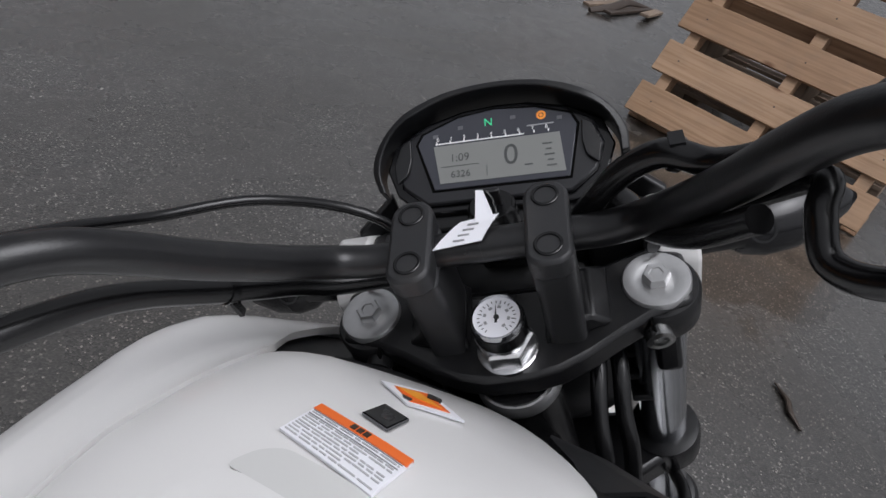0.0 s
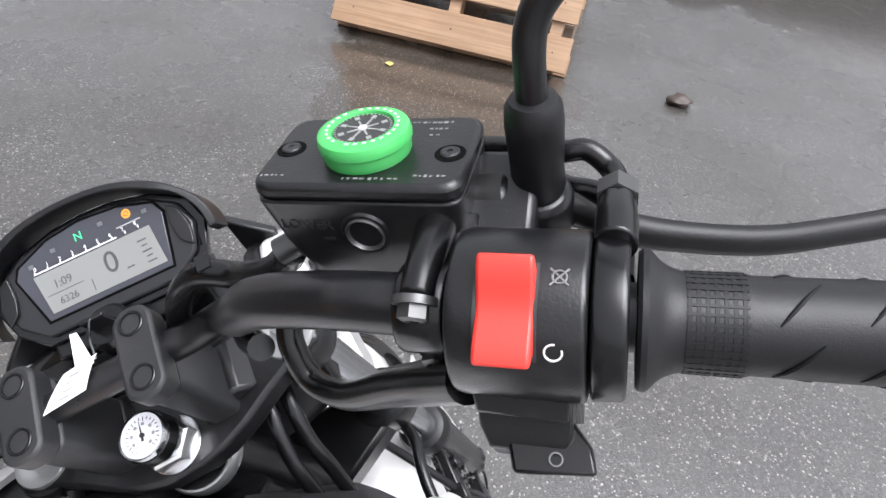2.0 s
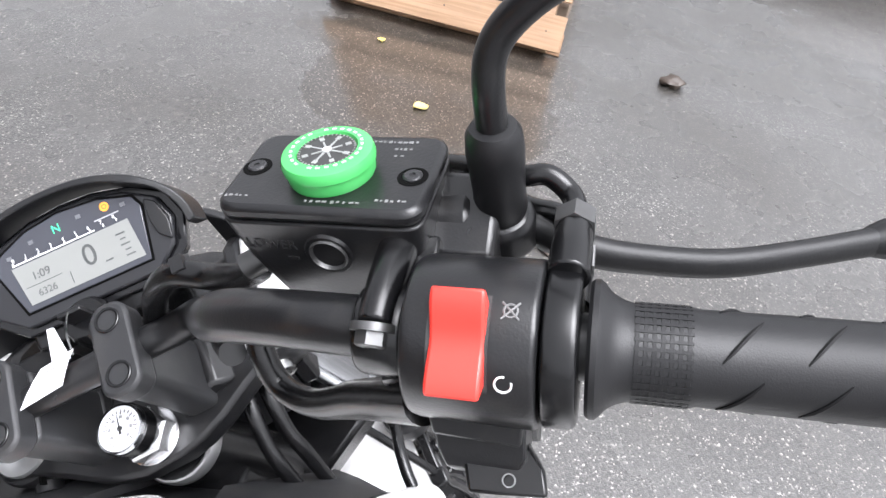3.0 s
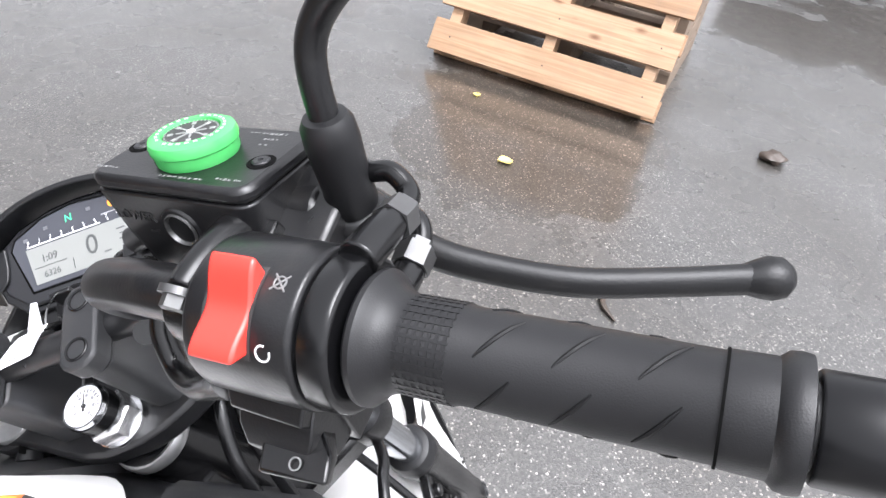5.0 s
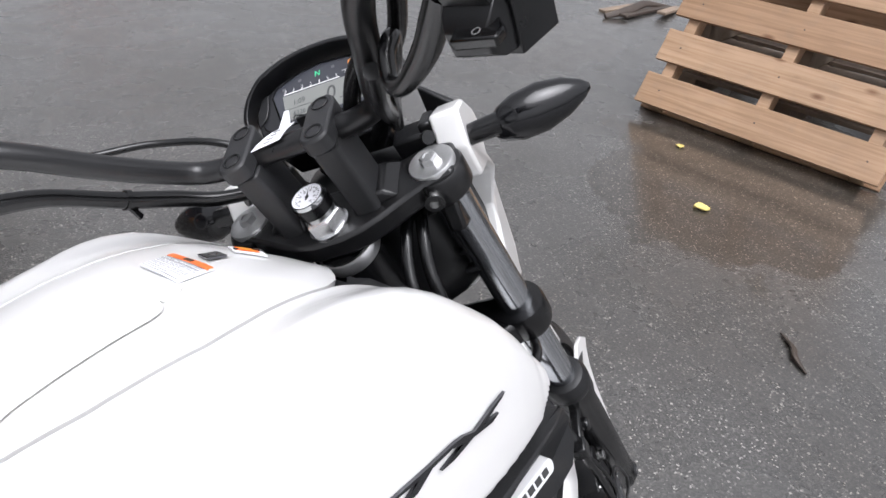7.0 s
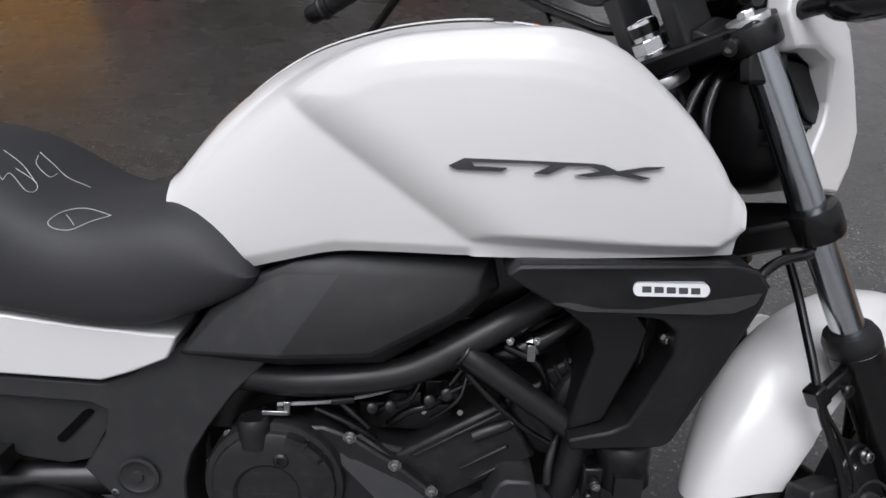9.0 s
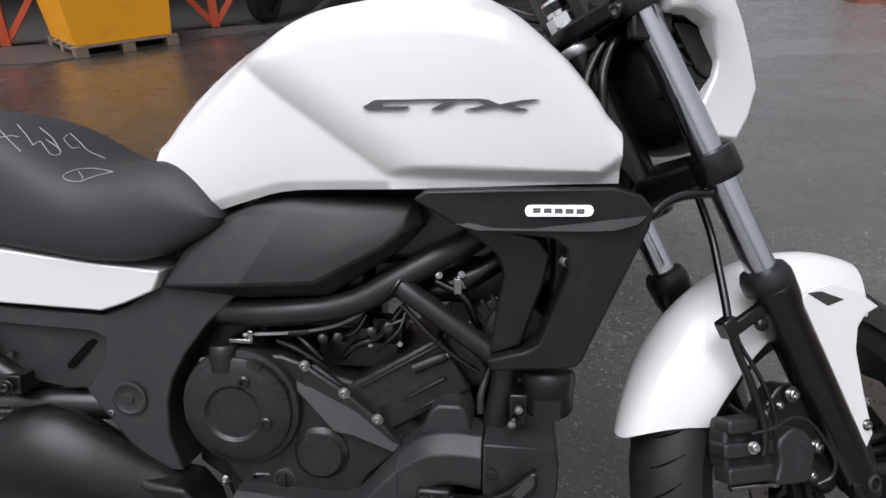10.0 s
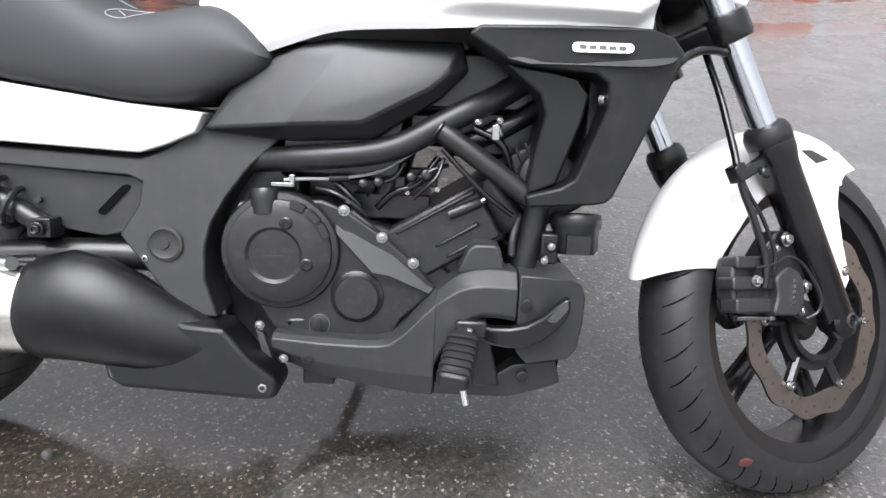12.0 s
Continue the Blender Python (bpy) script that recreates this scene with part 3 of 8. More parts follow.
tank = part("tank_centre_panel", tank_sheet(0, centre_edge, 14, -0.215, 0.3380, 72, 0, 0.006, False), WHITE, bike, "glossy white centre panel of the tank", smooth=60)
tank2 = part("tank_centre_panel", tank_sheet(0, centre_edge, 14, -0.215, 0.3380, 72, 0, 0.006, False), WHITE, bike, smooth=60, mirror=True)
for flip in (False, True):
    under = part("tank_under_trim", tank_sheet(0, 0.62, 20, -0.14, 0.405, 40, -0.009, 0.004), COVER, bike, "black plastic trim between the tank panels", smooth=60, mirror=flip)


def wider_left(ob):
    """The left shoulder of the tank stands further out than the right one."""
    for v in ob.data.vertices:
        t = max(0.0, min(1.0, (v.co.y - 0.045) / 0.05))
        v.co.y += 0.022 * t * t * (3 - 2 * t)
        q = max(0.0, min(1.0, (v.co.x - 0.27) / 0.13)) * t
        v.co.x += 0.050 * q * q


wider_left(tank2)
wider_left(under)
for flip in (False, True):
    side_panel = part("tank_side_panel", tank_sheet(side_edge, 1, 120, -0.205, 0.430, 150, 0.0005, 0.006), WHITE, bike, "glossy white tank side panel with a sharp knee crease", smooth=50, mirror=flip)
    if flip:
        wider_left(side_panel)
    else:
        right_panel = side_panel


def on_tank(x, u, lift=0.004):
    p = smooth_tank(x, u)
    a, b = smooth_tank(x + 0.01, u), smooth_tank(x, u + 0.02)
    nrm = (a - p).cross(b - p).normalized()
    if nrm.z - nrm.y < 0:
        nrm = -nrm
    return p + nrm * lift, nrm


@lru_cache(None)
def half_section(x):
    us = np.linspace(0, 0.5, 40)
    return us, [abs(smooth_tank(x, q).y) for q in us]


def tank_decal(name, outline, mat, lift, parent, label="", left=False):
    """A thin plate that follows the tank: outline in (x, y) seen from above, or (x, z) on the side."""
    bm = bmesh.new()
    face = bm.faces.new([bm.verts.new((a, b, 0)) for a, b in outline])
    bmesh.ops.triangulate(bm, faces=[face])
    for _ in range(2):
        bmesh.ops.subdivide_edges(bm, edges=bm.edges[:], cuts=1, use_grid_fill=True)
    for v in bm.verts:
        x, y = v.co.x, v.co.y
        us, ys = half_section(round(x, 3))
        q = float(np.interp(abs(y), ys, us))
        p, nrm = on_tank(x, q, lift)
        v.co = Vector((x, y, p.z + 0.0))
    geo = bmesh.ops.extrude_face_region(bm, geom=bm.faces[:])
    for v in [e for e in geo["geom"] if isinstance(e, bmesh.types.BMVert)]:
        v.co.z -= 0.002
    return part(name, bm, mat, parent, label)


# raised lid over the filler
lid_line = rounded([(-0.12, -0.020), (-0.05, -0.042), (0.008, -0.066), (0.030, -0.063), (0.052, -0.054), (0.150, -0.060), (0.163, -0.056), (0.168, -0.040), (0.168, 0.040), (0.163, 0.056), (0.150, 0.060), (0.052, 0.054), (0.030, 0.063), (0.008, 0.066), (-0.05, 0.042), (-0.12, 0.020)], 0.008)
tank_decal("filler_lid", lid_line, WHITE, 0.0042, tank, "white filler lid")
tank_decal("finger_recess", rounded([(0.1695, -0.046), (0.186, -0.040), (0.1945, -0.028), (0.1945, 0.034), (0.186, 0.046), (0.1695, 0.052)], 0.006), PEARLGREY, 0.0016, tank, "pale grey finger recess before the lid")
CL, CR, BL, BR = Vector((0.2325, 0.0455)), Vector((0.2242, -0.0250)), Vector((0.2025, 0.0475)), Vector((0.1925, -0.0235))


def on_sticker(u0, u1, v0, v1):
    """A strip of the sticker: u across from its left end, v back from its heading."""
    return [tuple(CL.lerp(CR, u).lerp(BL.lerp(BR, u), v)) for u, v in ((u0, v0), (u1, v0), (u1, v1), (u0, v1))]


caution = tank_decal("caution_sticker", on_sticker(0, 1, 0, 1), PAPER, 0.0032, tank, "white caution sticker with orange heading")
tank_decal("heading", on_sticker(0, 1, 0, 0.20), ORANGE, 0.0040, caution)
tank_decal("rule", on_sticker(0.02, 0.98, 0.225, 0.235), GREYINK, 0.0040, caution)
tank_decal("rule", on_sticker(0.02, 0.98, 0.345, 0.355), GREYINK, 0.0040, caution)
random.seed(5)
for i, v in enumerate((0.27, 0.38, 0.45, 0.52, 0.60, 0.67, 0.75, 0.83, 0.91)):
    u = 0.03
    while u < (0.96 if i not in (3, 7) else 0.6):
        w = random.uniform(0.05, 0.17)
        tank_decal("text_bar", on_sticker(u, min(0.97, u + w), v, v + 0.026), FAINTINK, 0.0040, caution)
        u += w + random.uniform(0.012, 0.03)
for u in (0.40, 0.47, 0.54):
    tank_decal("text_bar", on_sticker(u, u + 0.05, 0.04, 0.16), BARK, 0.0046, caution)
badge = tank_decal("tank_emblem", [(0.2405, 0.0230), (0.2575, 0.0203), (0.2535, 0.0002), (0.2365, 0.0020)], EMBLEM, 0.0034, tank, "small dark emblem plate")
tank_decal("emblem_field", [(0.2413, 0.0218), (0.2563, 0.0194), (0.2527, 0.0014), (0.2375, 0.0030)], INK, 0.0039, badge)
tank_decal("emblem_shape", [(0.2425, 0.0040), (0.2480, 0.0050), (0.2535, 0.0170), (0.2480, 0.0140), (0.2430, 0.0120)], ALLOY, 0.0044, badge)
diamond = tank_decal("diamond_sticker", [(0.2825, 0.0440), (0.2940, 0.0150), (0.2768, -0.0218), (0.2670, 0.0118)], PAPER, 0.0034, tank, "orange and yellow diamond sticker")
tank_decal("sticker_field", [(0.2820, 0.0330), (0.2905, 0.0140), (0.2775, -0.0115), (0.2700, 0.0118)], ORANGE, 0.0039, diamond)
tank_decal("sticker_flame", [(0.2820, 0.0310), (0.2860, 0.0170), (0.2775, -0.0060), (0.2765, 0.0130)], YELLOWP, 0.0044, diamond)
for q in ([(0.2895, 0.0125), (0.2890, 0.0020), (0.2845, 0.0000), (0.2835, 0.0090)], [(0.2735, 0.0200), (0.2725, 0.0120), (0.2705, 0.0120), (0.2715, 0.0180)]):
    tank_decal("sticker_mark", q, INK, 0.0050, diamond)


def side_decal(name, outline, mat, lift, parent, label=""):
    """A thin raised plate on the right flank of the tank, outline in (x, z)."""
    bm = bmesh.new()
    face = bm.faces.new([bm.verts.new((a, b, 0)) for a, b in outline])
    bmesh.ops.triangulate(bm, faces=[face])
    bmesh.ops.subdivide_edges(bm, edges=bm.edges[:], cuts=1, use_grid_fill=True)
    for v in bm.verts:
        x, z = v.co.x, v.co.y
        us = np.linspace(0.35, 1.0, 80)
        zs = [-smooth_tank(x, q).z for q in us]
        q = float(np.interp(-z, zs, us))
        p = smooth_tank(x, q)
        v.co = Vector((x, p.y + knee(p) - 0.003 - lift, z))
    geo = bmesh.ops.extrude_face_region(bm, geom=bm.faces[:])
    for v in [e for e in geo["geom"] if isinstance(e, bmesh.types.BMVert)]:
        v.co.y += 0.003
    return part(name, bm, mat, parent, label)


# slanted bars of the flank emblem
for bar in ([(0.120, 0.8050), (0.135, 0.8150), (0.205, 0.8165), (0.2, 0.8135), (0.142, 0.8110), (0.146, 0.8060), (0.178, 0.8065), (0.172, 0.8020), (0.128, 0.8010)],
            [(0.205, 0.8165), (0.262, 0.8170), (0.258, 0.8135), (0.236, 0.8130), (0.218, 0.8020), (0.204, 0.8020), (0.222, 0.8130), (0.2, 0.8135)],
            [(0.262, 0.8170), (0.272, 0.8155), (0.285, 0.8095), (0.312, 0.8155), (0.331, 0.8165), (0.325, 0.8140), (0.296, 0.8075), (0.318, 0.8030), (0.308, 0.8005), (0.282, 0.8055), (0.258, 0.8015), (0.244, 0.8025), (0.270, 0.8085), (0.258, 0.8135)]):
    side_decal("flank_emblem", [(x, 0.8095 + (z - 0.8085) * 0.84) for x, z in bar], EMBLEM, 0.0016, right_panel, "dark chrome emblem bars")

# black folded panels either side of the steering head
for flip in (False, True):
    rows = [((0.292, -0.094, 0.9075), (0.322, -0.064, 0.900), (0.318, -0.060, 0.878)), ((0.318, -0.118, 0.900), (0.345, -0.046, 0.884), (0.340, -0.044, 0.860)), ((0.345, -0.136, 0.874), (0.362, -0.040, 0.870), (0.356, -0.040, 0.840)),
            ((0.372, -0.146, 0.845), (0.395, -0.048, 0.826), (0.390, -0.046, 0.790)), ((0.398, -0.148, 0.812), (0.430, -0.057, 0.780), (0.424, -0.054, 0.740)), ((0.420, -0.142, 0.772), (0.463, -0.067, 0.737), (0.458, -0.064, 0.690)), ((0.428, -0.132, 0.745), (0.468, -0.074, 0.712), (0.464, -0.072, 0.680))]
    bm = loft([[a, tuple(Vector(a).lerp(Vector(b), 0.55) + Vector((0, 0, 0.004))), b, c] for a, b, c in rows], closed=False)
    bmesh.ops.recalc_face_normals(bm, faces=bm.faces[:])
    geo = bmesh.ops.extrude_face_region(bm, geom=bm.faces[:])
    for v in [e for e in geo["geom"] if isinstance(e, bmesh.types.BMVert)]:
        v.co.z -= 0.004
    part("head_side_trim", bm, PLASTIC, bike, "black folded plastic beside the steering head", smooth=30, mirror=flip)

# ---- seat ----
def seat_section(x, half, top, low, crown=0.012):
    pts = [(0.0, top + crown), (0.45, top + crown * 0.8), (0.80, top - 0.002), (0.95, top - 0.03), (1.0, (top + low) / 2), (0.93, low + 0.01), (0.80, low)]
    row = [(x, -half * a, z) for a, z in pts]
    return row + [(x, -y, z) for x, y, z in row[::-1][:-1]]


seat_rows = [(-0.085, 0.142, 0.672, 0.648), (-0.105, 0.150, 0.700, 0.634), (-0.15, 0.156, 0.726, 0.612), (-0.20, 0.158, 0.731, 0.592), (-0.25, 0.157, 0.716, 0.585),
             (-0.30, 0.156, 0.712, 0.588), (-0.34, 0.155, 0.726, 0.594), (-0.39, 0.152, 0.758, 0.600), (-0.44, 0.150, 0.782, 0.606), (-0.52, 0.146, 0.794, 0.620), (-0.70, 0.135, 0.802, 0.655), (-0.90, 0.115, 0.798, 0.695), (-1.00, 0.06, 0.780, 0.730)]
seat = part("seat", loft([seat_section(*r) for r in seat_rows]), SEAT, bike, "black vinyl seat with white paint-marker scrawl", smooth=60)
for ob in (seat,):
    sub = ob.modifiers.new("round", "SUBSURF")
    sub.levels = sub.render_levels = 2


# ---- rear white cowl and covers, both sides ----
def flank(name, outline, back, rim, top, inset, mat, label="", bevel=0.003, parent=None, bow=None, left=True):
    for flip in ((False, True) if left else (False,)):
        ob = part(name, pad(outline, back, rim, top, inset, bow=bow), mat, parent or bike, label, bevel, mirror=flip)
        if not flip:
            first = ob
    return first


flank("rear_cowl", [(-0.188, 0.581), (-0.20, 0.552), (-0.245, 0.532), (-0.281, 0.520), (-0.488, 0.528), (-0.75, 0.555), (-1.02, 0.66), (-1.02, 0.74), (-0.75, 0.665), (-0.481, 0.612), (-0.30, 0.590)],
      0.04, 0.112, 0.132, 0.018, WHITE, "white painted rear cowl under the seat")
cover = flank("side_cover", [(-0.62, 0.535), (-0.484, 0.519), (-0.286, 0.511), (-0.25, 0.525), (-0.193, 0.563), (-0.13, 0.563), (-0.080, 0.551), (-0.125, 0.505), (-0.158, 0.460), (-0.180, 0.420), (-0.190, 0.385),
                             (-0.191, 0.335), (-0.172, 0.278), (-0.215, 0.278), (-0.240, 0.300), (-0.315, 0.398), (-0.285, 0.445), (-0.280, 0.478), (-0.30, 0.486), (-0.62, 0.500)],
              0.05, 0.118, 0.130, 0.009, PLASTIC, "dark grey textured plastic side cover", bow=lambda x, z: -0.22 * max(0.0, z - 0.47))
flank("cover_recess", [(-0.62, 0.502), (-0.296, 0.484), (-0.283, 0.474), (-0.288, 0.445), (-0.313, 0.400), (-0.345, 0.392), (-0.40, 0.400), (-0.46, 0.44), (-0.62, 0.47)], 0.05, 0.112, 0.114, 0.004, PLASTIC, parent=None, label="recessed panel of the side cover")
part("cover_slot", pad(rounded([(-0.350, 0.425), (-0.342, 0.425), (-0.302, 0.468), (-0.306, 0.472), (-0.314, 0.470), (-0.352, 0.431)], 0.003), 0.10, 0.1165, 0.117, 0.001), GROOVE_SHADE, cover, "dark slot")
part("pivot_cap", lathe([(0.0, 0.0), (0.026, 0.0), (0.0265, 0.002), (0.022, 0.003), (0.020, 0.0015), (0.008, 0.0015), (0.007, 0.004), (0, 0.004)][1:], (-0.249, -0.1295, 0.388), (0, -1, 0), 36), PLASTIC, cover)
part("cover_bolt", bolt_bm((-0.279, -0.124, 0.364), (0, -1, 0), 0.0055, 0.008), ZINC, cover, "zinc-plated bolt")

# air box cover under the tank
def air_box(flip):
    outer = [(-0.190, 0.556), (-0.150, 0.616), (-0.084, 0.664), (-0.040, 0.684), (0.0, 0.692), (0.178, 0.694), (0.188, 0.655), (0.150, 0.616), (0.055, 0.553), (-0.060, 0.546)]
    inner = [(-0.182, 0.560, 0.131), (-0.140, 0.608, 0.131), (-0.094, 0.647, 0.132), (-0.062, 0.664, 0.134), (0.004, 0.669, 0.143), (0.163, 0.664, 0.141), (0.160, 0.650, 0.144), (0.135, 0.628, 0.148), (0.040, 0.577, 0.157), (-0.065, 0.570, 0.156)]
    bm = loft([[(x, -0.05, z) for x, z in outer], [(x, -0.126, z) for x, z in outer], [(x, -y, z) for x, z, y in inner]], caps=False)
    bm.verts.ensure_lookup_table()
    top = bm.verts[-10:]
    bm.faces.new([top[k] for k in (0, 1, 2, 3, 4, 9)])
    bm.faces.new([top[k] for k in (4, 5, 6, 7, 8, 9)])
    ob = part("air_box_cover", bm, COVER, bike, "black satin air box cover, its upper facet coloured lighter as if lit", 0.004, mirror=flip)
    # the upper rear facet gets a greyer colour for the light on its tilt
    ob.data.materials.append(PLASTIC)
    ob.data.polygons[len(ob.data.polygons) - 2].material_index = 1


air_box(False)
air_box(True)

# radiator shroud
shroud = flank("radiator_shroud", [(0.183, 0.697), (0.197, 0.709), (0.30, 0.713), (0.421, 0.714), (0.455, 0.706), (0.472, 0.686), (0.468, 0.666), (0.440, 0.600), (0.396, 0.490), (0.388, 0.481), (0.370, 0.477), (0.279, 0.470),
                                   (0.274, 0.486), (0.322, 0.500), (0.340, 0.512), (0.350, 0.540), (0.372, 0.612), (0.368, 0.642), (0.352, 0.654), (0.30, 0.658), (0.240, 0.664)],
               0.06, 0.188, 0.206, 0.012, SHROUD, "dark grey textured plastic radiator shroud", 0.004, bow=lambda x, z: -0.22 * max(0.0, 0.64 - z) * (1 if z > -1 else 0) - 0.35 * max(0, x - 0.40))
flank("shroud_inner_leg", [(0.236, 0.664), (0.30, 0.657), (0.335, 0.650), (0.352, 0.628), (0.345, 0.590), (0.318, 0.502), (0.277, 0.486), (0.284, 0.545), (0.294, 0.600), (0.285, 0.625)], 0.05, 0.150, 0.172, 0.012, COVER, "", 0.004,
      bow=lambda x, z: -0.15 * max(0.0, 0.62 - z))
part("shroud_bolt", bolt_bm((0.368, -0.176, 0.622), (0.3, -1, 0), 0.006, 0.010), ZINC, shroud)
for flip in (False, True):
    brow = [(0.185, 0.698, 0.187), (0.198, 0.7095, 0.189), (0.30, 0.7135, 0.189), (0.421, 0.7145, 0.187), (0.456, 0.7065, 0.179), (0.4725, 0.687, 0.174), (0.452, 0.672, 0.196), (0.425, 0.666, 0.208), (0.395, 0.664, 0.2105), (0.262, 0.662, 0.2100), (0.236, 0.668, 0.206)]
    part("shroud_brow", loft([[(x, -0.18, z) for x, z, y in brow], [(x, -y, z) for x, z, y in brow]]), SHROUD, bike, "", 0.002, mirror=flip)
plate_line = rounded([(0.320, 0.6800), (0.395, 0.6815), (0.399, 0.688), (0.396, 0.6940), (0.321, 0.6930), (0.317, 0.6868)], 0.004)


def plate_tilt(x, z):
    """The plate lies on the sloping brow."""
    return -0.434 * (z - 0.664)


plate = part("name_plate", pad(plate_line, 0.19, 0.2112, 0.2120, 0.0012, bow=plate_tilt), PLATE, shroud, "pale silver name plate with dark bars")
for i in range(5):
    x = 0.3270 + i * 0.0128
    part("text_bar", pad([(x, 0.6838), (x + 0.0096, 0.6841), (x + 0.0096, 0.6900), (x, 0.6897)], 0.19, 0.2121, 0.2123, 0.0003, bow=plate_tilt), INK, plate)

# ---- frame ----
for flip in (False, True):
    part("frame_tube", tube([(-0.20, -0.070, 0.506), (-0.15, -0.083, 0.511), (-0.11, -0.099, 0.516), (-0.06, -0.116, 0.521), (-0.01, -0.122, 0.526), (0.045, -0.122, 0.533), (0.085, -0.122, 0.543), (0.115, -0.121, 0.557), (0.144, -0.119, 0.574), (0.19, -0.112, 0.600), (0.24, -0.098, 0.626), (0.31, -0.075, 0.680), (0.375, -0.04, 0.78)], 0.0185, 18), FRAME, bike, "black frame tube", mirror=flip)
    part("down_tube", tube([(0.140, -0.118, 0.577), (0.165, -0.127, 0.562), (0.22, -0.132, 0.525), (0.285, -0.132, 0.479)], 0.0155, 18), FRAME, bike, mirror=flip)
    part("weld_bead", tube([(0.148 + 0.0175 * (0.55 * math.cos(a)), -0.124 - 0.0175 * math.sin(a), 0.571 + 0.0175 * 0.83 * math.cos(a)) for a in [k * math.pi / 8 for k in range(17)]], 0.0024, 6), BLACK_METAL, bike, mirror=flip)
    part("engine_hanger", tube([(0.300, -0.115, 0.490), (0.296, -0.115, 0.430), (0.280, -0.112, 0.350)], 0.0185, 16), FRAME, bike, mirror=flip)
part("steering_head", tube([tuple(STEM + AXIS * -0.068), tuple(STEM + AXIS * -0.34)], 0.0295, 24), BLACK, bike)
part("bearing_ring", ring([(0.026, -0.086), (0.0310, -0.0855), (0.0325, -0.083), (0.0325, -0.0735), (0.0310, -0.0705), (0.026, -0.0700)], STEM, AXIS, 40), STEEL, bike, "silver steering bearing nut")
part("head_gusset", loft([[(0.30, -0.05, 0.86), (0.30, 0.05, 0.86), (0.28, 0.06, 0.66), (0.28, -0.06, 0.66)], [(0.40, -0.034, 0.84), (0.40, 0.034, 0.84), (0.47, 0.04, 0.66), (0.47, -0.04, 0.66)]]), BLACK, bike, "", 0.006)
part("radiator", block(0.355, 0.395, -0.135, 0.135, 0.492, 0.68), BLACK_METAL, bike, "black radiator core", 0.006)

# ---- engine ----
part("crankcase", loft([[(-0.19, -0.045, 0.25), (-0.19, 0.045, 0.25), (-0.19, 0.045, 0.42), (-0.19, -0.045, 0.42)],
                        [(-0.135, -0.055, 0.22), (-0.135, 0.055, 0.22), (-0.135, 0.055, 0.44), (-0.135, -0.055, 0.44)],
                        [(-0.09, -0.105, 0.20), (-0.09, 0.105, 0.20), (-0.09, 0.10, 0.45), (-0.09, -0.10, 0.45)],
                        [(-0.05, -0.108, 0.20), (-0.05, 0.108, 0.20), (-0.05, 0.105, 0.455), (-0.05, -0.105, 0.455)],
                        [(0.08, -0.108, 0.20), (0.08, 0.108, 0.20), (0.08, 0.10, 0.42), (0.08, -0.10, 0.42)],
                        [(0.20, -0.10, 0.24), (0.20, 0.10, 0.24), (0.20, 0.09, 0.34), (0.20, -0.09, 0.34)]]), ENGINE, bike, "black engine crankcase", 0.006)
case = part("engine_cover", pad([(-0.15, 0.43), (-0.10, 0.458), (-0.02, 0.462), (0.014, 0.450), (0.071, 0.413), (0.119, 0.374), (0.155, 0.335), (0.150, 0.326), (0.105, 0.285), (0.087, 0.252), (0.02, 0.238), (-0.045, 0.245), (-0.09, 0.262), (-0.125, 0.315), (-0.148, 0.36)],
                               0.06, 0.108, 0.122, 0.016), ENGINE, bike, "black right engine cover", 0.004)
# upper slope of the casting; the light it catches is put into a paler colour
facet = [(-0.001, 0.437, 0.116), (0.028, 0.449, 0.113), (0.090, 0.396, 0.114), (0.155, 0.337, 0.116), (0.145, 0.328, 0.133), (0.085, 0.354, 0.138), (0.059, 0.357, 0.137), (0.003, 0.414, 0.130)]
part("cover_facet", loft([[(x, -y, z) for x, z, y in facet], [(x, -0.10, z) for x, z, y in facet]]), PLASTIC, case, "tilted facet of the engine cover, coloured lighter as if lit", 0.002)
clutch_rows = ((0.088, 0.0, 0), (0.088, 0.022, 0), (0.0855, 0.0265, 0), (0.078, 0.0285, 0), (0.0765, 0.0335, 0), (0.073, 0.0355, 0), (0.058, 0.0385, 0.5), (0.0420, 0.0405, 1), (0.0405, 0.0395, 1), (0.0370, 0.0362, 1), (0.0360, 0.0362, 1), (0.0180, 0.0370, 1))
clutch = part("clutch_cover", loft([[(-0.078 - 0.006 * d + r * math.cos(2 * math.pi * k / 64), -0.108 - h, 0.385 - 0.004 * d + r * math.sin(2 * math.pi * k / 64)) for k in range(64)] for r, h, d in clutch_rows]), ENGINE, case, "round black clutch cover")
part("text_bar", pad([(-0.102, 0.3775), (-0.070, 0.3785), (-0.070, 0.3815), (-0.102, 0.3805)], 0.14, 0.1451, 0.1454, 0.0003), PLASTIC, clutch)
for a0 in (20, 40, 60):
    arc = [(-0.078 + r * math.cos(radians(a)), 0.385 + r * math.sin(radians(a))) for r, rng in ((0.070, range(a0, a0 + 17, 4)), (0.080, range(a0 + 16, a0 - 1, -4))) for a in rng]
    part("clutch_lug", pad(arc, 0.12, 0.146, 0.150, 0.002), ENGINE, clutch)
for x, z in ((-0.066, 0.429), (-0.036, 0.369)):
    part("clutch_bolt", joined(lathe([(0.0095, 0.0), (0.0095, 0.006), (0.007, 0.008), (0.0045, 0.008), (0.0045, 0.005), (0, 0.005)], (x, -0.143, z), (0, -1, 0), 20)), BLACK_METAL, clutch)
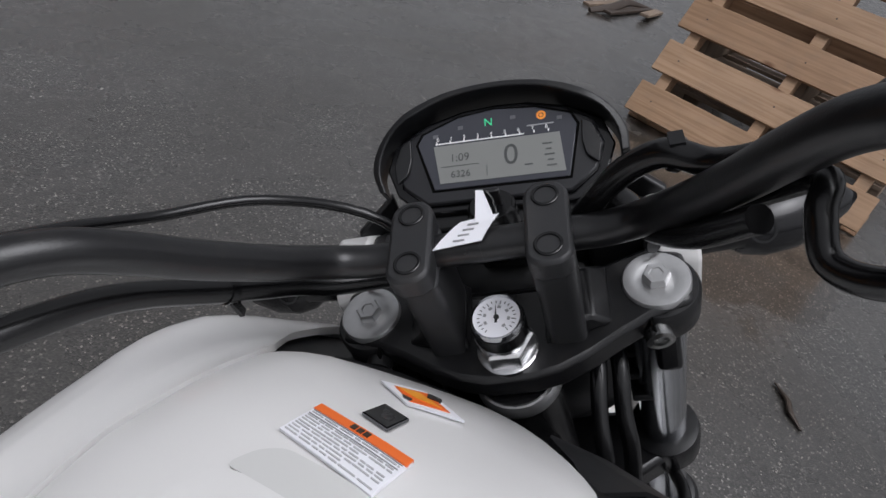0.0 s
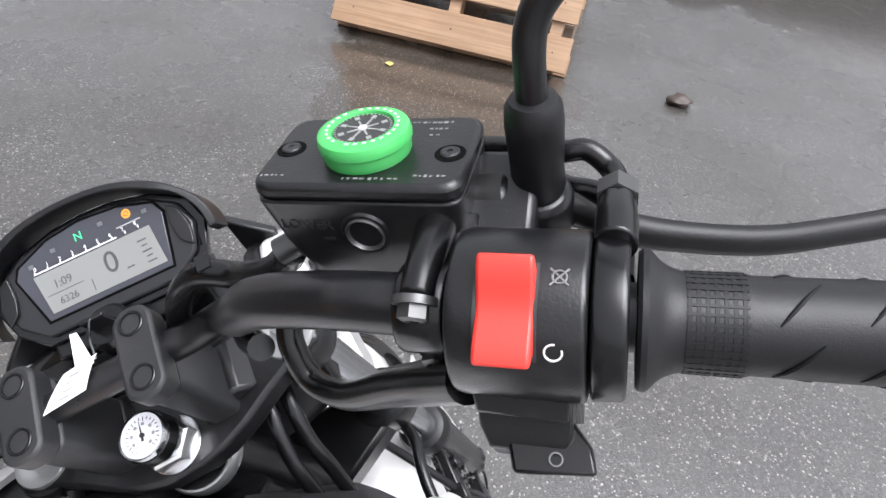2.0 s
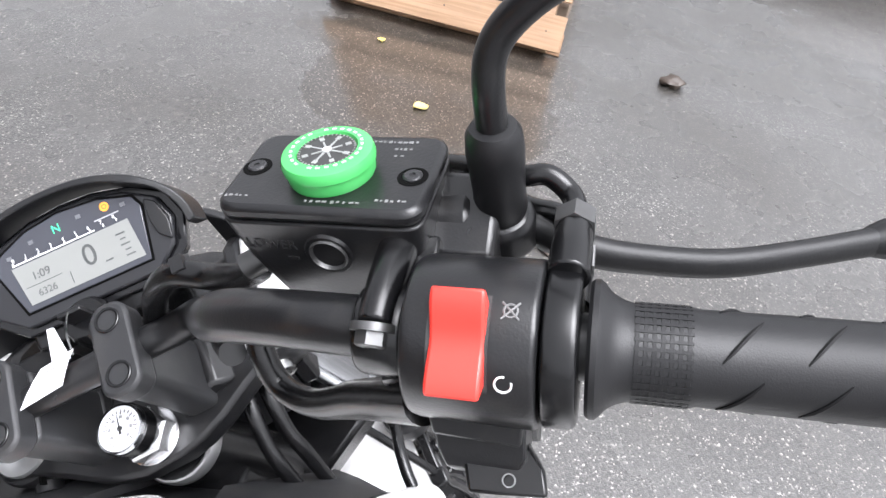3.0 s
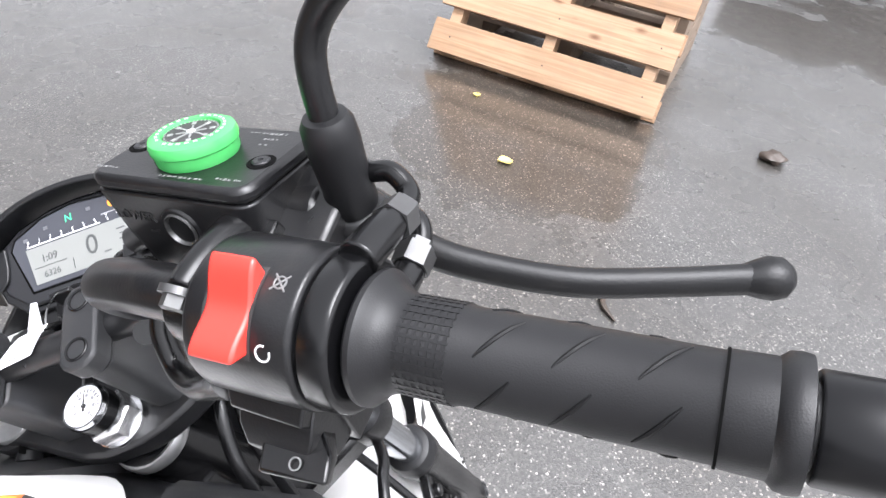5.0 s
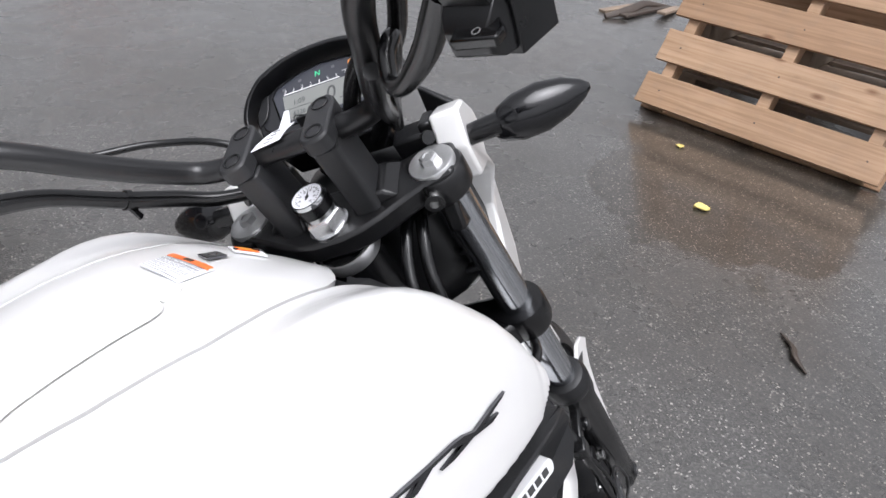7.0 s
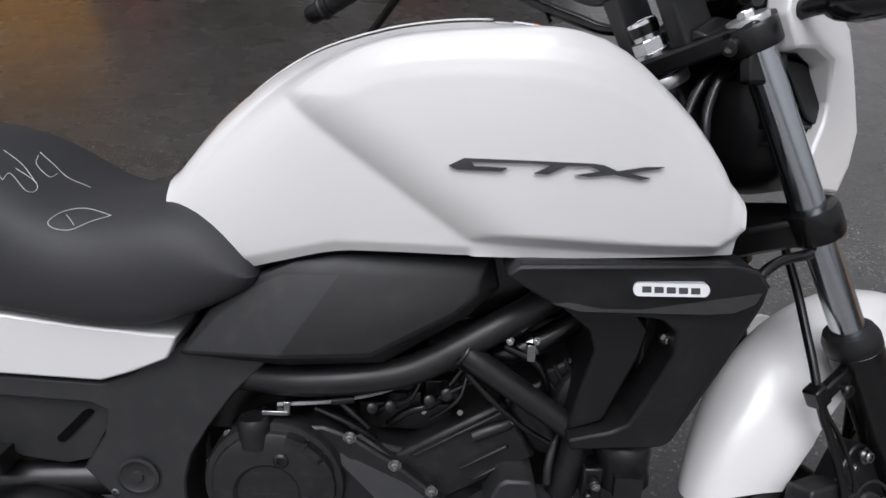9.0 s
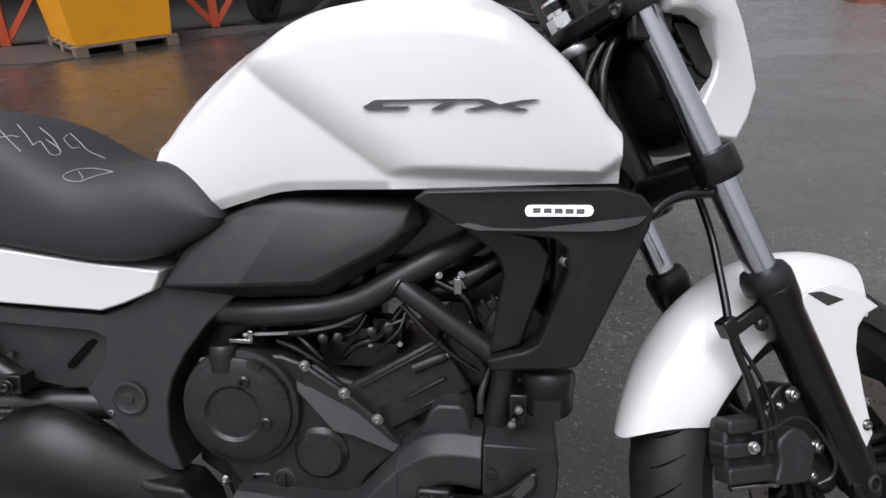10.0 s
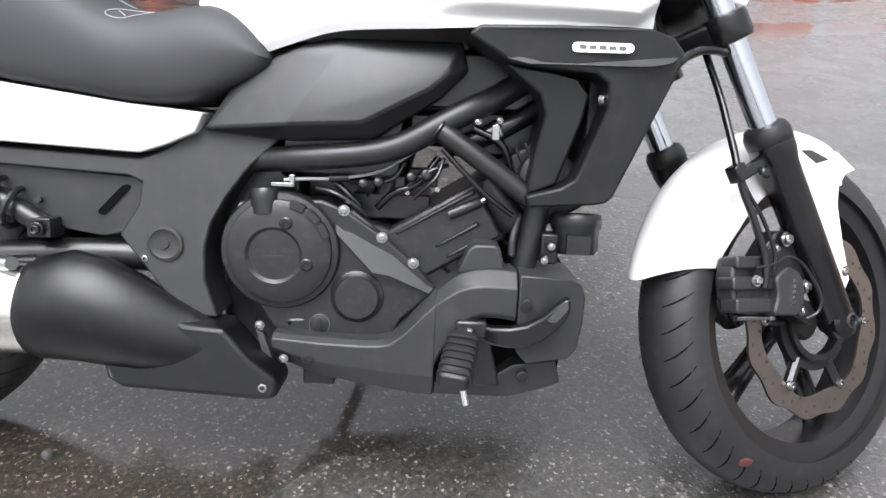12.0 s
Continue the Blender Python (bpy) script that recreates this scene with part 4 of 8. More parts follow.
part("oil_filler", lathe([(0.0205, 0), (0.0215, 0.022), (0.0215, 0.032), (0.0190, 0.037), (0.0, 0.037)], (-0.099, -0.130, 0.440), (-0.06, 0.10, 1), 28), BLACK_METAL, case)
part("round_cover", lathe([(0.042, 0.0), (0.040, 0.010), (0.034, 0.014), (0.032, 0.018), (0.0, 0.019)], (0.036, -0.115, 0.318), (0, -1, 0), 48), ENGINE, case, "small round engine cover")
drain = part("oil_plug", lathe([(0.0165, 0.0), (0.0165, 0.006), (0.013, 0.008), (0.0, 0.008)], (-0.020, -0.116, 0.272), (0, -1, 0), 32), ENGINE, case, "slotted oil plug")
part("plug_ring", ring([(0.0150, 0.0), (0.0158, 0.0), (0.0158, 0.0086), (0.0150, 0.0086)], (-0.020, -0.116, 0.272), (0, -1, 0), 32), ZINC, drain)
part("plug_slot", pad([(-0.0225, 0.262), (-0.0175, 0.262), (-0.0175, 0.282), (-0.0225, 0.282)], 0.12, 0.1275, 0.128, 0.0005), BLACK_METAL, drain)
part("cast_mark", pad([(-0.068, 0.276), (-0.044, 0.277), (-0.044, 0.279), (-0.064, 0.2785), (-0.064, 0.270), (-0.068, 0.270)], 0.11, 0.1235, 0.124, 0.0003), GREYINK, case)
for x, z in ((0.014, 0.448), (0.071, 0.410), (0.119, 0.373), (-0.134, 0.446), (-0.150, 0.40)):
    part("engine_bolt", bolt_bm((x, -0.119, z), (0, -1, 0), 0.0062, 0.009, 6), ZINC, case, "bright engine bolt")
# cylinder, inclined forward
CYL = Matrix.Translation((0.175, 0, 0.425)) @ Matrix.Rotation(radians(-31), 4, "Y")
cyl = part("cylinder", moved(joined(block(-0.105, 0.062, -0.104, 0.104, -0.047, 0.044), block(0.060, 0.125, -0.096, 0.096, -0.046, 0.043)), CYL), ENGINE, bike, "black inclined engine cylinder", 0.006)
for a, b, z in ((-0.080, 0.058, 0.034), (-0.036, 0.040, -0.012), (-0.030, 0.020, -0.034)):
    part("cylinder_rib", moved(loft([[(a, -0.103, z - 0.002), (a, -0.103, z + 0.002), (a + 0.006, -0.109, z + 0.001), (a + 0.006, -0.109, z - 0.001)], [(b, -0.103, z - 0.005), (b, -0.103, z + 0.005), (b - 0.004, -0.110, z + 0.002), (b - 0.004, -0.110, z - 0.002)]]), CYL), ENGINE, cyl, "", 0.001)
part("cylinder_boss", moved(lathe([(0.0085, 0), (0.0085, 0.048), (0.0065, 0.052), (0, 0.052)], (0.006, -0.106, 0.021), (1, 0, -0.1), 20), CYL), ENGINE, cyl)
part("cylinder_bolt", moved(bolt_bm((0.058, -0.106, 0.016), (1, 0, -0.1), 0.004, 0.007), CYL), ZINC, cyl)
part("barrel_swell", moved(lathe([(0.020, -0.045), (0.024, -0.03), (0.024, 0.028), (0.018, 0.040), (0, 0.040)], (0.085, -0.088, 0), (0, 0, 1), 28), CYL), ENGINE, cyl)
part("plug_lead", tube([tuple(CYL @ Vector(q)) for q in ((0.10, -0.102, -0.030), (0.075, -0.118, -0.052), (0.060, -0.122, -0.075))], 0.0055, 12), CASTGREY, cyl, "pale grey sensor lead")
part("cylinder_head", moved(joined(block(0.115, 0.20, -0.10, 0.10, -0.065, 0.055), lathe([(0.045, 0), (0.045, 0.012), (0.038, 0.018), (0, 0.018)], (0.16, -0.10, 0.0), (0, -1, 0), 32)), CYL), ENGINE, bike, "black cylinder head", 0.006)
for k in range(5):
    part("head_fin", moved(block(0.122 + k * 0.015, 0.127 + k * 0.015, -0.108, -0.095, 0.002, 0.062), CYL), ENGINE, cyl, "", 0.002)
part("coolant_hose", tube([(0.165, -0.075, 0.545), (0.195, -0.095, 0.555), (0.235, -0.100, 0.573), (0.275, -0.094, 0.596), (0.32, -0.080, 0.628)], 0.0150, 20), BLACK, bike, "black coolant hose with a bright clamp")
part("hose_clamp", joined(lathe([(0.0152, -0.005), (0.0170, -0.005), (0.0170, 0.005), (0.0152, 0.005)], (0.235, -0.100, 0.573), (0.04, 0.0, 0.021), 28), block(0.226, 0.237, -0.122, -0.112, 0.560, 0.582)), ZINC, bike, "bright hose clamp", 0.001)
part("coil_box", block(0.16, 0.33, -0.058, 0.058, 0.530, 0.64), BLACK, bike, "", 0.008)
part("injector_rail", joined(block(0.105, 0.150, -0.085, -0.055, 0.484, 0.512), lathe([(0.010, 0), (0.010, 0.03), (0.007, 0.034), (0, 0.034)], (0.128, -0.080, 0.500), (0.2, -1, 0.2), 18), block(0.085, 0.102, -0.096, -0.070, 0.470, 0.500)), BLACK_METAL, bike, "", 0.003)
for pts, r in (([(0.10, -0.10, 0.480), (0.12, -0.108, 0.498), (0.142, -0.108, 0.512), (0.165, -0.10, 0.520)], 0.0035), ([(0.115, -0.104, 0.468), (0.135, -0.112, 0.488), (0.150, -0.110, 0.505), (0.158, -0.10, 0.530)], 0.003),
               ([(0.045, -0.100, 0.470), (0.058, -0.110, 0.488), (0.085, -0.112, 0.498), (0.10, -0.10, 0.52)], 0.004), ([(-0.03, -0.105, 0.478), (0.0, -0.116, 0.472), (0.03, -0.116, 0.455), (0.045, -0.11, 0.44)], 0.0045)):
    part("wire", tube(pts, r, 8), BLACK, bike)
for x, y, z, r in ((0.205, 0.118, 0.585, 0.0036), (0.236, 0.122, 0.588, 0.0034), (0.150, 0.112, 0.483, 0.0026), (0.105, 0.100, 0.476, 0.0026)):
    part("small_bolt", bolt_bm((x, -y, z), (0.2, -1, 0.3), r, 0.006), ZINC, bike)
# throttle bodies and plumbing in the dark gap below the frame tube
part("harness_shield", block(-0.06, 0.108, -0.030, 0.030, 0.42, 0.54), BLACK, bike, "black shield behind the wiring", 0.006)
part("throttle_body", joined(lathe([(0.026, 0), (0.026, 0.05), (0.022, 0.055), (0.022, 0.09)], (0.07, -0.045, 0.46), (0.3, 0, 1), 24), block(0.02, 0.14, -0.07, 0.05, 0.43, 0.47)), BLACK_METAL, bike, "", 0.004)
part("battery_box", block(-0.22, -0.06, -0.062, 0.062, 0.41, 0.545), BLACK, bike, "", 0.01)
part("intake_box", joined(block(-0.09, 0.10, -0.09, 0.09, 0.49, 0.60), block(0.098, 0.175, -0.07, 0.07, 0.545, 0.60)), BLACK, bike, "", 0.01)
part("under_tank_tray", block(-0.10, 0.37, -0.080, 0.080, 0.596, 0.69), BLACK, bike, "", 0.01)
for pts, r, mat in (([(-0.075, -0.118, 0.489), (-0.04, -0.118, 0.492), (0.0, -0.112, 0.494), (0.06, -0.102, 0.505), (0.11, -0.10, 0.535), (0.14, -0.10, 0.56)], 0.0026, GREYINK),
                    ([(0.0, -0.10, 0.485), (0.02, -0.105, 0.468), (0.035, -0.105, 0.452)], 0.006, BLACK),
                    ([(0.06, -0.09, 0.45), (0.085, -0.10, 0.475), (0.12, -0.10, 0.49), (0.15, -0.09, 0.53)], 0.0055, BLACK),
                    ([(0.20, -0.11, 0.575), (0.24, -0.115, 0.555), (0.255, -0.11, 0.52), (0.25, -0.10, 0.49)], 0.006, BLACK),
                    ([(0.155, -0.128, 0.545), (0.19, -0.133, 0.510), (0.225, -0.130, 0.478), (0.262, -0.125, 0.452)], 0.004, BLACK)):
    part("hose", tube(pts, r, 10), mat, bike)
for x, z in ((0.11, 0.50), (0.04, 0.487), (0.062, 0.490)):
    part("hose_clip", lathe([(0.007, 0), (0.007, 0.010), (0.004, 0.012), (0, 0.012)], (x, -0.112, z), (0.2, -1, 0.3), 12), ZINC if x > 0.22 else BLACK_METAL, bike)
part("cable_bracket", joined(block(-0.092, -0.060, -0.130, -0.108, 0.480, 0.486), block(-0.066, -0.058, -0.128, -0.110, 0.480, 0.498)), ZINC, bike, "bright cable bracket", 0.001)
part("cable_adjuster", tube([(-0.01, -0.113, 0.4935), (0.018, -0.109, 0.4955)], 0.006, 10), BLACK_METAL, bike)

# horn and regulator below the shroud
part("horn", joined(lathe([(0.034, 0), (0.037, 0.004), (0.037, 0.020), (0.034, 0.024), (0.034, 0.052), (0.028, 0.060), (0.0, 0.060)], (0.357, -0.120, 0.458), (0, -0.18, -1), 32), block(0.338, 0.372, -0.166, -0.120, 0.405, 0.432)), COVER, bike, "black horn")
part("horn_bracket", joined(block(0.305, 0.33, -0.145, -0.11, 0.385, 0.43), lathe([(0.008, 0), (0.008, 0.012), (0, 0.012)], (0.318, -0.145, 0.412), (0, -1, 0), 14), lathe([(0.006, 0), (0.006, 0.012), (0, 0.012)], (0.312, -0.145, 0.395), (0, -1, 0), 14)), BLACK_METAL, bike, "", 0.003)
for x, z in ((0.318, 0.414), (0.309, 0.393)):
    part("horn_bolt", bolt_bm((x, -0.157, z), (0, -1, 0), 0.004, 0.006), ZINC, bike)

# belly cowl: a rear body, an upper and a lower front panel round a dark opening
def belly_side(flip):
    """The long lower body: a narrow bright ledge, a side face, and an underside that tucks in; then the brow over the footpeg."""
    rear = ((-0.084, 0.266, 0.260, 0.246, 0.226), (-0.055, 0.264, 0.258, 0.236, 0.208), (-0.015, 0.261, 0.255, 0.226, 0.193), (0.030, 0.2595, 0.2535, 0.220, 0.186), (0.070, 0.260, 0.2535, 0.216, 0.180), (0.090, 0.266, 0.258, 0.214, 0.176), (0.112, 0.288, 0.276, 0.213, 0.174), (0.135, 0.316, 0.302, 0.212, 0.172), (0.156, 0.340, 0.323, 0.212, 0.1715))
    brow = ((0.1555, 0.340, 0.323, 0.238, 0.228), (0.173, 0.356, 0.336, 0.272, 0.262), (0.190, 0.368, 0.347, 0.295, 0.286), (0.205, 0.373, 0.352, 0.308, 0.300), (0.222, 0.3765, 0.355, 0.315, 0.307), (0.245, 0.377, 0.356, 0.316, 0.308), (0.2710, 0.376, 0.355, 0.313, 0.305))
    first = None
    for name, rows in (("belly_cowl", rear), ("belly_brow", brow)):
        secs = []
        for x, top, ridge, crease, low in rows:
            out = 0.10 * max(0.0, x - 0.07)
            wide = min(1.0, max(0.0, (x - 0.07) / 0.06))
            ys = (0.100, 0.152 - 0.010 * wide + out, 0.164 + out, 0.162 + out, 0.132 + 0.6 * out if name == "belly_cowl" else 0.156 + out, 0.100)
            secs.append([(x, -y, z) for y, z in zip(ys, (top - 0.001, top, ridge, crease, low, low + 0.002))])
        ob = part(name, loft(secs), PLASTIC, bike, "dark grey plastic belly cowl" if name == "belly_cowl" else "upper part of the belly cowl over the footpeg", 0.002, smooth=26, mirror=flip)
        first = first or ob
    return first


belly = belly_side(False)
belly_side(True)
flank("belly_front_panel", [(0.2728, 0.376), (0.345, 0.371), (0.366, 0.360), (0.374, 0.338), (0.373, 0.302), (0.366, 0.262), (0.350, 0.250), (0.2900, 0.243), (0.2728, 0.262)],
      0.05, 0.163, 0.186, 0.020, PLASTIC, "front panel of the belly cowl", 0.003, bow=lambda x, z: -0.9 * max(0.0, x - 0.340) - 0.10 * max(0.0, 0.29 - z))
flank("belly_skirt", [(0.156, 0.196), (0.242, 0.206), (0.2735, 0.232), (0.336, 0.242), (0.348, 0.203), (0.312, 0.186), (0.272, 0.171), (0.156, 0.171)], 0.05, 0.138, 0.158, 0.009, PLASTIC, "lower front skirt of the belly cowl", 0.003, bow=lambda x, z: -0.45 * max(0.0, 0.230 - z))
# near-black sheet in the opening: its colour stands for the deep shade there
flank("footpeg_gap_shade", [(0.15, 0.32), (0.36, 0.35), (0.345, 0.20), (0.16, 0.18)], 0.05, 0.118, 0.120, 0.004, GROOVE_SHADE, "near-black sheet that paints the shade behind the footpeg", 0.0)
part("cowl_tower", pad([(0.184, 0.366), (0.200, 0.404), (0.210, 0.410), (0.240, 0.410), (0.246, 0.404), (0.256, 0.372)], 0.06, 0.130, 0.147, 0.008), PLASTIC, belly, "", 0.004)
for x, z, y in ((-0.030, 0.231, 0.160), (0.284, 0.334, 0.185), (0.289, 0.214, 0.152)):
    part("cowl_screw", lathe([(0.009, 0), (0.009, 0.004), (0.005, 0.005), (0.005, 0.003), (0, 0.003)], (x, -y, z), (0, -1, 0), 20), BLACK_METAL, belly)
PEG0, PEG1 = Vector((0.200, -0.176, 0.288)), Vector((0.182, -0.262, 0.240))


def peg_ring(t, w, h):
    c, ax = PEG0.lerp(PEG1, t), (PEG1 - PEG0).normalized()
    u = (Vector((1, 0, 0)) - ax * ax.x).normalized()
    v = ax.cross(u)
    return [tuple(c + u * w * p + v * h * q) for p, q in rounded([(-1, -1), (1, -1), (1, 1), (-1, 1)], 0.5, 3)]


peg = part("footpeg", loft([peg_ring(t, w, h) for t, w, h in ((0, 0.014, 0.011), (0.12, 0.016, 0.012), (0.16, 0.022, 0.014), (0.95, 0.021, 0.014), (1.0, 0.018, 0.011))]), RUBBER, bike, "black rubber footpeg with ribs", 0.002)
for k in range(6):
    t = 0.22 + 0.13 * k
    part("peg_rib", loft([peg_ring(t, 0.0215, 0.0135), peg_ring(t + 0.01, 0.0235, 0.0165), peg_ring(t + 0.055, 0.0235, 0.0165), peg_ring(t + 0.065, 0.0215, 0.0135)]), RUBBER, peg)
part("peg_feeler", tube([tuple(PEG0.lerp(PEG1, 0.86) + Vector((0.01, 0, -0.008))), tuple(PEG0.lerp(PEG1, 0.90) + Vector((0.018, 0, -0.036)))], 0.0055, 10), ALLOY, peg, "bright feeler bolt")
part("peg_bracket", joined(block(0.185, 0.230, -0.185, -0.12, 0.280, 0.305), loft([[(0.205, -0.165, 0.30), (0.232, -0.165, 0.30), (0.255, -0.165, 0.20), (0.215, -0.165, 0.20)], [(0.205, -0.150, 0.30), (0.232, -0.150, 0.30), (0.255, -0.150, 0.20), (0.215, -0.150, 0.20)]])), BLACK_METAL, bike, "black footpeg bracket", 0.004)
part("peg_bolt", bolt_bm((0.205, -0.186, 0.290), (0, -1, 0), 0.005, 0.006), ZINC, bike)
pedal_rows = ((0.205, 0.168, 0.278, 0.302), (0.236, 0.190, 0.270, 0.300), (0.262, 0.195, 0.268, 0.302), (0.285, 0.198, 0.271, 0.308), (0.308, 0.201, 0.282, 0.323), (0.326, 0.203, 0.298, 0.341), (0.338, 0.203, 0.314, 0.351), (0.344, 0.202, 0.325, 0.349))
pedal = part("brake_pedal", loft([[(x, -y + 0.014, lo), (x, -y + 0.014, hi), (x, -y, hi - 0.003), (x, -y, lo + 0.003)] for x, y, lo, hi in pedal_rows]), BLACK, bike, "broad black brake pedal with a scuffed tip", 0.003)
part("pedal_scuff", pad(rounded([(0.311, 0.316), (0.330, 0.341), (0.3385, 0.346), (0.3405, 0.334), (0.324, 0.314)], 0.004), 0.198, 0.2045, 0.2052, 0.001), SCUFF, pedal, "scuffed grey tip")
part("crash_stub", block(-0.05, 0.0, -0.10, -0.06, 0.165, 0.20), BLACK_METAL, bike, "", 0.004)

# ---- exhaust ----
def oval(x, cz, rz, ry, cy=-0.135, n=28):
    return [(x, cy + ry * math.cos(2 * math.pi * k / n), cz + rz * math.sin(2 * math.pi * k / n) * (1 - 0.12 * math.cos(4 * math.pi * k / n))) for k in range(n)]


part("muffler_cover", loft([oval(-0.452, 0.280, 0.054, 0.045), oval(-0.447, 0.281, 0.063, 0.055), oval(-0.43, 0.284, 0.070, 0.060), oval(-0.38, 0.289, 0.076, 0.064), oval(-0.33, 0.281, 0.074, 0.063), oval(-0.28, 0.262, 0.068, 0.056), oval(-0.23, 0.243, 0.055, 0.042), oval(-0.19, 0.236, 0.040, 0.030), oval(-0.15, 0.23, 0.028, 0.02)]), HEATBLACK, bike, "black satin muffler cover", smooth=60)
heat = part("heat_shield", pad([(-0.073, 0.199), (-0.114, 0.231), (-0.151, 0.275), (-0.208, 0.277), (-0.240, 0.285), (-0.290, 0.270), (-0.335, 0.235), (-0.335, 0.208), (-0.322, 0.192), (-0.300, 0.178), (-0.102, 0.167), (-0.080, 0.168), (-0.070, 0.180)], 0.10, 0.150, 0.176, 0.030, bow=lambda x, z: -0.30 * max(0.0, -0.175 - x) * max(0.0, min(1.0, (z - 0.195) / 0.04))), HEATBLACK, bike, "black heat shield", 0.010, segments=3)
part("shield_bolt", joined(lathe([(0.0098, 0.0), (0.0098, 0.003), (0.008, 0.004)], (-0.094, -0.166, 0.187), (0, -1, 0), 20), bolt_bm((-0.094, -0.168, 0.187), (0, -1, 0), 0.0072, 0.009, 6)), ZINC, heat, "bright shield bolt")
part("muffler_can", loft([oval(-0.442, 0.281, 0.0615, 0.0535), oval(-0.50, 0.282, 0.0635, 0.0555), oval(-0.70, 0.290, 0.066, 0.058), oval(-0.86, 0.298, 0.064, 0.056), oval(-0.88, 0.299, 0.05, 0.045)]), MUFFLER, bike, "brushed silver muffler", smooth=60)
hanger = part("hanger_plate", pad([(-0.117, 0.258), (-0.106, 0.255), (-0.092, 0.215), (-0.104, 0.210)], 0.112, 0.122, 0.124, 0.002), NUTGREY, bike, "grey exhaust hanger plate", 0.001)
part("hanger_bolt", bolt_bm((-0.110, -0.126, 0.268), (0, -1, 0), 0.0055, 0.008), ZINC, hanger)
part("hanger_bolt", bolt_bm((-0.068, -0.15, 0.226), (0, -1, 0), 0.005, 0.008), ZINC, hanger)

# ---- rear wheel, swing arm, shock, passenger peg ----
def wheel_parts(parent_name, centre, axis, r_tyre, w_tyre, r_rim, hint, spokes):
    prof = []
    for k in range(13):
        a = math.pi * k / 12
        prof.append((r_tyre - 0.062 + 0.062 * math.sin(a) ** 0.8, -w_tyre / 2 * math.cos(a)))
    prof += [(r_rim + 0.012, w_tyre * 0.42), (r_rim, w_tyre * 0.36), (r_rim, -w_tyre * 0.36), (r_rim + 0.012, -w_tyre * 0.42)]
    tyre = part(parent_name + "_tyre", ring(prof, centre, axis, 96, hint), TYRE, bike, "black road tyre with angled tread grooves", smooth=50)
    m = frame_of(centre, axis, hint)
    # tread grooves: short slanted dark cuts lying on the tread
    for k in range(44):
        for sgn in (-1, 1):
            a0 = 2 * math.pi * (k + (0.5 if sgn > 0 else 0)) / 44
            pts = []
            for j in range(5):
                t = 0.14 + 0.76 * j / 4
                ang = math.pi / 2 + sgn * t * math.pi / 2 * 0.82
                rr = r_tyre - 0.062 + 0.062 * math.sin(ang) ** 0.8 - 0.0017
                pts.append(m @ Vector((rr * math.cos(a0 + 0.14 * t * t), rr * math.sin(a0 + 0.14 * t * t), -w_tyre / 2 * math.cos(ang))))
            part("tread_groove", tube(pts, [0.0010, 0.0018, 0.0020, 0.0017, 0.0008], 6, 2), GROOVE_SHADE, tyre)
    rim = part(parent_name + "_rim", joined(ring([(r_rim + 0.013, -w_tyre * 0.43), (r_rim + 0.013, -w_tyre * 0.39), (r_rim - 0.012, -w_tyre * 0.33), (r_rim - 0.018, 0), (r_rim - 0.012, w_tyre * 0.33), (r_rim + 0.013, w_tyre * 0.39), (r_rim + 0.013, w_tyre * 0.43), (r_rim - 0.020, w_tyre * 0.38), (r_rim - 0.030, 0), (r_rim - 0.020, -w_tyre * 0.38)], centre, axis, 96, hint),
                                            lathe([(0.028, -0.05), (0.034, -0.045), (0.034, 0.045), (0.028, 0.05)], centre, axis, 32, hint)), BLACK_METAL, bike, "black cast wheel rim")
    # a paler ring on each lip draws the rim's thin highlight
    for side in (-1, 1):
        part("rim_edge_highlight", ring([(r_rim + 0.0150, side * w_tyre * 0.425), (r_rim + 0.0150, side * w_tyre * 0.440), (r_rim + 0.0115, side * w_tyre * 0.440), (r_rim + 0.0115, side * w_tyre * 0.425)], centre, axis, 96, hint), CASTGREY, rim, "thin grey ring that paints the highlight on the rim lip")
    for k in range(spokes):
        a = 2 * math.pi * (k + 0.3) / spokes
        for d in (-0.075, 0.075):
            p0 = m @ Vector((0.03 * math.cos(a), 0.03 * math.sin(a), 0))
            p1 = m @ Vector(((r_rim - 0.018) * math.cos(a + d), (r_rim - 0.018) * math.sin(a + d), 0))
            part("spoke", tube([tuple(p0), tuple((p0 + p1) / 2), tuple(p1)], [0.018, 0.014, 0.013], 10, 3, 0.8), BLACK, rim)
    return m, tyre


wheel_parts("rear", (-0.785, 0, 0.318), (0, 1, 0), 0.312, 0.160, 0.216, (1, 0, 0), 5)
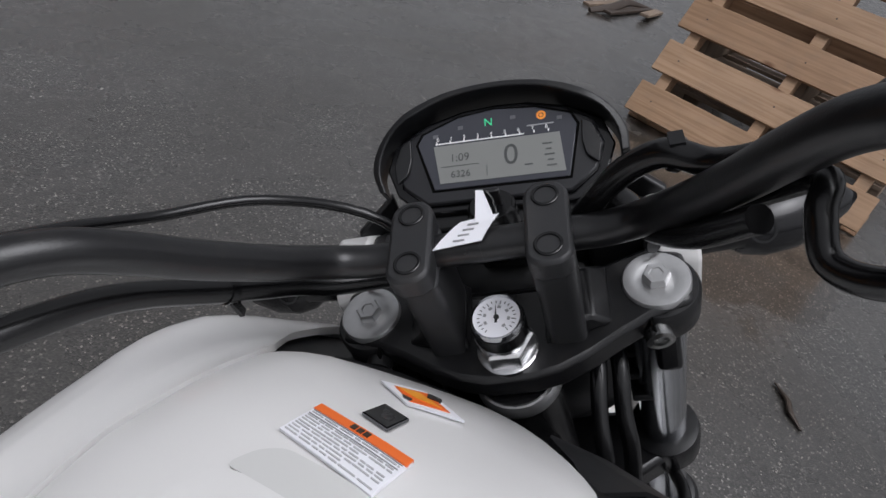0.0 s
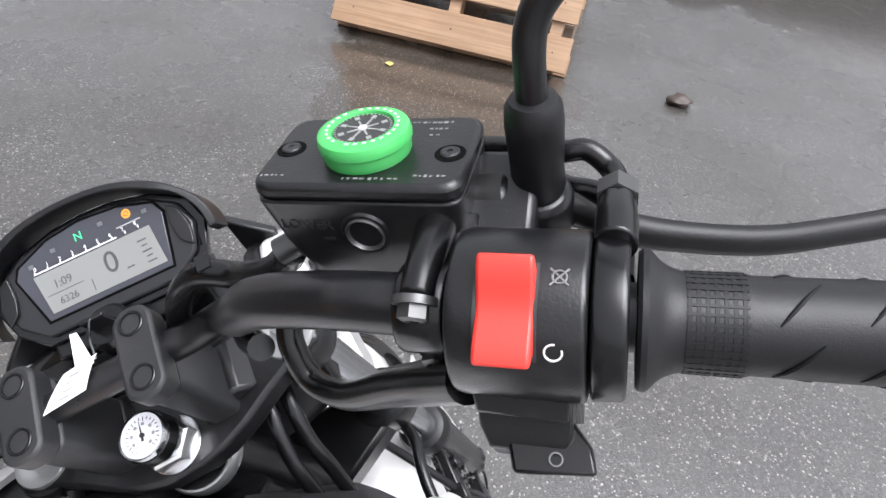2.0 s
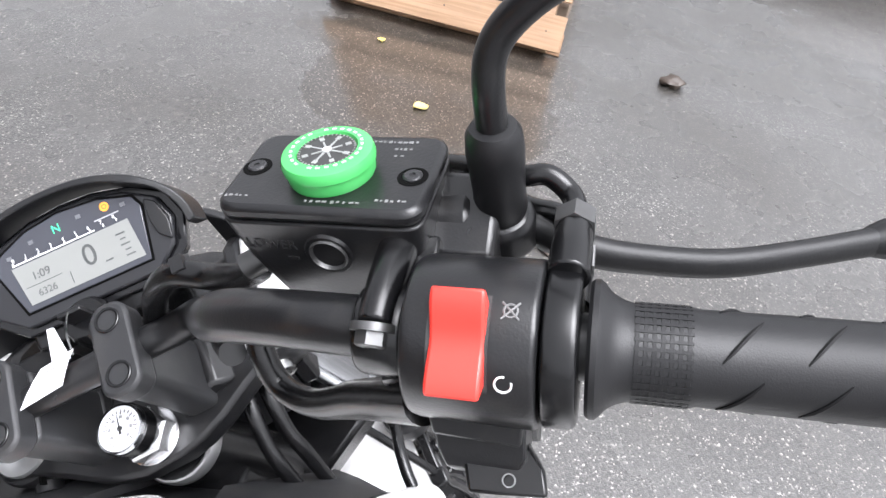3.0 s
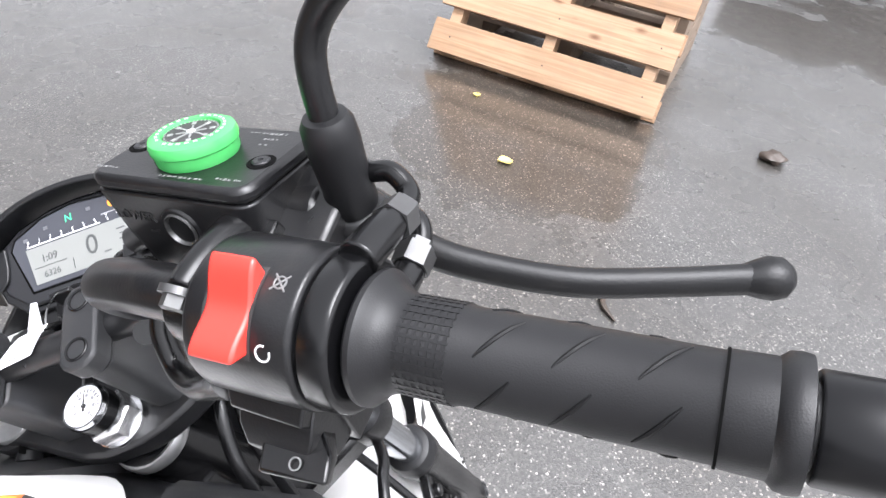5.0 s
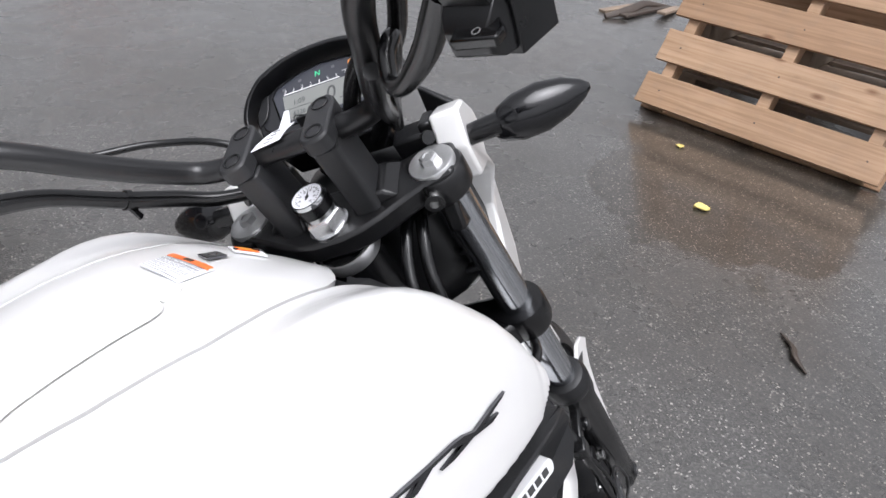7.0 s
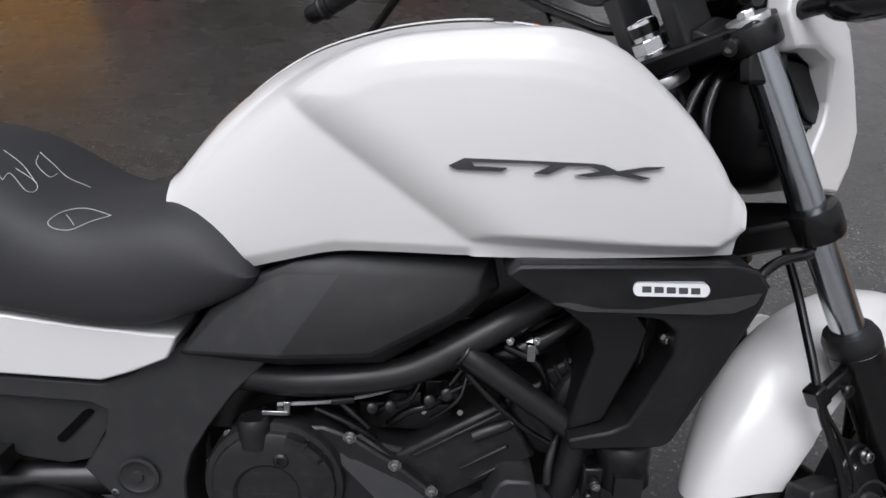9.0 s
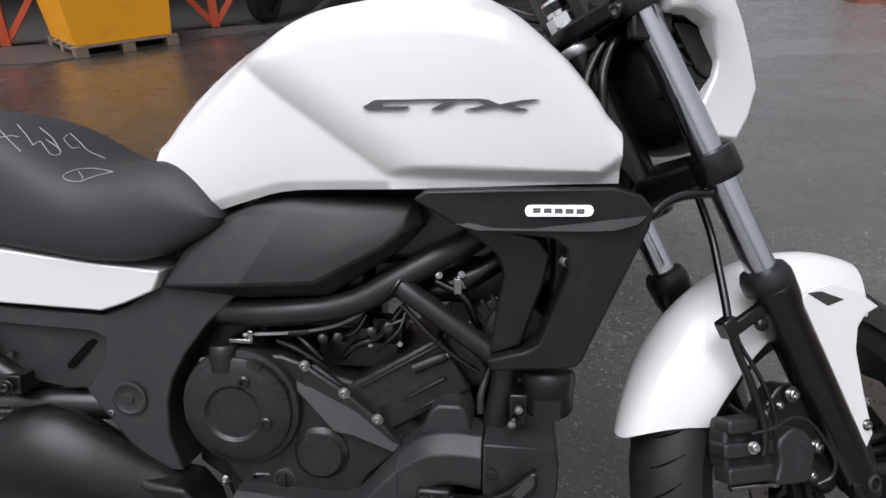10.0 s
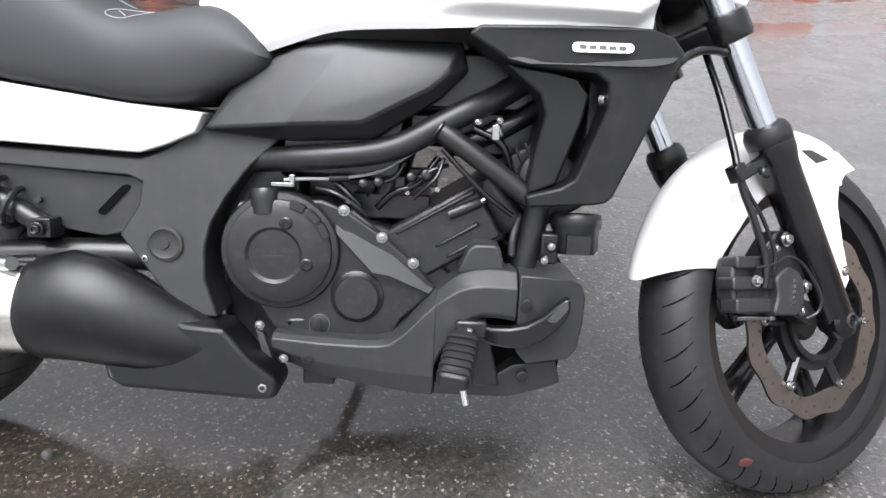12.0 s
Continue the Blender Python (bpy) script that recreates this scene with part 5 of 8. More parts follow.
for flip in (False, True):
    part("swing_arm", tube([(-0.22, -0.085, 0.36), (-0.45, -0.105, 0.36), (-0.785, -0.105, 0.32)], [0.026, 0.022, 0.026], 12), BLACK_METAL, bike, "black swing arm", mirror=flip)
    shock = part("rear_shock", tube([(-0.425, -0.125, 0.405), (-0.66, -0.12, 0.545)], 0.016, 16), BLACK_METAL, bike, "black rear shock absorber", mirror=flip)
    coil = []
    for k in range(90):
        t = k / 89
        a = 2 * math.pi * 8 * t
        d = Vector((-0.235, 0.005, 0.14))
        u, v = Vector((0.512, 0, 0.859)), Vector((0, 1, 0))
        coil.append(tuple(Vector((-0.45, -0.125, 0.42)) + d * 0.86 * t + 0.029 * (math.cos(a) * u + math.sin(a) * v)))
    part("shock_spring", tube(coil, 0.0048, 6, 1), BLACK_METAL, shock, "black coil spring", mirror=flip)
    part("shock_mount", joined(block(-0.442, -0.408, -0.145, -0.108, 0.392, 0.420), bolt_bm((-0.425, -0.150, 0.405), (0, -1, 0), 0.008, 0.008)), BLACK_METAL, shock, "", 0.005, mirror=flip)
    part("passenger_peg", tube([(-0.50, -0.14, 0.352), (-0.455, -0.165, 0.356)], [0.014, 0.010], 12), ALLOY, bike, "silver passenger peg", mirror=flip)
part("side_stand", tube([(-0.05, 0.11, 0.22), (-0.01, 0.20, 0.155), (0.03, 0.285, 0.0997)], 0.012, 12), BLACK_METAL, bike, "black side stand")
part("rear_mudguard", tube([(-0.55, 0, 0.60), (-0.80, 0, 0.66), (-1.0, 0, 0.62), (-1.12, 0, 0.50)], [0.05, 0.07, 0.06, 0.04], 16, 6, 0.25), PLASTIC, bike)
# white scrawl on the side of the passenger's part, laid on the vinyl
bpy.context.view_layer.update()
ASLANT = Vector((-0.598, 0.801, 0.014))


def on_seat(x, z):
    hit, place, normal, _ = seat.ray_cast(Vector((x, -0.10, z)) - ASLANT * 0.3, ASLANT)
    return tuple(place + normal * 0.0006) if hit else None


for stroke in ([(-0.495, 0.761), (-0.483, 0.759), (-0.479, 0.741), (-0.476, 0.734)], [(-0.472, 0.781), (-0.456, 0.763), (-0.441, 0.742)], [(-0.466, 0.758), (-0.459, 0.760), (-0.452, 0.760)],
               [(-0.440, 0.782), (-0.423, 0.764), (-0.403, 0.745)], [(-0.438, 0.763), (-0.417, 0.766), (-0.404, 0.764)], [(-0.406, 0.781), (-0.392, 0.765), (-0.384, 0.753)],
               [(-0.384, 0.753), (-0.372, 0.757), (-0.359, 0.741), (-0.346, 0.739), (-0.343, 0.746), (-0.363, 0.760)], [(-0.371, 0.776), (-0.353, 0.762), (-0.342, 0.744)],
               [(-0.326, 0.765), (-0.333, 0.759), (-0.322, 0.747), (-0.308, 0.747)], [(-0.321, 0.767), (-0.308, 0.755), (-0.295, 0.742), (-0.268, 0.730)],
               [(-0.266, 0.717), (-0.296, 0.720), (-0.323, 0.719), (-0.342, 0.713), (-0.338, 0.707), (-0.320, 0.705), (-0.296, 0.711), (-0.266, 0.717)], [(-0.318, 0.717), (-0.315, 0.713), (-0.313, 0.709)]):
    dense = smooth_path([(x, z, 0) for x, z in stroke], 6)
    pts = [q for q in (on_seat(v.x, v.y) for v in dense) if q]
    if len(pts) > 3:
        part("paint_scrawl", tube(pts, 0.0006, 5, 1), CHALK, seat, "white paint-marker scrawl")


# ---- front end, in the steering head's frame (ahead, left, up along the axis) ----
FORK_A, FORK_B = 0.043, 0.106
for s in (-1, 1):
    b = s * FORK_B
    spart("fork_tube", lathe([(0.0205, -0.47), (0.0205, -0.058)], (FORK_A, b, 0), (0, 0, 1), 40), TUBE_GREY, label="polished grey fork tube")
    cap = spart("fork_cap", lathe([(0.0238, -0.0480), (0.0238, -0.0405), (0.0228, -0.0390), (0.0150, -0.0384), (0.0140, -0.0388), (0.0, -0.0388)], (FORK_A, b, 0), (0, 0, 1), 40), FORKCAP, label="silver fork cap")
    spart("cap_hex", lathe([(0.0098, -0.046), (0.0098, -0.0342), (0.0084, -0.0322), (0.0052, -0.0322), (0.0046, -0.0332), (0, -0.0332)], (FORK_A, b, 0), (0, 0, 1), 6), FORKCAP, cap)
    leg = spart("fork_slider", lathe([(0.0, -0.815), (0.021, -0.815), (0.026, -0.80), (0.0285, -0.62), (0.0295, -0.52), (0.0335, -0.50), (0.034, -0.482), (0.030, -0.478)], (FORK_A, b, 0), (0, 0, 1), 36), BLACK, label="black fork slider")
    spart("dust_seal", lathe([(0.0315, -0.485), (0.0345, -0.480), (0.0345, -0.466), (0.0300, -0.455), (0.0235, -0.452), (0.0215, -0.452)], (FORK_A, b, 0), (0, 0, 1), 36), RUBBER, leg, "rubber dust seal")
    spart("axle_clamp", lathe([(0.024, -0.018), (0.026, -0.010), (0.026, 0.014), (0.020, 0.020), (0.0, 0.020)], (FORK_A, b, -0.79), (0, s, 0), 28), BLACK, leg)
    spart("axle_nut", lathe([(0.0125, 0.018), (0.0125, 0.026), (0.009, 0.028), (0.0075, 0.022), (0, 0.022)], (FORK_A, b, -0.79), (0, s, 0), 20), CASTGREY, leg)
    spart("lower_clamp_ring", lathe([(0.021, -0.320), (0.0315, -0.318), (0.0335, -0.312), (0.0335, -0.284), (0.0315, -0.278), (0.021, -0.276)], (FORK_A, b, 0), (0, 0, 1), 36), BLACK)
    spart("upper_clamp_ring", lathe([(0.0208, -0.076), (0.0285, -0.076), (0.0300, -0.073), (0.0300, -0.050), (0.0280, -0.0465), (0.0200, -0.0460)], (FORK_A, b, 0), (0, 0, 1), 36), BLACK_METAL)
    spart("pinch_bolt", joined(lathe([(0.010, 0), (0.010, 0.008), (0.0055, 0.0085), (0.0055, 0.004), (0, 0.004)], (FORK_A - 0.030, b - s * 0.004, -0.060), (-0.97, s * 0.12, 0), 18)), ZINC if s < 0 else BLACK_METAL)
yoke = spart("top_yoke", prism([(0.066, -0.128), (0.076, -0.106), (0.062, -0.066), (0.050, -0.050), (0.050, 0.050), (0.062, 0.066), (0.076, 0.106), (0.066, 0.128), (0.024, 0.128), (0.016, 0.100), (0.004, 0.078), (-0.010, 0.055), (-0.019, 0.035), (-0.0235, 0.016), (-0.0235, -0.016), (-0.019, -0.035), (-0.010, -0.055), (0.004, -0.078), (0.016, -0.100), (0.024, -0.128)], -0.066, -0.042), BLACK_METAL, label="black top yoke", bevel=0.004)
for s in (-1, 1):
    # the slit of each fork clamp, and the raised web that carries the riser
    spart("clamp_slit", block(FORK_A - 0.034, FORK_A - 0.019, s * 0.0985 - 0.0009, s * 0.0985 + 0.0009, -0.0765, -0.0452), GROOVE_SHADE, yoke, "dark slit")
    spart("riser_web", loft([[(0.000, s * 0.026, -0.043), (0.058, s * 0.026, -0.043), (0.064, s * 0.074, -0.043), (0.012, s * 0.074, -0.043)], [(0.006, s * 0.028, -0.030), (0.052, s * 0.028, -0.030), (0.054, s * 0.060, -0.030), (0.012, s * 0.060, -0.030)]]), BLACK_METAL, yoke, "", 0.003)
spart("bottom_yoke", prism([(0.061, -0.124), (0.064, 0.0), (0.061, 0.124), (0.022, 0.124), (-0.03, 0.03), (-0.03, -0.03), (0.022, -0.124)], -0.318, -0.280), BLACK, label="black bottom yoke", bevel=0.006)
# thermometer on the stem nut
nut = spart("stem_nut", joined(lathe([(0.0215, -0.043), (0.0215, -0.0385), (0.0195, -0.0375)], (0, 0, 0), (0, 0, 1), 36), lathe([(0.0205, -0.038), (0.0205, -0.024), (0.0185, -0.022)], (0, 0, 0), (0, 0, 1), 6), lathe([(0.0165, -0.023), (0.0165, -0.0165), (0.0150, -0.0155)], (0, 0, 0), (0, 0, 1), 30)), ALLOY, label="silver stem nut")
gauge = spart("stem_thermometer", lathe([(0.0150, -0.018), (0.0170, -0.015), (0.0178, -0.002), (0.0172, 0.0005), (0.0158, 0.0005), (0.0155, -0.0012), (0.0, -0.0012)], (0, 0, 0), (0, 0, 1), 40), CHROME, label="round dial thermometer on the stem nut")
spart("gauge_body", lathe([(0.0182, -0.016), (0.0186, -0.004), (0.0178, -0.004), (0.0150, -0.016)], (0, 0, 0), (0, 0, 1), 40), BLACK, gauge)
dial = spart("gauge_dial", lathe([(0.0156, -0.0012), (0.0156, -0.0007), (0.0, -0.0007)], (0, 0, 0), (0, 0, 1), 40), PAPER, gauge, "white dial")
for k in range(21):
    a = radians(215 + k * 14.5)
    q = Matrix.Rotation(a, 4, "Z")
    spart("dial_mark", moved(block(0.0112 if k % 3 else 0.0100, 0.0130, -0.00025, 0.00025, -0.0006, -0.0003), q), INK, dial)
for k in range(7):
    a = radians(215 + k * 43.5)
    spart("dial_mark", moved(block(0.0072, 0.0092, -0.0012, 0.0012, -0.0006, -0.0004), Matrix.Rotation(a, 4, "Z")), GREYINK, dial)
spart("needle", prism([(0.0105, 0.0004), (-0.004, 0.0012), (-0.004, -0.0006)], -0.0005, 0.0), INK, dial)
spart("needle_hub", lathe([(0.0018, -0.0006), (0.0018, 0.0004), (0, 0.0004)], (0, 0, 0), (0, 0, 1), 16), INK, dial)

# ---- handlebar ----
BAR = [(0.028, 0.0, 0.040), (0.028, -0.045, 0.040), (0.027, -0.075, 0.041), (0.022, -0.100, 0.052), (-0.003, -0.119, 0.088), (-0.026, -0.137, 0.125), (-0.044, -0.152, 0.157), (-0.059, -0.1675, 0.1805), (-0.077, -0.190, 0.1955), (-0.10, -0.2210, 0.2043), (-0.15, -0.297, 0.206), (-0.215, -0.397, 0.206)]
for s in (False, True):
    spart("handlebar", tube([(a, b, c) for a, b, c in BAR], 0.0111, 20, 6), BLACK_METAL, label="black tubular handlebar", mirror=s)
    spart("riser", prism(rounded([(0.000, -0.055), (0.053, -0.055), (0.053, -0.029), (0.000, -0.029)], 0.007), -0.044, 0.0385), PLASTIC, label="dark grey handlebar riser", bevel=0.002, mirror=s)
    clamp = spart("bar_clamp", prism(rounded([(-0.007, -0.050), (-0.001, -0.057), (0.051, -0.057), (0.059, -0.050), (0.059, -0.036), (0.051, -0.029), (-0.001, -0.029), (-0.007, -0.036)], 0.006), 0.040, 0.058), PLASTIC, label="dark grey handlebar clamp", bevel=0.0025, mirror=s)
    for a in (0.007, 0.046):
        spart("clamp_bolt", ring([(0.0062, 0.050), (0.0088, 0.050), (0.0088, 0.0588), (0.0082, 0.0592), (0.0070, 0.0590), (0.0062, 0.056)], (a, -0.043, 0), (0, 0, 1), 24), BLACK, clamp, mirror=s)
        spart("bolt_socket", lathe([(0.0064, 0.050), (0.0064, 0.0565), (0.0, 0.0565)], (a, -0.043, 0), (0, 0, 1), 20), INK, clamp, mirror=s)

# ---- controls on the bars: s out along the grip, e back towards the rider, h up ----
GO = Vector((-0.100, -0.220, 0.2045))
GS, GE = Vector((-0.544, -0.839, 0.0)), Vector((-0.839, 0.544, 0.0))
G = Matrix.Translation(GO) @ Matrix((GS, GE, Vector((0, 0, 1)))).transposed().to_4x4()


def gpart(name, bm, mat, parent=None, label="", bevel=0.0, mirror=False, smooth=38):
    return spart(name, moved(bm, G), mat, parent, label, bevel, smooth, mirror)


def grip(left):
    g = gpart("grip", lathe([(0.0118, 0.0805), (0.0216, 0.0808), (0.0226, 0.0820), (0.0226, 0.0838), (0.0214, 0.0852), (0.0190, 0.0872), (0.0174, 0.0895), (0.0164, 0.0918), (0.0158, 0.0940), (0.0158, 0.112), (0.0152, 0.114), (0.0154, 0.150), (0.0152, 0.184), (0.0158, 0.186), (0.0160, 0.197), (0.0178, 0.199), (0.0182, 0.202), (0.0178, 0.2045), (0.013, 0.2055)], (0, 0, 0), (1, 0, 0), 48), RUBBER, label="black rubber grip with slanted grooves", mirror=left)
    for k in range(7):
        gpart("grip_rib", ring([(0.0152, 0.0945 + k * 0.0025), (0.0160, 0.0947 + k * 0.0025), (0.0160, 0.0959 + k * 0.0025), (0.0152, 0.0961 + k * 0.0025)], (0, 0, 0), (1, 0, 0), 40), RUBBER, g, mirror=left)
    for k in range(36):
        a = 2 * math.pi * k / 36
        gpart("grip_rib", moved(block(0.0945, 0.1115, -0.0005, 0.0005, 0.0152, 0.0161), Matrix.Rotation(a, 4, "X")), RUBBER, g, mirror=left)
    for j in range(5):
        for k in range(3):
            a0 = 2 * math.pi * j / 5 + 0.10 * k
            pts = [(0.1195 + k * 0.0225 + 0.0115 * t, 0.01535 * math.cos(a0 + 0.95 * t), 0.01535 * math.sin(a0 + 0.95 * t)) for t in (0, 0.25, 0.5, 0.75, 1)]
            gpart("grip_groove", tube(pts, [0.0003, 0.0007, 0.0008, 0.0007, 0.0003], 6, 2), GRIPLINE, g, mirror=left)
    gpart("grip_band", ring([(0.0150, 0.1845), (0.0161, 0.1845), (0.0161, 0.1853), (0.0150, 0.1853)], (0, 0, 0), (1, 0, 0), 40), GROOVE_SHADE, g, "dark band", mirror=left)
    gpart("bar_end_weight", lathe([(0.0115, 0.2030), (0.0115, 0.2062), (0.0142, 0.2064), (0.0148, 0.2072), (0.0148, 0.2262), (0.0142, 0.2290), (0.0124, 0.2328), (0.0108, 0.2343), (0.0070, 0.2354), (0.0, 0.2358)], (0, 0, 0), (1, 0, 0), 40), ENDCAP, label="black bar end weight", mirror=left)


grip(False)
grip(True)

# right-hand switch housing
housing = gpart("switch_housing", joined(lathe([(0.0235, 0.0235), (0.0268, 0.0245), (0.0278, 0.028), (0.0280, 0.0655), (0.0270, 0.0668), (0.0200, 0.0670)], (0, 0, 0), (1, 0, 0), 48),
                                         moved(block(0.027, 0.064, -0.018, 0.016, -0.052, -0.015), Matrix.Rotation(radians(12), 4, "X")), loft([[(0.028, 0.004, -0.046), (0.062, 0.004, -0.046), (0.062, 0.022, -0.002), (0.028, 0.022, -0.002)], [(0.031, 0.026, -0.038), (0.060, 0.026, -0.038), (0.061, 0.033, -0.010), (0.031, 0.032, -0.010)]]), loft([[(0.029, 0.006, -0.052), (0.062, 0.006, -0.050), (0.062, 0.026, -0.012), (0.029, 0.024, -0.012)], [(0.031, 0.034, -0.044), (0.061, 0.034, -0.042), (0.062, 0.036, -0.018), (0.031, 0.035, -0.018)], [(0.034, 0.041, -0.038), (0.058, 0.041, -0.036), (0.059, 0.041, -0.024), (0.034, 0.041, -0.024)]])), BLACK_METAL, label="black right switch housing", bevel=0.0025)
gpart("throttle_housing", joined(lathe([(0.020, 0.0672), (0.0262, 0.0676), (0.0268, 0.069), (0.0264, 0.0770), (0.0254, 0.0784), (0.0175, 0.0785)], (0, 0, 0), (1, 0, 0), 48), tube([(0.0735, -0.018, 0.016), (0.0735, -0.030, 0.010), (0.0735, -0.042, 0.003)], [0.0072, 0.0070, 0.0062], 16), tube([(0.0735, -0.016, -0.012), (0.0735, -0.027, -0.018), (0.0735, -0.038, -0.0215)], [0.0070, 0.0068, 0.0060], 16)), BLACK, label="black throttle cable housing", bevel=0.001)


def arc_shell(s0, s1, a0, a1, r_in, r_out, n=10, waist=0.0):
    """A strip bent round the grip's axis: angles from straight up, towards the rider."""
    secs = []
    for k in range(n + 1):
        t = k / n
        a = radians(a0 + (a1 - a0) * t)
        r = r_out - waist * math.sin(math.pi * t) ** 1.5
        secs.append([(s0, r_in * math.sin(a), r_in * math.cos(a)), (s1, r_in * math.sin(a), r_in * math.cos(a)), (s1, r * math.sin(a), r * math.cos(a)), (s0, r * math.sin(a), r * math.cos(a))])
    return loft(secs)


gpart("switch_well", arc_shell(0.0335, 0.0526, -13, 49, 0.024, 0.0284, 12), INK, housing)
gpart("stop_switch", arc_shell(0.0345, 0.0518, -10, 46, 0.024, 0.0358, 14, 0.0070), RED, housing, "red engine stop rocker switch", 0.0012)
gpart("starter_button", loft([[(0.038, 0.026, -0.034), (0.060, 0.026, -0.034), (0.060, 0.028, -0.022), (0.038, 0.028, -0.022)], [(0.040, 0.037, -0.031), (0.067, 0.036, -0.030), (0.069, 0.038, -0.022), (0.040, 0.038, -0.022)], [(0.043, 0.048, -0.029), (0.069, 0.046, -0.028), (0.071, 0.047, -0.021), (0.043, 0.049, -0.022)]]), BLACK, housing, "black starter button", 0.0015)


def mark_frame(s, ang, r):
    a = radians(ang)
    out = Vector((0, math.sin(a), math.cos(a)))
    along = Vector((1, 0, 0))
    up = Vector((0, -math.cos(a), math.sin(a)))
    local = Matrix((along, up, out)).transposed().to_4x4()
    local.translation = Vector((s, 0, 0)) + out * r
    return G @ local


def ring_mark(s, ang, size, gap=False, cross=False):
    m = mark_frame(s, ang, 0.0281)
    n = 18
    pieces = []
    span = range(0, n - 3) if gap else range(n)
    pts = [Vector((size * math.cos(2 * math.pi * (k + 4.0) / n), size * math.sin(2 * math.pi * (k + 4.0) / n), 0)) for k in range(n + 1)]
    for k in span:
        pieces.append(tube([tuple(pts[k]), tuple(pts[k + 1])], 0.00035, 5))
    if cross:
        for d in (-1, 1):
            pieces.append(tube([(-size * 1.3, d * size * 1.3, 0), (size * 1.3, -d * size * 1.3, 0)], 0.00035, 5))
    return moved(joined(*pieces), m)


spart("stop_mark", ring_mark(0.0585, -4, 0.0021, cross=True), MARKGREY, housing, "white crossed-circle mark")
spart("run_mark", ring_mark(0.0575, 42, 0.0026, gap=True), WHITEINK, housing, "white open-circle mark")
spart("start_mark", moved(ring([(0.0019, 0.0), (0.0024, 0.0), (0.0024, 0.0004), (0.0019, 0.0004)], (0.057, 0.0430, -0.0210), (0.0, 0.10, 0.99), 20), G), MARKGREY, housing)

# master cylinder with reservoir
TIP = Matrix.Translation((0, -0.036, 0.0185)) @ Matrix.Rotation(radians(27), 4, "X") @ Matrix.Translation((0, 0.036, -0.0185))
mc = gpart("brake_reservoir", moved(loft([[(s, e, h) for s, e in rounded([(s0, e0), (s1, e0), (s1, e1), (s0, e1)], 0.008)] for h, s0, s1, e0, e1 in ((-0.032, -0.037, 0.020, -0.066, -0.0380), (-0.030, -0.0385, 0.0205, -0.068, -0.0362), (-0.006, -0.0510, 0.0215, -0.079, -0.0348), (0.0130, -0.0564, 0.0229, -0.0844, -0.0336), (0.0136, -0.0556, 0.0221, -0.0836, -0.0344))]), TIP), BLACK_METAL, label="black brake fluid reservoir with sight glass", bevel=0.0008)
lidm = gpart("reservoir_lid", moved(prism(rounded([(-0.0565, -0.0845), (0.0230, -0.0845), (0.0230, -0.0335), (-0.0565, -0.0335)], 0.009), 0.0137, 0.0205), TIP), BLACK_METAL, mc, "black reservoir lid", 0.0024)
for s in (-0.0490, 0.0150):
    gpart("screw_recess", moved(lathe([(0.0058, 0.0200), (0.0058, 0.0207), (0.0, 0.0207)], (s, -0.0590 if s < 0 else -0.0555, 0), (0, 0, 1), 24), TIP), GROOVE_SHADE, lidm)
    gpart("lid_screw", moved(lathe([(0.0037, 0.0204), (0.0037, 0.0212), (0.0031, 0.0217), (0.0012, 0.0217), (0.0010, 0.0210), (0, 0.0210)], (s, -0.0590 if s < 0 else -0.0555, 0), (0, 0, 1), 20), TIP), CASTGREY, lidm, "cross-head screw")
random.seed(8)
for s, e, w in ((-0.050, -0.0405, 0.012), (-0.010, -0.0385, 0.022), (0.010, -0.0405, 0.010), (0.002, -0.0785, 0.018), (0.006, -0.0735, 0.006), (0.006, -0.0690, 0.004)):
    x = s - w / 2
    while x < s + w / 2:
        d = random.uniform(0.0007, 0.0018)
        gpart("text_bar", moved(block(x, x + d, e - random.uniform(0.0003, 0.0009), e + random.uniform(0.0003, 0.0009), 0.0203, 0.02065), TIP), MARKGREY, lidm)
        x += d + random.uniform(0.0006, 0.0016)
sight = gpart("sight_glass", ring([(0.0066, -0.004), (0.0098, -0.004), (0.0098, 0.0006), (0.0090, 0.0016), (0.0074, 0.0014), (0.0066, -0.0012)], TIP @ Vector((-0.0150, -0.0352, -0.0005)), TIP.to_3x3() @ Vector((0, 1, -0.08)), 40), BLACK_METAL, mc, "round sight glass")
gpart("sight_rim", ring([(0.0056, -0.003), (0.0074, -0.003), (0.0076, 0.0016), (0.0070, 0.0022), (0.0056, -0.0010)], TIP @ Vector((-0.0150, -0.0350, -0.0005)), TIP.to_3x3() @ Vector((0, 1, -0.08)), 40), NUTGREY, sight, "metal rim")
gpart("sight_window", lathe([(0.0064, -0.004), (0.0064, -0.0028), (0.0, -0.0024)], TIP @ Vector((-0.0150, -0.0340, -0.0005)), TIP.to_3x3() @ Vector((0, 1, -0.08)), 24), SIGHT, sight, "brown fluid window")
low_m = G @ TIP @ Matrix.Translation((-0.0375, -0.0344, 0.0030)) @ Matrix(((1, 0, 0, 0), (0, 0, 1, 0), (0, 1, 0, 0), (0, 0, 0, 1)))
letters("LOWER", 0.0060, F @ low_m, ENGINE, mc, "lower_mark", "cast word LOWER", 0.0007)
gpart("level_mark", moved(block(-0.0022, 0.0022, -0.0007, 0.0007, -0.0006, 0.0006), TIP @ Matrix.Translation((-0.0300, -0.0348, -0.0035))), ENGINE, mc)
for d in (-0.0022, 0.0022):
    gpart("text_bar", moved(block(-0.0014, 0.0014, -0.0006, 0.0006, -0.0018, 0.0018), TIP @ Matrix.Translation((-0.0270 + d, -0.0366, -0.0150))), CASTGREY, mc)
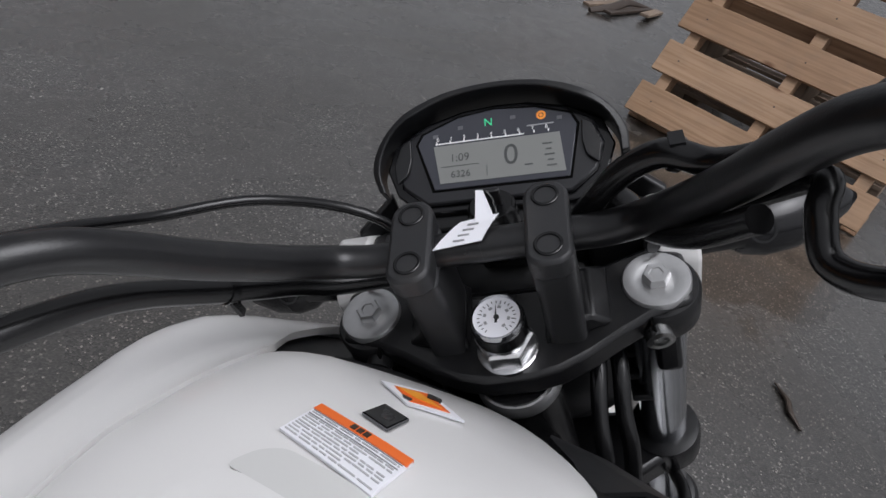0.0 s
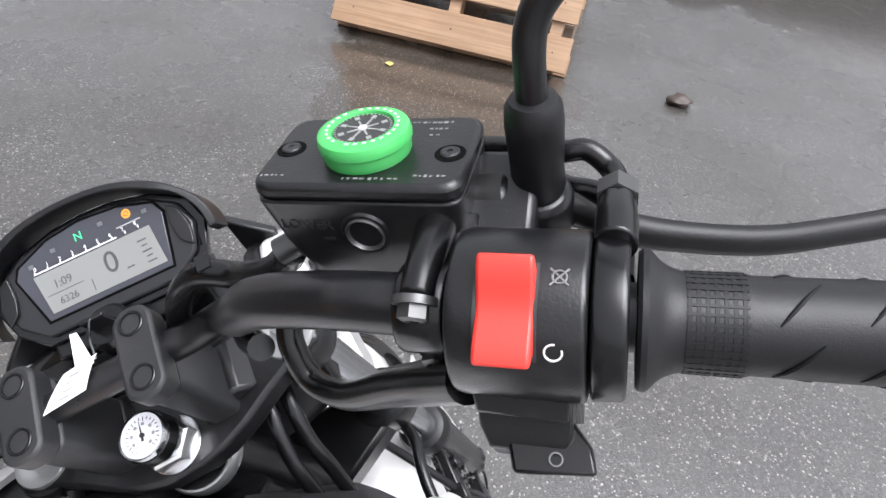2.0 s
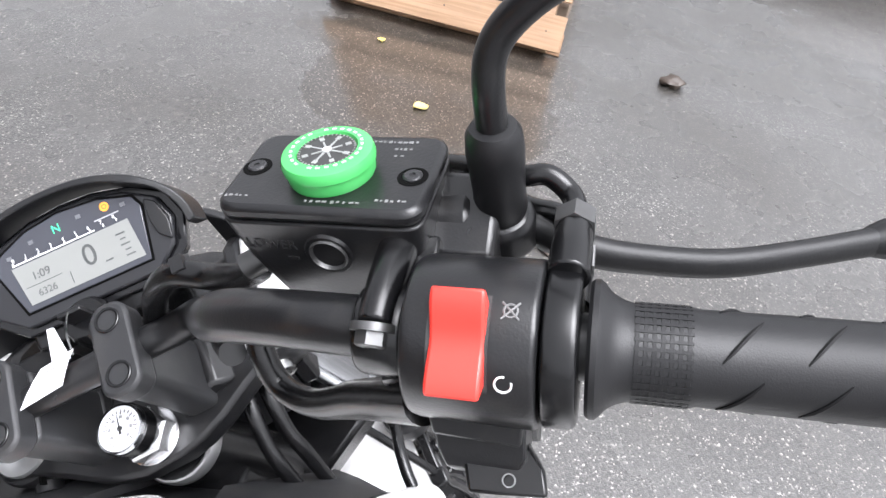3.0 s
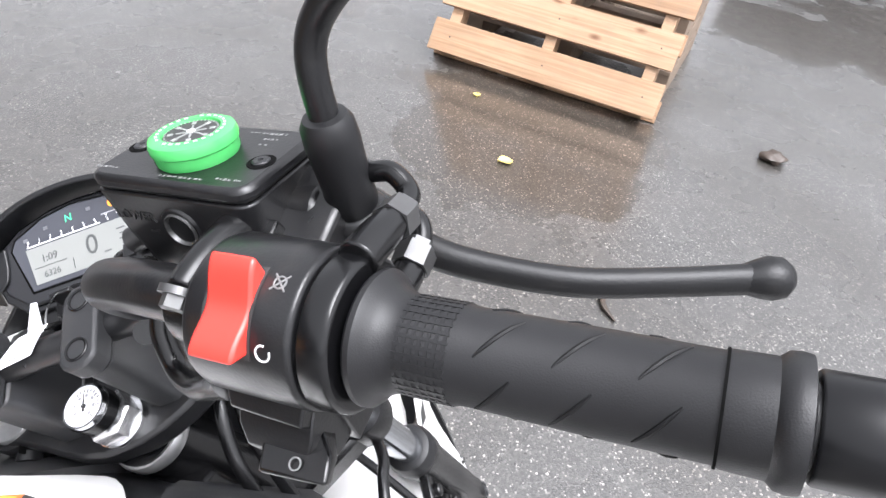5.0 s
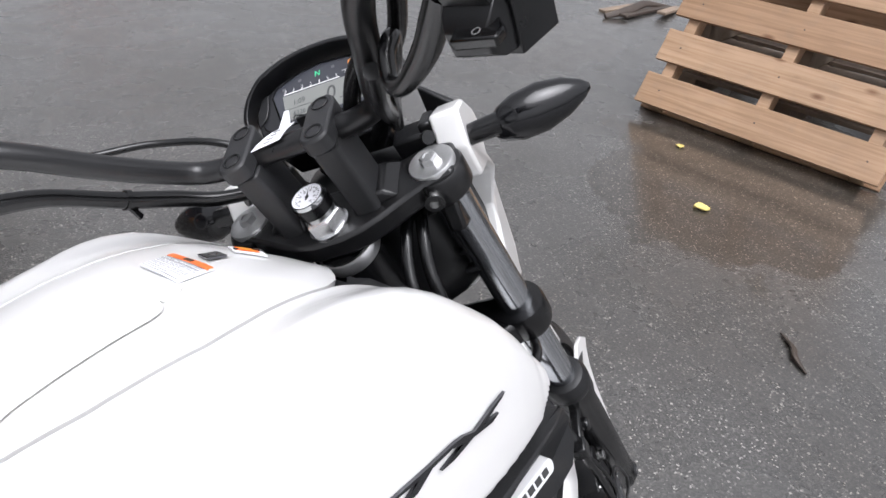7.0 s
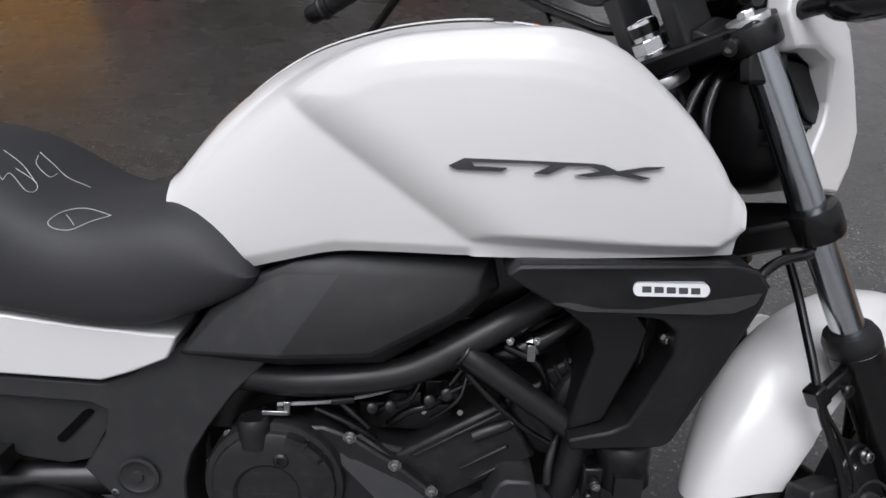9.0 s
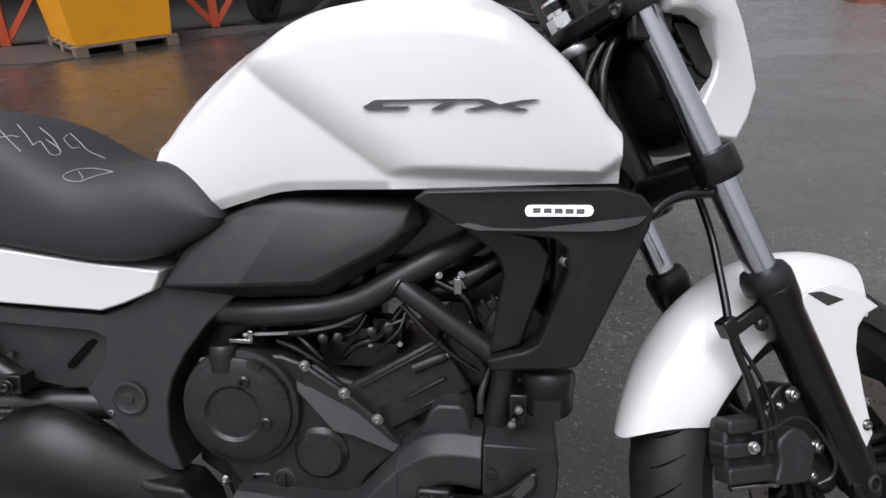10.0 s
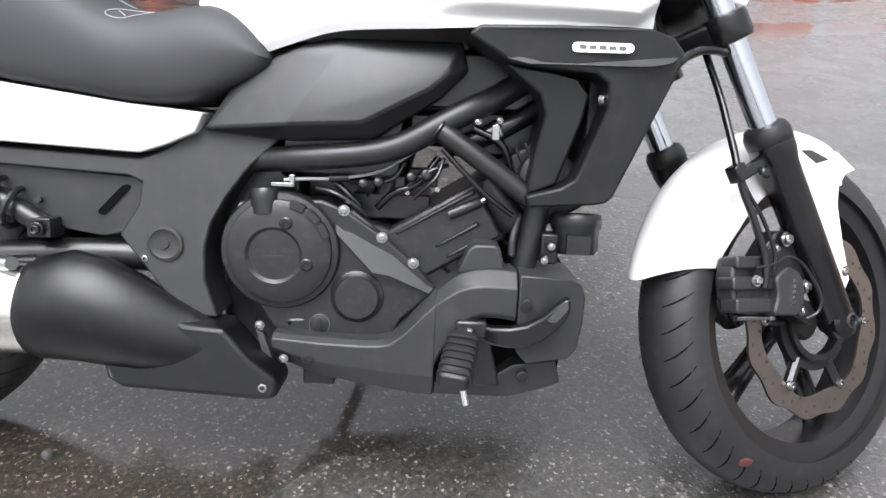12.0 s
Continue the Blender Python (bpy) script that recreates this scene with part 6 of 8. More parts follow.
clampb = gpart("lever_clamp", joined(lathe([(0.0112, 0.003), (0.0150, 0.0035), (0.0160, 0.006), (0.0160, 0.019), (0.0150, 0.0215), (0.0112, 0.022)], (0, 0, 0), (1, 0, 0), 36),
                                     tube([(0.0120, -0.039, -0.0010), (0.0122, -0.026, 0.0062), (0.0124, -0.010, 0.0132), (0.0126, 0.0030, 0.0158)], [0.0080, 0.0070, 0.0062, 0.0060], 20), block(0.012, 0.026, -0.036, -0.004, -0.010, 0.0020), tube([(0.0125, -0.014, -0.022), (0.0125, 0.000, -0.022), (0.0125, 0.0085, -0.0205)], [0.0095, 0.0090, 0.0082], 20)), BLACK, label="black master cylinder clamp", bevel=0.0012)
for h, d in ((0.0158, -1), (-0.0208, 1)):
    gpart("clamp_bolt", bolt_bm((0.0122, 0.0024 if d < 0 else 0.0082, h), (0, 1, 0.16 * d), 0.0056, 0.008), NUTGREY, clampb, "hexagon bolt")
gpart("cylinder_barrel", joined(tube([(-0.045, -0.045, -0.018), (0.035, -0.050, -0.016)], 0.0135, 20), block(0.010, 0.045, -0.066, -0.030, -0.026, -0.004)), BLACK_METAL, mc, "", 0.003)
gpart("hose_union", joined(lathe([(0.0078, 0), (0.0078, 0.008), (0.0, 0.008)], (-0.0440, -0.0340, -0.0150), (-0.85, 0.45, -0.15), 6), lathe([(0.0058, 0.006), (0.0058, 0.018), (0, 0.018)], (-0.0440, -0.0340, -0.0150), (-0.85, 0.45, -0.15), 14)), NUTGREY, mc, "grey hose union")
gpart("brake_lever", tube([(0.022, -0.060, -0.018), (0.045, -0.056, -0.022), (0.075, -0.047, -0.030), (0.100, -0.047, -0.038), (0.130, -0.051, -0.047), (0.160, -0.061, -0.057), (0.184, -0.070, -0.065), (0.194, -0.0735, -0.068)], [0.0070, 0.0062, 0.0056, 0.0052, 0.0051, 0.0050, 0.0052, 0.0052], 16, 6, 1.2), LEVER, label="black brake lever")
gpart("lever_ball", lathe([(0.0050, -0.013), (0.0060, -0.0095), (0.0076, -0.005), (0.0088, 0.000), (0.0080, 0.0050), (0.0049, 0.0083), (0.0, 0.0092)], (0.1965, -0.0748, -0.0690), (0.9, -0.3, -0.2), 20), LEVER)
boot = gpart("mirror_boot", lathe([(0.0080, -0.001), (0.0096, 0.000), (0.0104, 0.004), (0.0099, 0.012), (0.0102, 0.022), (0.0106, 0.032), (0.0100, 0.039), (0.0082, 0.042), (0.0055, 0.0425)], (0.0440, -0.0545, -0.0145), (0.02, -0.30, 0.95), 36), RUBBER, label="black rubber mirror boot")
gpart("mirror_base", joined(lathe([(0.013, -0.014), (0.015, -0.010), (0.013, 0.0), (0.010, 0.003)], (0.0440, -0.0535, -0.0165), (0, -0.2, 1), 28), tube([(0.0440, -0.0535, -0.0225), (0.010, -0.055, -0.018)], 0.010, 14)), BLACK_METAL, mc, "", 0.001)
gpart("mirror_stem", tube([(0.0446, -0.0655, 0.021), (0.0445, -0.0725, 0.037), (0.0458, -0.0785, 0.0475), (0.0510, -0.0832, 0.0560), (0.0620, -0.0868, 0.0655), (0.079, -0.0905, 0.0760), (0.12, -0.103, 0.102)], 0.0056, 16, 6), BLACK_METAL, label="black mirror stem")
# throttle cables with their adjuster nuts
gpart("cable_sleeve", tube([(0.0735, -0.040, 0.004), (0.0730, -0.051, -0.002), (0.0700, -0.0585, -0.0045), (0.0620, -0.0640, -0.0020), (0.0530, -0.0640, -0.0030), (0.040, -0.070, -0.010), (0.010, -0.082, -0.028), (-0.03, -0.085, -0.05)], 0.0042, 12), BLACK, label="black throttle cable")
gpart("cable_sleeve", tube([(0.0735, -0.036, -0.021), (0.0735, -0.047, -0.0215), (0.0700, -0.0545, -0.0210), (0.0630, -0.0580, -0.0210), (0.0550, -0.0600, -0.0220), (0.040, -0.068, -0.028), (0.010, -0.082, -0.040), (-0.03, -0.085, -0.06)], 0.0042, 12), BLACK)
for e, h, v in ((-0.039, 0.0045, (0, -0.86, -0.5)), (-0.034, -0.020, (0, -0.98, -0.15))):
    gpart("adjuster_nut", lathe([(0.0078, 0.0), (0.0078, 0.009), (0.0058, 0.0095), (0.0058, 0.012), (0, 0.012)], (0.0735, e, h), v, 6), NUTGREY, label="grey hexagon adjuster nut")

# left-hand switch housing and clutch lever
lhouse = gpart("switch_housing", joined(lathe([(0.0235, 0.030), (0.0265, 0.032), (0.0272, 0.036), (0.0272, 0.072), (0.0262, 0.076), (0.020, 0.0775)], (0, 0, 0), (1, 0, 0), 40), moved(block(0.032, 0.070, -0.022, 0.020, -0.045, -0.012), Matrix.Rotation(radians(12), 4, "X"))), BLACK_METAL, label="black left switch housing", bevel=0.0025, mirror=True)
gpart("dip_switch", arc_shell(0.040, 0.060, 55, 85, 0.024, 0.033, 6), PLASTIC, lhouse, "grey switch", mirror=True)
gpart("horn_button", arc_shell(0.042, 0.058, 92, 120, 0.024, 0.032, 6), CASTGREY, lhouse, mirror=True)
gpart("indicator_switch", arc_shell(0.042, 0.056, 20, 46, 0.024, 0.031, 6), GLOSS, lhouse, mirror=True)
gpart("lever_clamp", joined(lathe([(0.0112, 0.003), (0.0175, 0.004), (0.0175, 0.022), (0.0112, 0.023)], (0, 0, 0), (1, 0, 0), 32), block(0.002, 0.024, -0.045, -0.008, -0.016, 0.010)), BLACK_METAL, bevel=0.002, mirror=True)
gpart("clutch_lever", tube([(0.018, -0.045, -0.006), (0.045, -0.052, -0.012), (0.075, -0.050, -0.022), (0.110, -0.052, -0.036), (0.150, -0.058, -0.050), (0.190, -0.068, -0.062), (0.205, -0.072, -0.066)], [0.009, 0.008, 0.0072, 0.0065, 0.0062, 0.0068, 0.0085], 14, 6, 1.2), BLACK_METAL, label="black clutch lever", mirror=True)
gpart("mirror_boot", lathe([(0.0085, -0.004), (0.0118, 0.002), (0.0112, 0.012), (0.0118, 0.034), (0.0092, 0.045), (0.0075, 0.0455)], (0.024, -0.040, 0.004), (0.03, -0.28, 0.95), 32), RUBBER, mirror=True)
gpart("mirror_stem", tube([(0.025, -0.052, 0.040), (0.027, -0.064, 0.085), (0.035, -0.075, 0.110), (0.07, -0.09, 0.135), (0.14, -0.12, 0.165)], 0.0072, 14, 6), BLACK_METAL, label="black mirror stem", mirror=True)
# clutch cable and the loom under the left bar
spart("clutch_cable", tube([(-0.045, 0.225, 0.180), (0.000, 0.218, 0.140), (0.040, 0.205, 0.100), (0.076, 0.150, 0.065), (0.072, 0.075, 0.030), (0.070, 0.050, -0.06)], 0.0038, 10), BLACK, label="black clutch cable")
spart("wiring_loom", tube([(-0.130, 0.250, 0.180), (-0.085, 0.215, 0.155), (-0.041, 0.188, 0.120), (0.000, 0.165, 0.065), (0.030, 0.140, 0.025), (0.044, 0.115, 0.0), (0.06, 0.07, -0.02)], [0.008, 0.009, 0.008, 0.009, 0.008, 0.007], 12), BLACK, label="taped wiring loom")
spart("loom_tie", joined(lathe([(0.010, -0.003), (0.010, 0.003)], (0.004, 0.163, 0.060), (-0.5, 0.3, 0.7), 12), block(-0.004, 0.002, 0.160, 0.163, 0.040, 0.054)), BLACK)
spart("wiring_loom", tube([(-0.045, -0.140, 0.118), (-0.010, -0.118, 0.070), (0.035, -0.100, 0.030), (0.075, -0.085, 0.012), (0.090, -0.050, -0.03)], [0.007, 0.008, 0.009, 0.010, 0.009], 12), BLACK)
spart("switch_cable", tube([(-0.132, -0.230, 0.192), (-0.120, -0.216, 0.172), (-0.107, -0.199, 0.150), (-0.092, -0.174, 0.127), (-0.074, -0.159, 0.120), (-0.057, -0.159, 0.131), (-0.041, -0.164, 0.134), (-0.014, -0.144, 0.098), (0.02, -0.120, 0.060), (0.06, -0.09, 0.0)], [0.0085, 0.0090, 0.0086, 0.0068, 0.0064, 0.0064, 0.0062, 0.0062, 0.0062, 0.0062], 14), BLACK, label="black switch cable in a wide sleeve")
for k in (0, 1):
    part("steering_hose", tube([(0.47, -0.02 - 0.01 * k, 0.915), (0.425 + 0.01 * k, -0.045 - 0.012 * k, 0.900), (0.402 + 0.016 * k, -0.060 - 0.012 * k, 0.865), (0.395 + 0.02 * k, -0.072 - 0.012 * k, 0.83), (0.40 + 0.02 * k, -0.082 - 0.01 * k, 0.75), (0.405 + 0.02 * k, -0.08, 0.68), (0.39 + 0.02 * k, -0.07, 0.60)], 0.0065, 12), BLACK, bike, "black hose beside the steering head")

spart("conduit", tube([(0.045, -0.060, 0.030), (0.040, -0.085, 0.069), (0.030, -0.1110, 0.0930), (0.014, -0.134, 0.096), (-0.008, -0.157, 0.120), (-0.031, -0.178, 0.157), (-0.044, -0.187, 0.181)], [0.0080, 0.0082, 0.0084, 0.0080, 0.0074, 0.0072, 0.0070], 14), BLACK, label="black corrugated conduit")
spart("conduit_tie", joined(lathe([(0.0100, -0.0022), (0.0100, 0.0022)], (0.030, -0.1180, 0.0905), (0, -0.9, -0.45), 16), block(0.024, 0.034, -0.122, -0.114, 0.098, 0.104)), BLACK_METAL)
# key tag on the ignition
ign = spart("ignition_lock", lathe([(0.018, -0.03), (0.018, 0.012), (0.015, 0.016), (0.0, 0.016)], (0.085, 0.0, 0.0), (0, 0, 1), 28), BLACK, label="black ignition lock")
spart("ignition_key", block(0.083, 0.087, -0.009, 0.009, 0.014, 0.031), BLACK_METAL, ign, "key in the lock", 0.001)

# ---- instrument: a hooded panel ----
INS = Matrix.Translation((0.1405, -0.004, 0.0165)) @ Matrix.Rotation(radians(-22), 4, "Y") @ Matrix.Rotation(radians(-93), 4, "Z")
# in this frame x runs to the right, y up the screen, z out of the screen


def ipart(name, bm, mat, parent=None, label="", bevel=0.0, smooth=38):
    return spart(name, moved(bm, INS), mat, parent, label, bevel, smooth)


def hood_line(grow):
    """The hood's arch from its left foot over the head to its right foot, drawn in towards the middle by grow."""
    pts = smooth_path([(x * (1 - grow * 11), y - grow * (0.9 if y > 0.03 else 0.35), 0) for x, y in
                       ((-0.0915, -0.026), (-0.0960, -0.010), (-0.0915, 0.006), (-0.0800, 0.021), (-0.0620, 0.034), (-0.0380, 0.0435), (-0.0100, 0.0475), (0.0200, 0.0470), (0.0460, 0.0420), (0.0690, 0.0320), (0.0870, 0.0180), (0.0970, 0.0020), (0.0985, -0.014))], 3)
    return [(v.x, v.y) for v in pts]


def face_line(w, low, top):
    return [(-w * 0.66, low), (w * 0.70, low), (w * 0.93, low * 0.62), (w * 1.02, -0.004), (w * 0.93, top * 0.42), (w * 0.66, top * 0.78), (w * 0.30, top * 0.97), (0.0, top), (-w * 0.30, top * 0.95), (-w * 0.66, top * 0.74), (-w * 0.93, top * 0.38), (-w * 1.0, -0.006), (-w * 0.90, low * 0.62)]


body = ipart("instrument_body", loft([[(x, y, z) for x, y in face_line(w, lo, tp)] for w, lo, tp, z in ((0.052, -0.030, 0.026, -0.052), (0.080, -0.042, 0.037, -0.028), (0.088, -0.046, 0.041, -0.004))]), GLOSS, label="black instrument housing with a hood", bevel=0.002)
hood_rows = []
outer, inner = hood_line(0.0), hood_line(0.0058)
for (xo, yo), (xi, yi) in zip(outer, inner):
    z = 0.004 + 0.015 * max(0.0, min(1.0, (yo + 0.02) / 0.05))
    hood_rows.append([(xo, yo, -0.020), (xo, yo, z), (xi, yi, z + 0.001), (xi, yi, -0.010)])
ipart("instrument_hood", loft(hood_rows), COVER, body, "black hood round the instrument", 0.0012)
ipart("instrument_face", prism(face_line(0.080, -0.0400, 0.0365), -0.004, 0.0015), BEZEL, body, "dark grey surround of the dial", 0.002)
screen = ipart("dial_panel", prism([(-0.047, -0.029), (0.055, -0.029), (0.0625, 0.012), (0.058, 0.0215), (0.032, 0.0300), (0.0, 0.0330), (-0.028, 0.0295), (-0.056, 0.0185), (-0.0605, 0.010)], 0.0016, 0.0030), DIAL, body, "dark dial panel", 0.0006)
ipart("panel_groove", prism([(-0.0490, -0.0305), (0.0565, -0.0305), (0.0645, 0.0125), (0.0595, 0.0230), (0.033, 0.0317), (0.0, 0.0347), (-0.029, 0.0312), (-0.058, 0.0197), (-0.0625, 0.0105)], 0.0016, 0.0019), GROOVE_SHADE, body, "dark joint round the dial")
for sgn in (-1, 1):
    ipart("instrument_button", prism(rounded([(sgn * 0.0660, 0.016), (sgn * 0.0650, -0.002), (sgn * 0.0675, -0.014), (sgn * 0.0765, -0.022), (sgn * 0.0790, -0.006), (sgn * 0.0740, 0.011)], 0.003), 0.0015, 0.0045), COVER, body, "dark button", 0.001)
lcd = ipart("lcd", prism([(-0.0425, -0.0245), (0.0525, -0.0245), (0.0495, 0.0070), (-0.0475, 0.0070)], 0.003, 0.0034), LCD, screen, "pale grey liquid crystal display")


def seg(name, x, y, w, h, mat, parent, z=0.0034):
    return ipart(name, block(x - w / 2, x + w / 2, y - h / 2, y + h / 2, z, z + 0.0003), mat, parent)


letters("0", 0.0235, F @ INS @ Matrix.Translation((0.0125, -0.0075, 0.0036)), LCDINK, lcd, "speed_digit", "digit 0", 0.0001)
letters("1:09", 0.0090, F @ INS @ Matrix.Translation((-0.0270, -0.0045, 0.0036)), LCDINK, lcd, "clock_digits", "", 0.0001)
letters("6326", 0.0078, F @ INS @ Matrix.Translation((-0.0265, -0.0180, 0.0036)), LCDINK, lcd, "odometer_digits", "", 0.0001)
for k in range(5):
    seg("fuel_bar", 0.0425 - 0.0006 * k, -0.0190 + k * 0.0044, 0.0075 - (k % 2) * 0.003, 0.0011, LCDINK, lcd)
seg("unit_bar", 0.0255, -0.0165, 0.006, 0.0012, LCDINK, lcd)
seg("rule", -0.0270, -0.0110, 0.030, 0.0005, LCDINK, lcd)
seg("rule", -0.0060, -0.0170, 0.0005, 0.009, LCDINK, lcd)
seg("tacho_line", -0.0115, 0.0088, 0.0690, 0.0010, WHITEINK, screen, 0.0031)
seg("tacho_line", 0.0355, 0.0150, 0.0200, 0.0009, GREYINK, screen, 0.0031)
for k in range(9):
    seg("tacho_tick", -0.0450 + k * 0.0108, 0.0098, 0.0010, 0.0022, WHITEINK, screen, 0.0031)
    letters(str(k), 0.0042, F @ INS @ Matrix.Translation((-0.0440 + k * 0.0105, 0.0125, 0.0033)), WHITEINK, screen, "tacho_digit", "", 0.0001)
letters("N", 0.0090, F @ INS @ Matrix.Translation((-0.0040, 0.0220, 0.0033)), LAMP_G, screen, "neutral_lamp", "glowing green letter N", 0.0001)
ipart("warning_lamp", ring([(0.0020, 0.0030), (0.0036, 0.0030), (0.0036, 0.0034), (0.0020, 0.0034)], (0.0365, 0.0225, 0), (0, 0, 1), 20), LAMP_O, screen, "glowing amber warning lamp")
ipart("lamp_core", lathe([(0.0014, 0.0030), (0.0014, 0.0034), (0, 0.0034)], (0.0365, 0.0225, 0), (0, 0, 1), 12), LAMP_O, screen)
for x, y in ((-0.046, 0.0155), (0.0150, 0.0238), (-0.026, 0.0205), (0.0500, 0.0185)):
    seg("telltale", x, y, 0.0040, 0.003, DIALMARK, screen, 0.0031)
ipart("instrument_bracket", joined(block(-0.060, 0.060, -0.058, -0.034, -0.05, -0.010), block(-0.02, 0.02, -0.080, -0.044, -0.05, -0.02)), BLACK, body, "", 0.003)

# ---- headlight with its white cowl, and indicators ----
UP = F.inverted() @ Matrix.Translation(STEM) @ TURN.to_4x4() @ Matrix.Translation(-STEM)


def upart(name, bm, mat, parent=None, label="", bevel=0.0, smooth=38, mirror=False):
    """A steered part given in the upright, straight-ahead frame."""
    if mirror:
        for v in bm.verts:
            v.co.y = -v.co.y
    return spart(name, moved(bm, UP), mat, parent, label, bevel, smooth)


def egg(x, cy, cz, ry, rz, n=24, sq=2.6):
    out = []
    for k in range(n):
        a = 2 * math.pi * k / n
        c, s = math.cos(a), math.sin(a)
        out.append((x, cy + ry * math.copysign(abs(c) ** (2 / sq), c), cz + rz * math.copysign(abs(s) ** (2 / sq), s)))
    return out


IND_SHIFT = Matrix.Translation((0.006, -0.004, -0.011))
LAMP_SHIFT = Matrix.Translation((-0.016, 0, 0.013))
lamp = spart("headlight", moved(loft([egg(0.465, 0, 0.875, 0.055, 0.055), egg(0.485, 0, 0.870, 0.085, 0.085), egg(0.520, 0, 0.860, 0.102, 0.105), egg(0.560, 0, 0.850, 0.105, 0.105), egg(0.585, 0, 0.842, 0.098, 0.095)]), LAMP_SHIFT @ UP), COVER, label="black headlight housing", smooth=50)
spart("headlight_lens", moved(loft([egg(0.585, 0, 0.842, 0.094, 0.092), egg(0.605, 0, 0.838, 0.080, 0.080), egg(0.617, 0, 0.835, 0.050, 0.052)]), LAMP_SHIFT @ UP), GLASS, lamp, "clear headlight lens", smooth=60)
for k in range(5):
    spart("lamp_fin", moved(block(0.478, 0.545, -0.1045, -0.080, 0.80 + k * 0.022, 0.806 + k * 0.022), LAMP_SHIFT @ UP), COVER, lamp, "", 0.002)
cowl_line = [(0.085, -0.020), (0.118, -0.034), (0.146, -0.066), (0.166, -0.110), (0.174, -0.150), (0.170, -0.190), (0.159, -0.236), (0.121, -0.264), (0.087, -0.283), (0.058, -0.265), (0.046, -0.226), (0.094, -0.194), (0.110, -0.178), (0.110, -0.127), (0.092, -0.104), (0.060, -0.090), (0.062, -0.050)]
for flip in (False, True):
    cowl = spart("headlight_cowl", pad(cowl_line, 0.110, 0.128, 0.141, 0.010, bow=lambda u, v: -0.22 * max(0, u - 0.130) - 0.022 * max(0, min(1, (-0.120 - v) / 0.060)) - 0.05 * max(0, -0.20 - v)), WHITE, label="white headlight cowl", bevel=0.004, mirror=flip)
    spart("cowl_screw", lathe([(0.007, 0.0), (0.007, 0.004), (0, 0.004)], (0.068, -0.106, -0.030), (-0.7, -0.6, 0.3), 16), BLACK_METAL, cowl, mirror=flip)
    stalk = spart("indicator_stalk", moved(tube([(0.442, -0.100, 0.952), (0.440, -0.138, 0.956), (0.443, -0.168, 0.957)], [0.013, 0.011, 0.012], 14), IND_SHIFT @ UP), BLACK, label="black indicator stalk", mirror=flip)
    ind = spart("indicator", moved(loft([[(0.447 + dx + 0.032 * t, -0.161 - 0.097 * t, 0.954 + dz + 0.004 * t) for dx, dz in [(w * 0.85 * math.cos(2 * math.pi * k / 18), w * math.sin(2 * math.pi * k / 18)) for k in range(18)]] for t, w in ((0, 0.012), (0.08, 0.018), (0.25, 0.024), (0.5, 0.025), (0.75, 0.019), (0.92, 0.010), (1.0, 0.003))]), IND_SHIFT @ UP), GLOSS, label="dark smoked indicator", smooth=60, mirror=flip)
    spart("indicator_ring", moved(ring([(0.0075, 0), (0.0095, 0), (0.0095, 0.002), (0.0075, 0.002)], (0.427, -0.180, 0.963), (-1, 0, 0.25), 20), IND_SHIFT @ UP), BLACK, ind, mirror=flip)
for flip in (False, True):
    spart("headlight_side_shell", pad(rounded([(0.078, -0.104), (0.112, -0.124), (0.126, -0.150), (0.126, -0.185), (0.104, -0.205), (0.082, -0.180)], 0.008), 0.082, 0.102, 0.108, 0.008), COVER, label="dark side shell of the headlight", bevel=0.003, mirror=flip)
    spart("headlight_top_panel", loft([[(0.150, -0.092, -0.024), (0.126, -0.126, -0.040), (0.112, -0.120, -0.070), (0.140, -0.090, -0.070)], [(0.158, -0.094, -0.026), (0.134, -0.128, -0.042), (0.120, -0.122, -0.072), (0.148, -0.092, -0.072)]]), COVER, label="dark panel above the headlight cowl", bevel=0.002, mirror=flip)
for flip in (False, True):
    spart("headlight_mount", joined(block(0.084, 0.112, -0.108, -0.062, -0.100, -0.036), loft([[(a, -0.1095, lo), (a, -0.1095, hi), (a, -0.094, hi), (a, -0.094, lo)] for a, lo, hi in ((0.086, -0.100, -0.026), (0.116, -0.120, -0.034), (0.145, -0.145, -0.062), (0.165, -0.160, -0.105))])), COVER, label="black headlight mount", bevel=0.004, mirror=flip)
upart("headlight_bracket", joined(block(0.43, 0.475, -0.10, 0.10, 0.885, 0.93), block(0.40, 0.46, -0.118, -0.10, 0.87, 0.94), block(0.40, 0.46, 0.10, 0.118, 0.87, 0.94)), BLACK, label="black headlight bracket", bevel=0.004)

# ---- front wheel ----
WC = F @ Vector((0.045, 0, -0.797))
WAX = (F.to_3x3() @ Vector((0, 1, 0)))
WHINT = (F.to_3x3() @ Vector((1, 0, 0)))
wm, ftyre = wheel_parts("front", WC, WAX, 0.295, 0.120, 0.224, WHINT, 5)
out = Vector((0.212, -0.973, -0.091)).normalized()
side = out.cross(Vector((0, 0, 1))).normalized()
rise = side.cross(out)
stain = [(0.013, 0.0), (0.010, 0.006), (0.003, 0.0085), (-0.005, 0.007), (-0.012, 0.004), (-0.010, -0.003), (-0.004, -0.0075), (0.004, -0.006), (0.010, -0.005)]
part("red_mark", loft([[tuple(Vector((0.650, -0.1380, 0.081)) + side * u * k + rise * v * k + out * h) for u, v in stain] for k, h in ((1.0, -0.004), (1.0, 0.0004), (0.9, 0.0009))]), REDSTAIN, ftyre, "red-brown stain on the sidewall")
nd = 144
prof_in, prof_out = 0.123, 0.158
bmd = bmesh.new()
vs = []
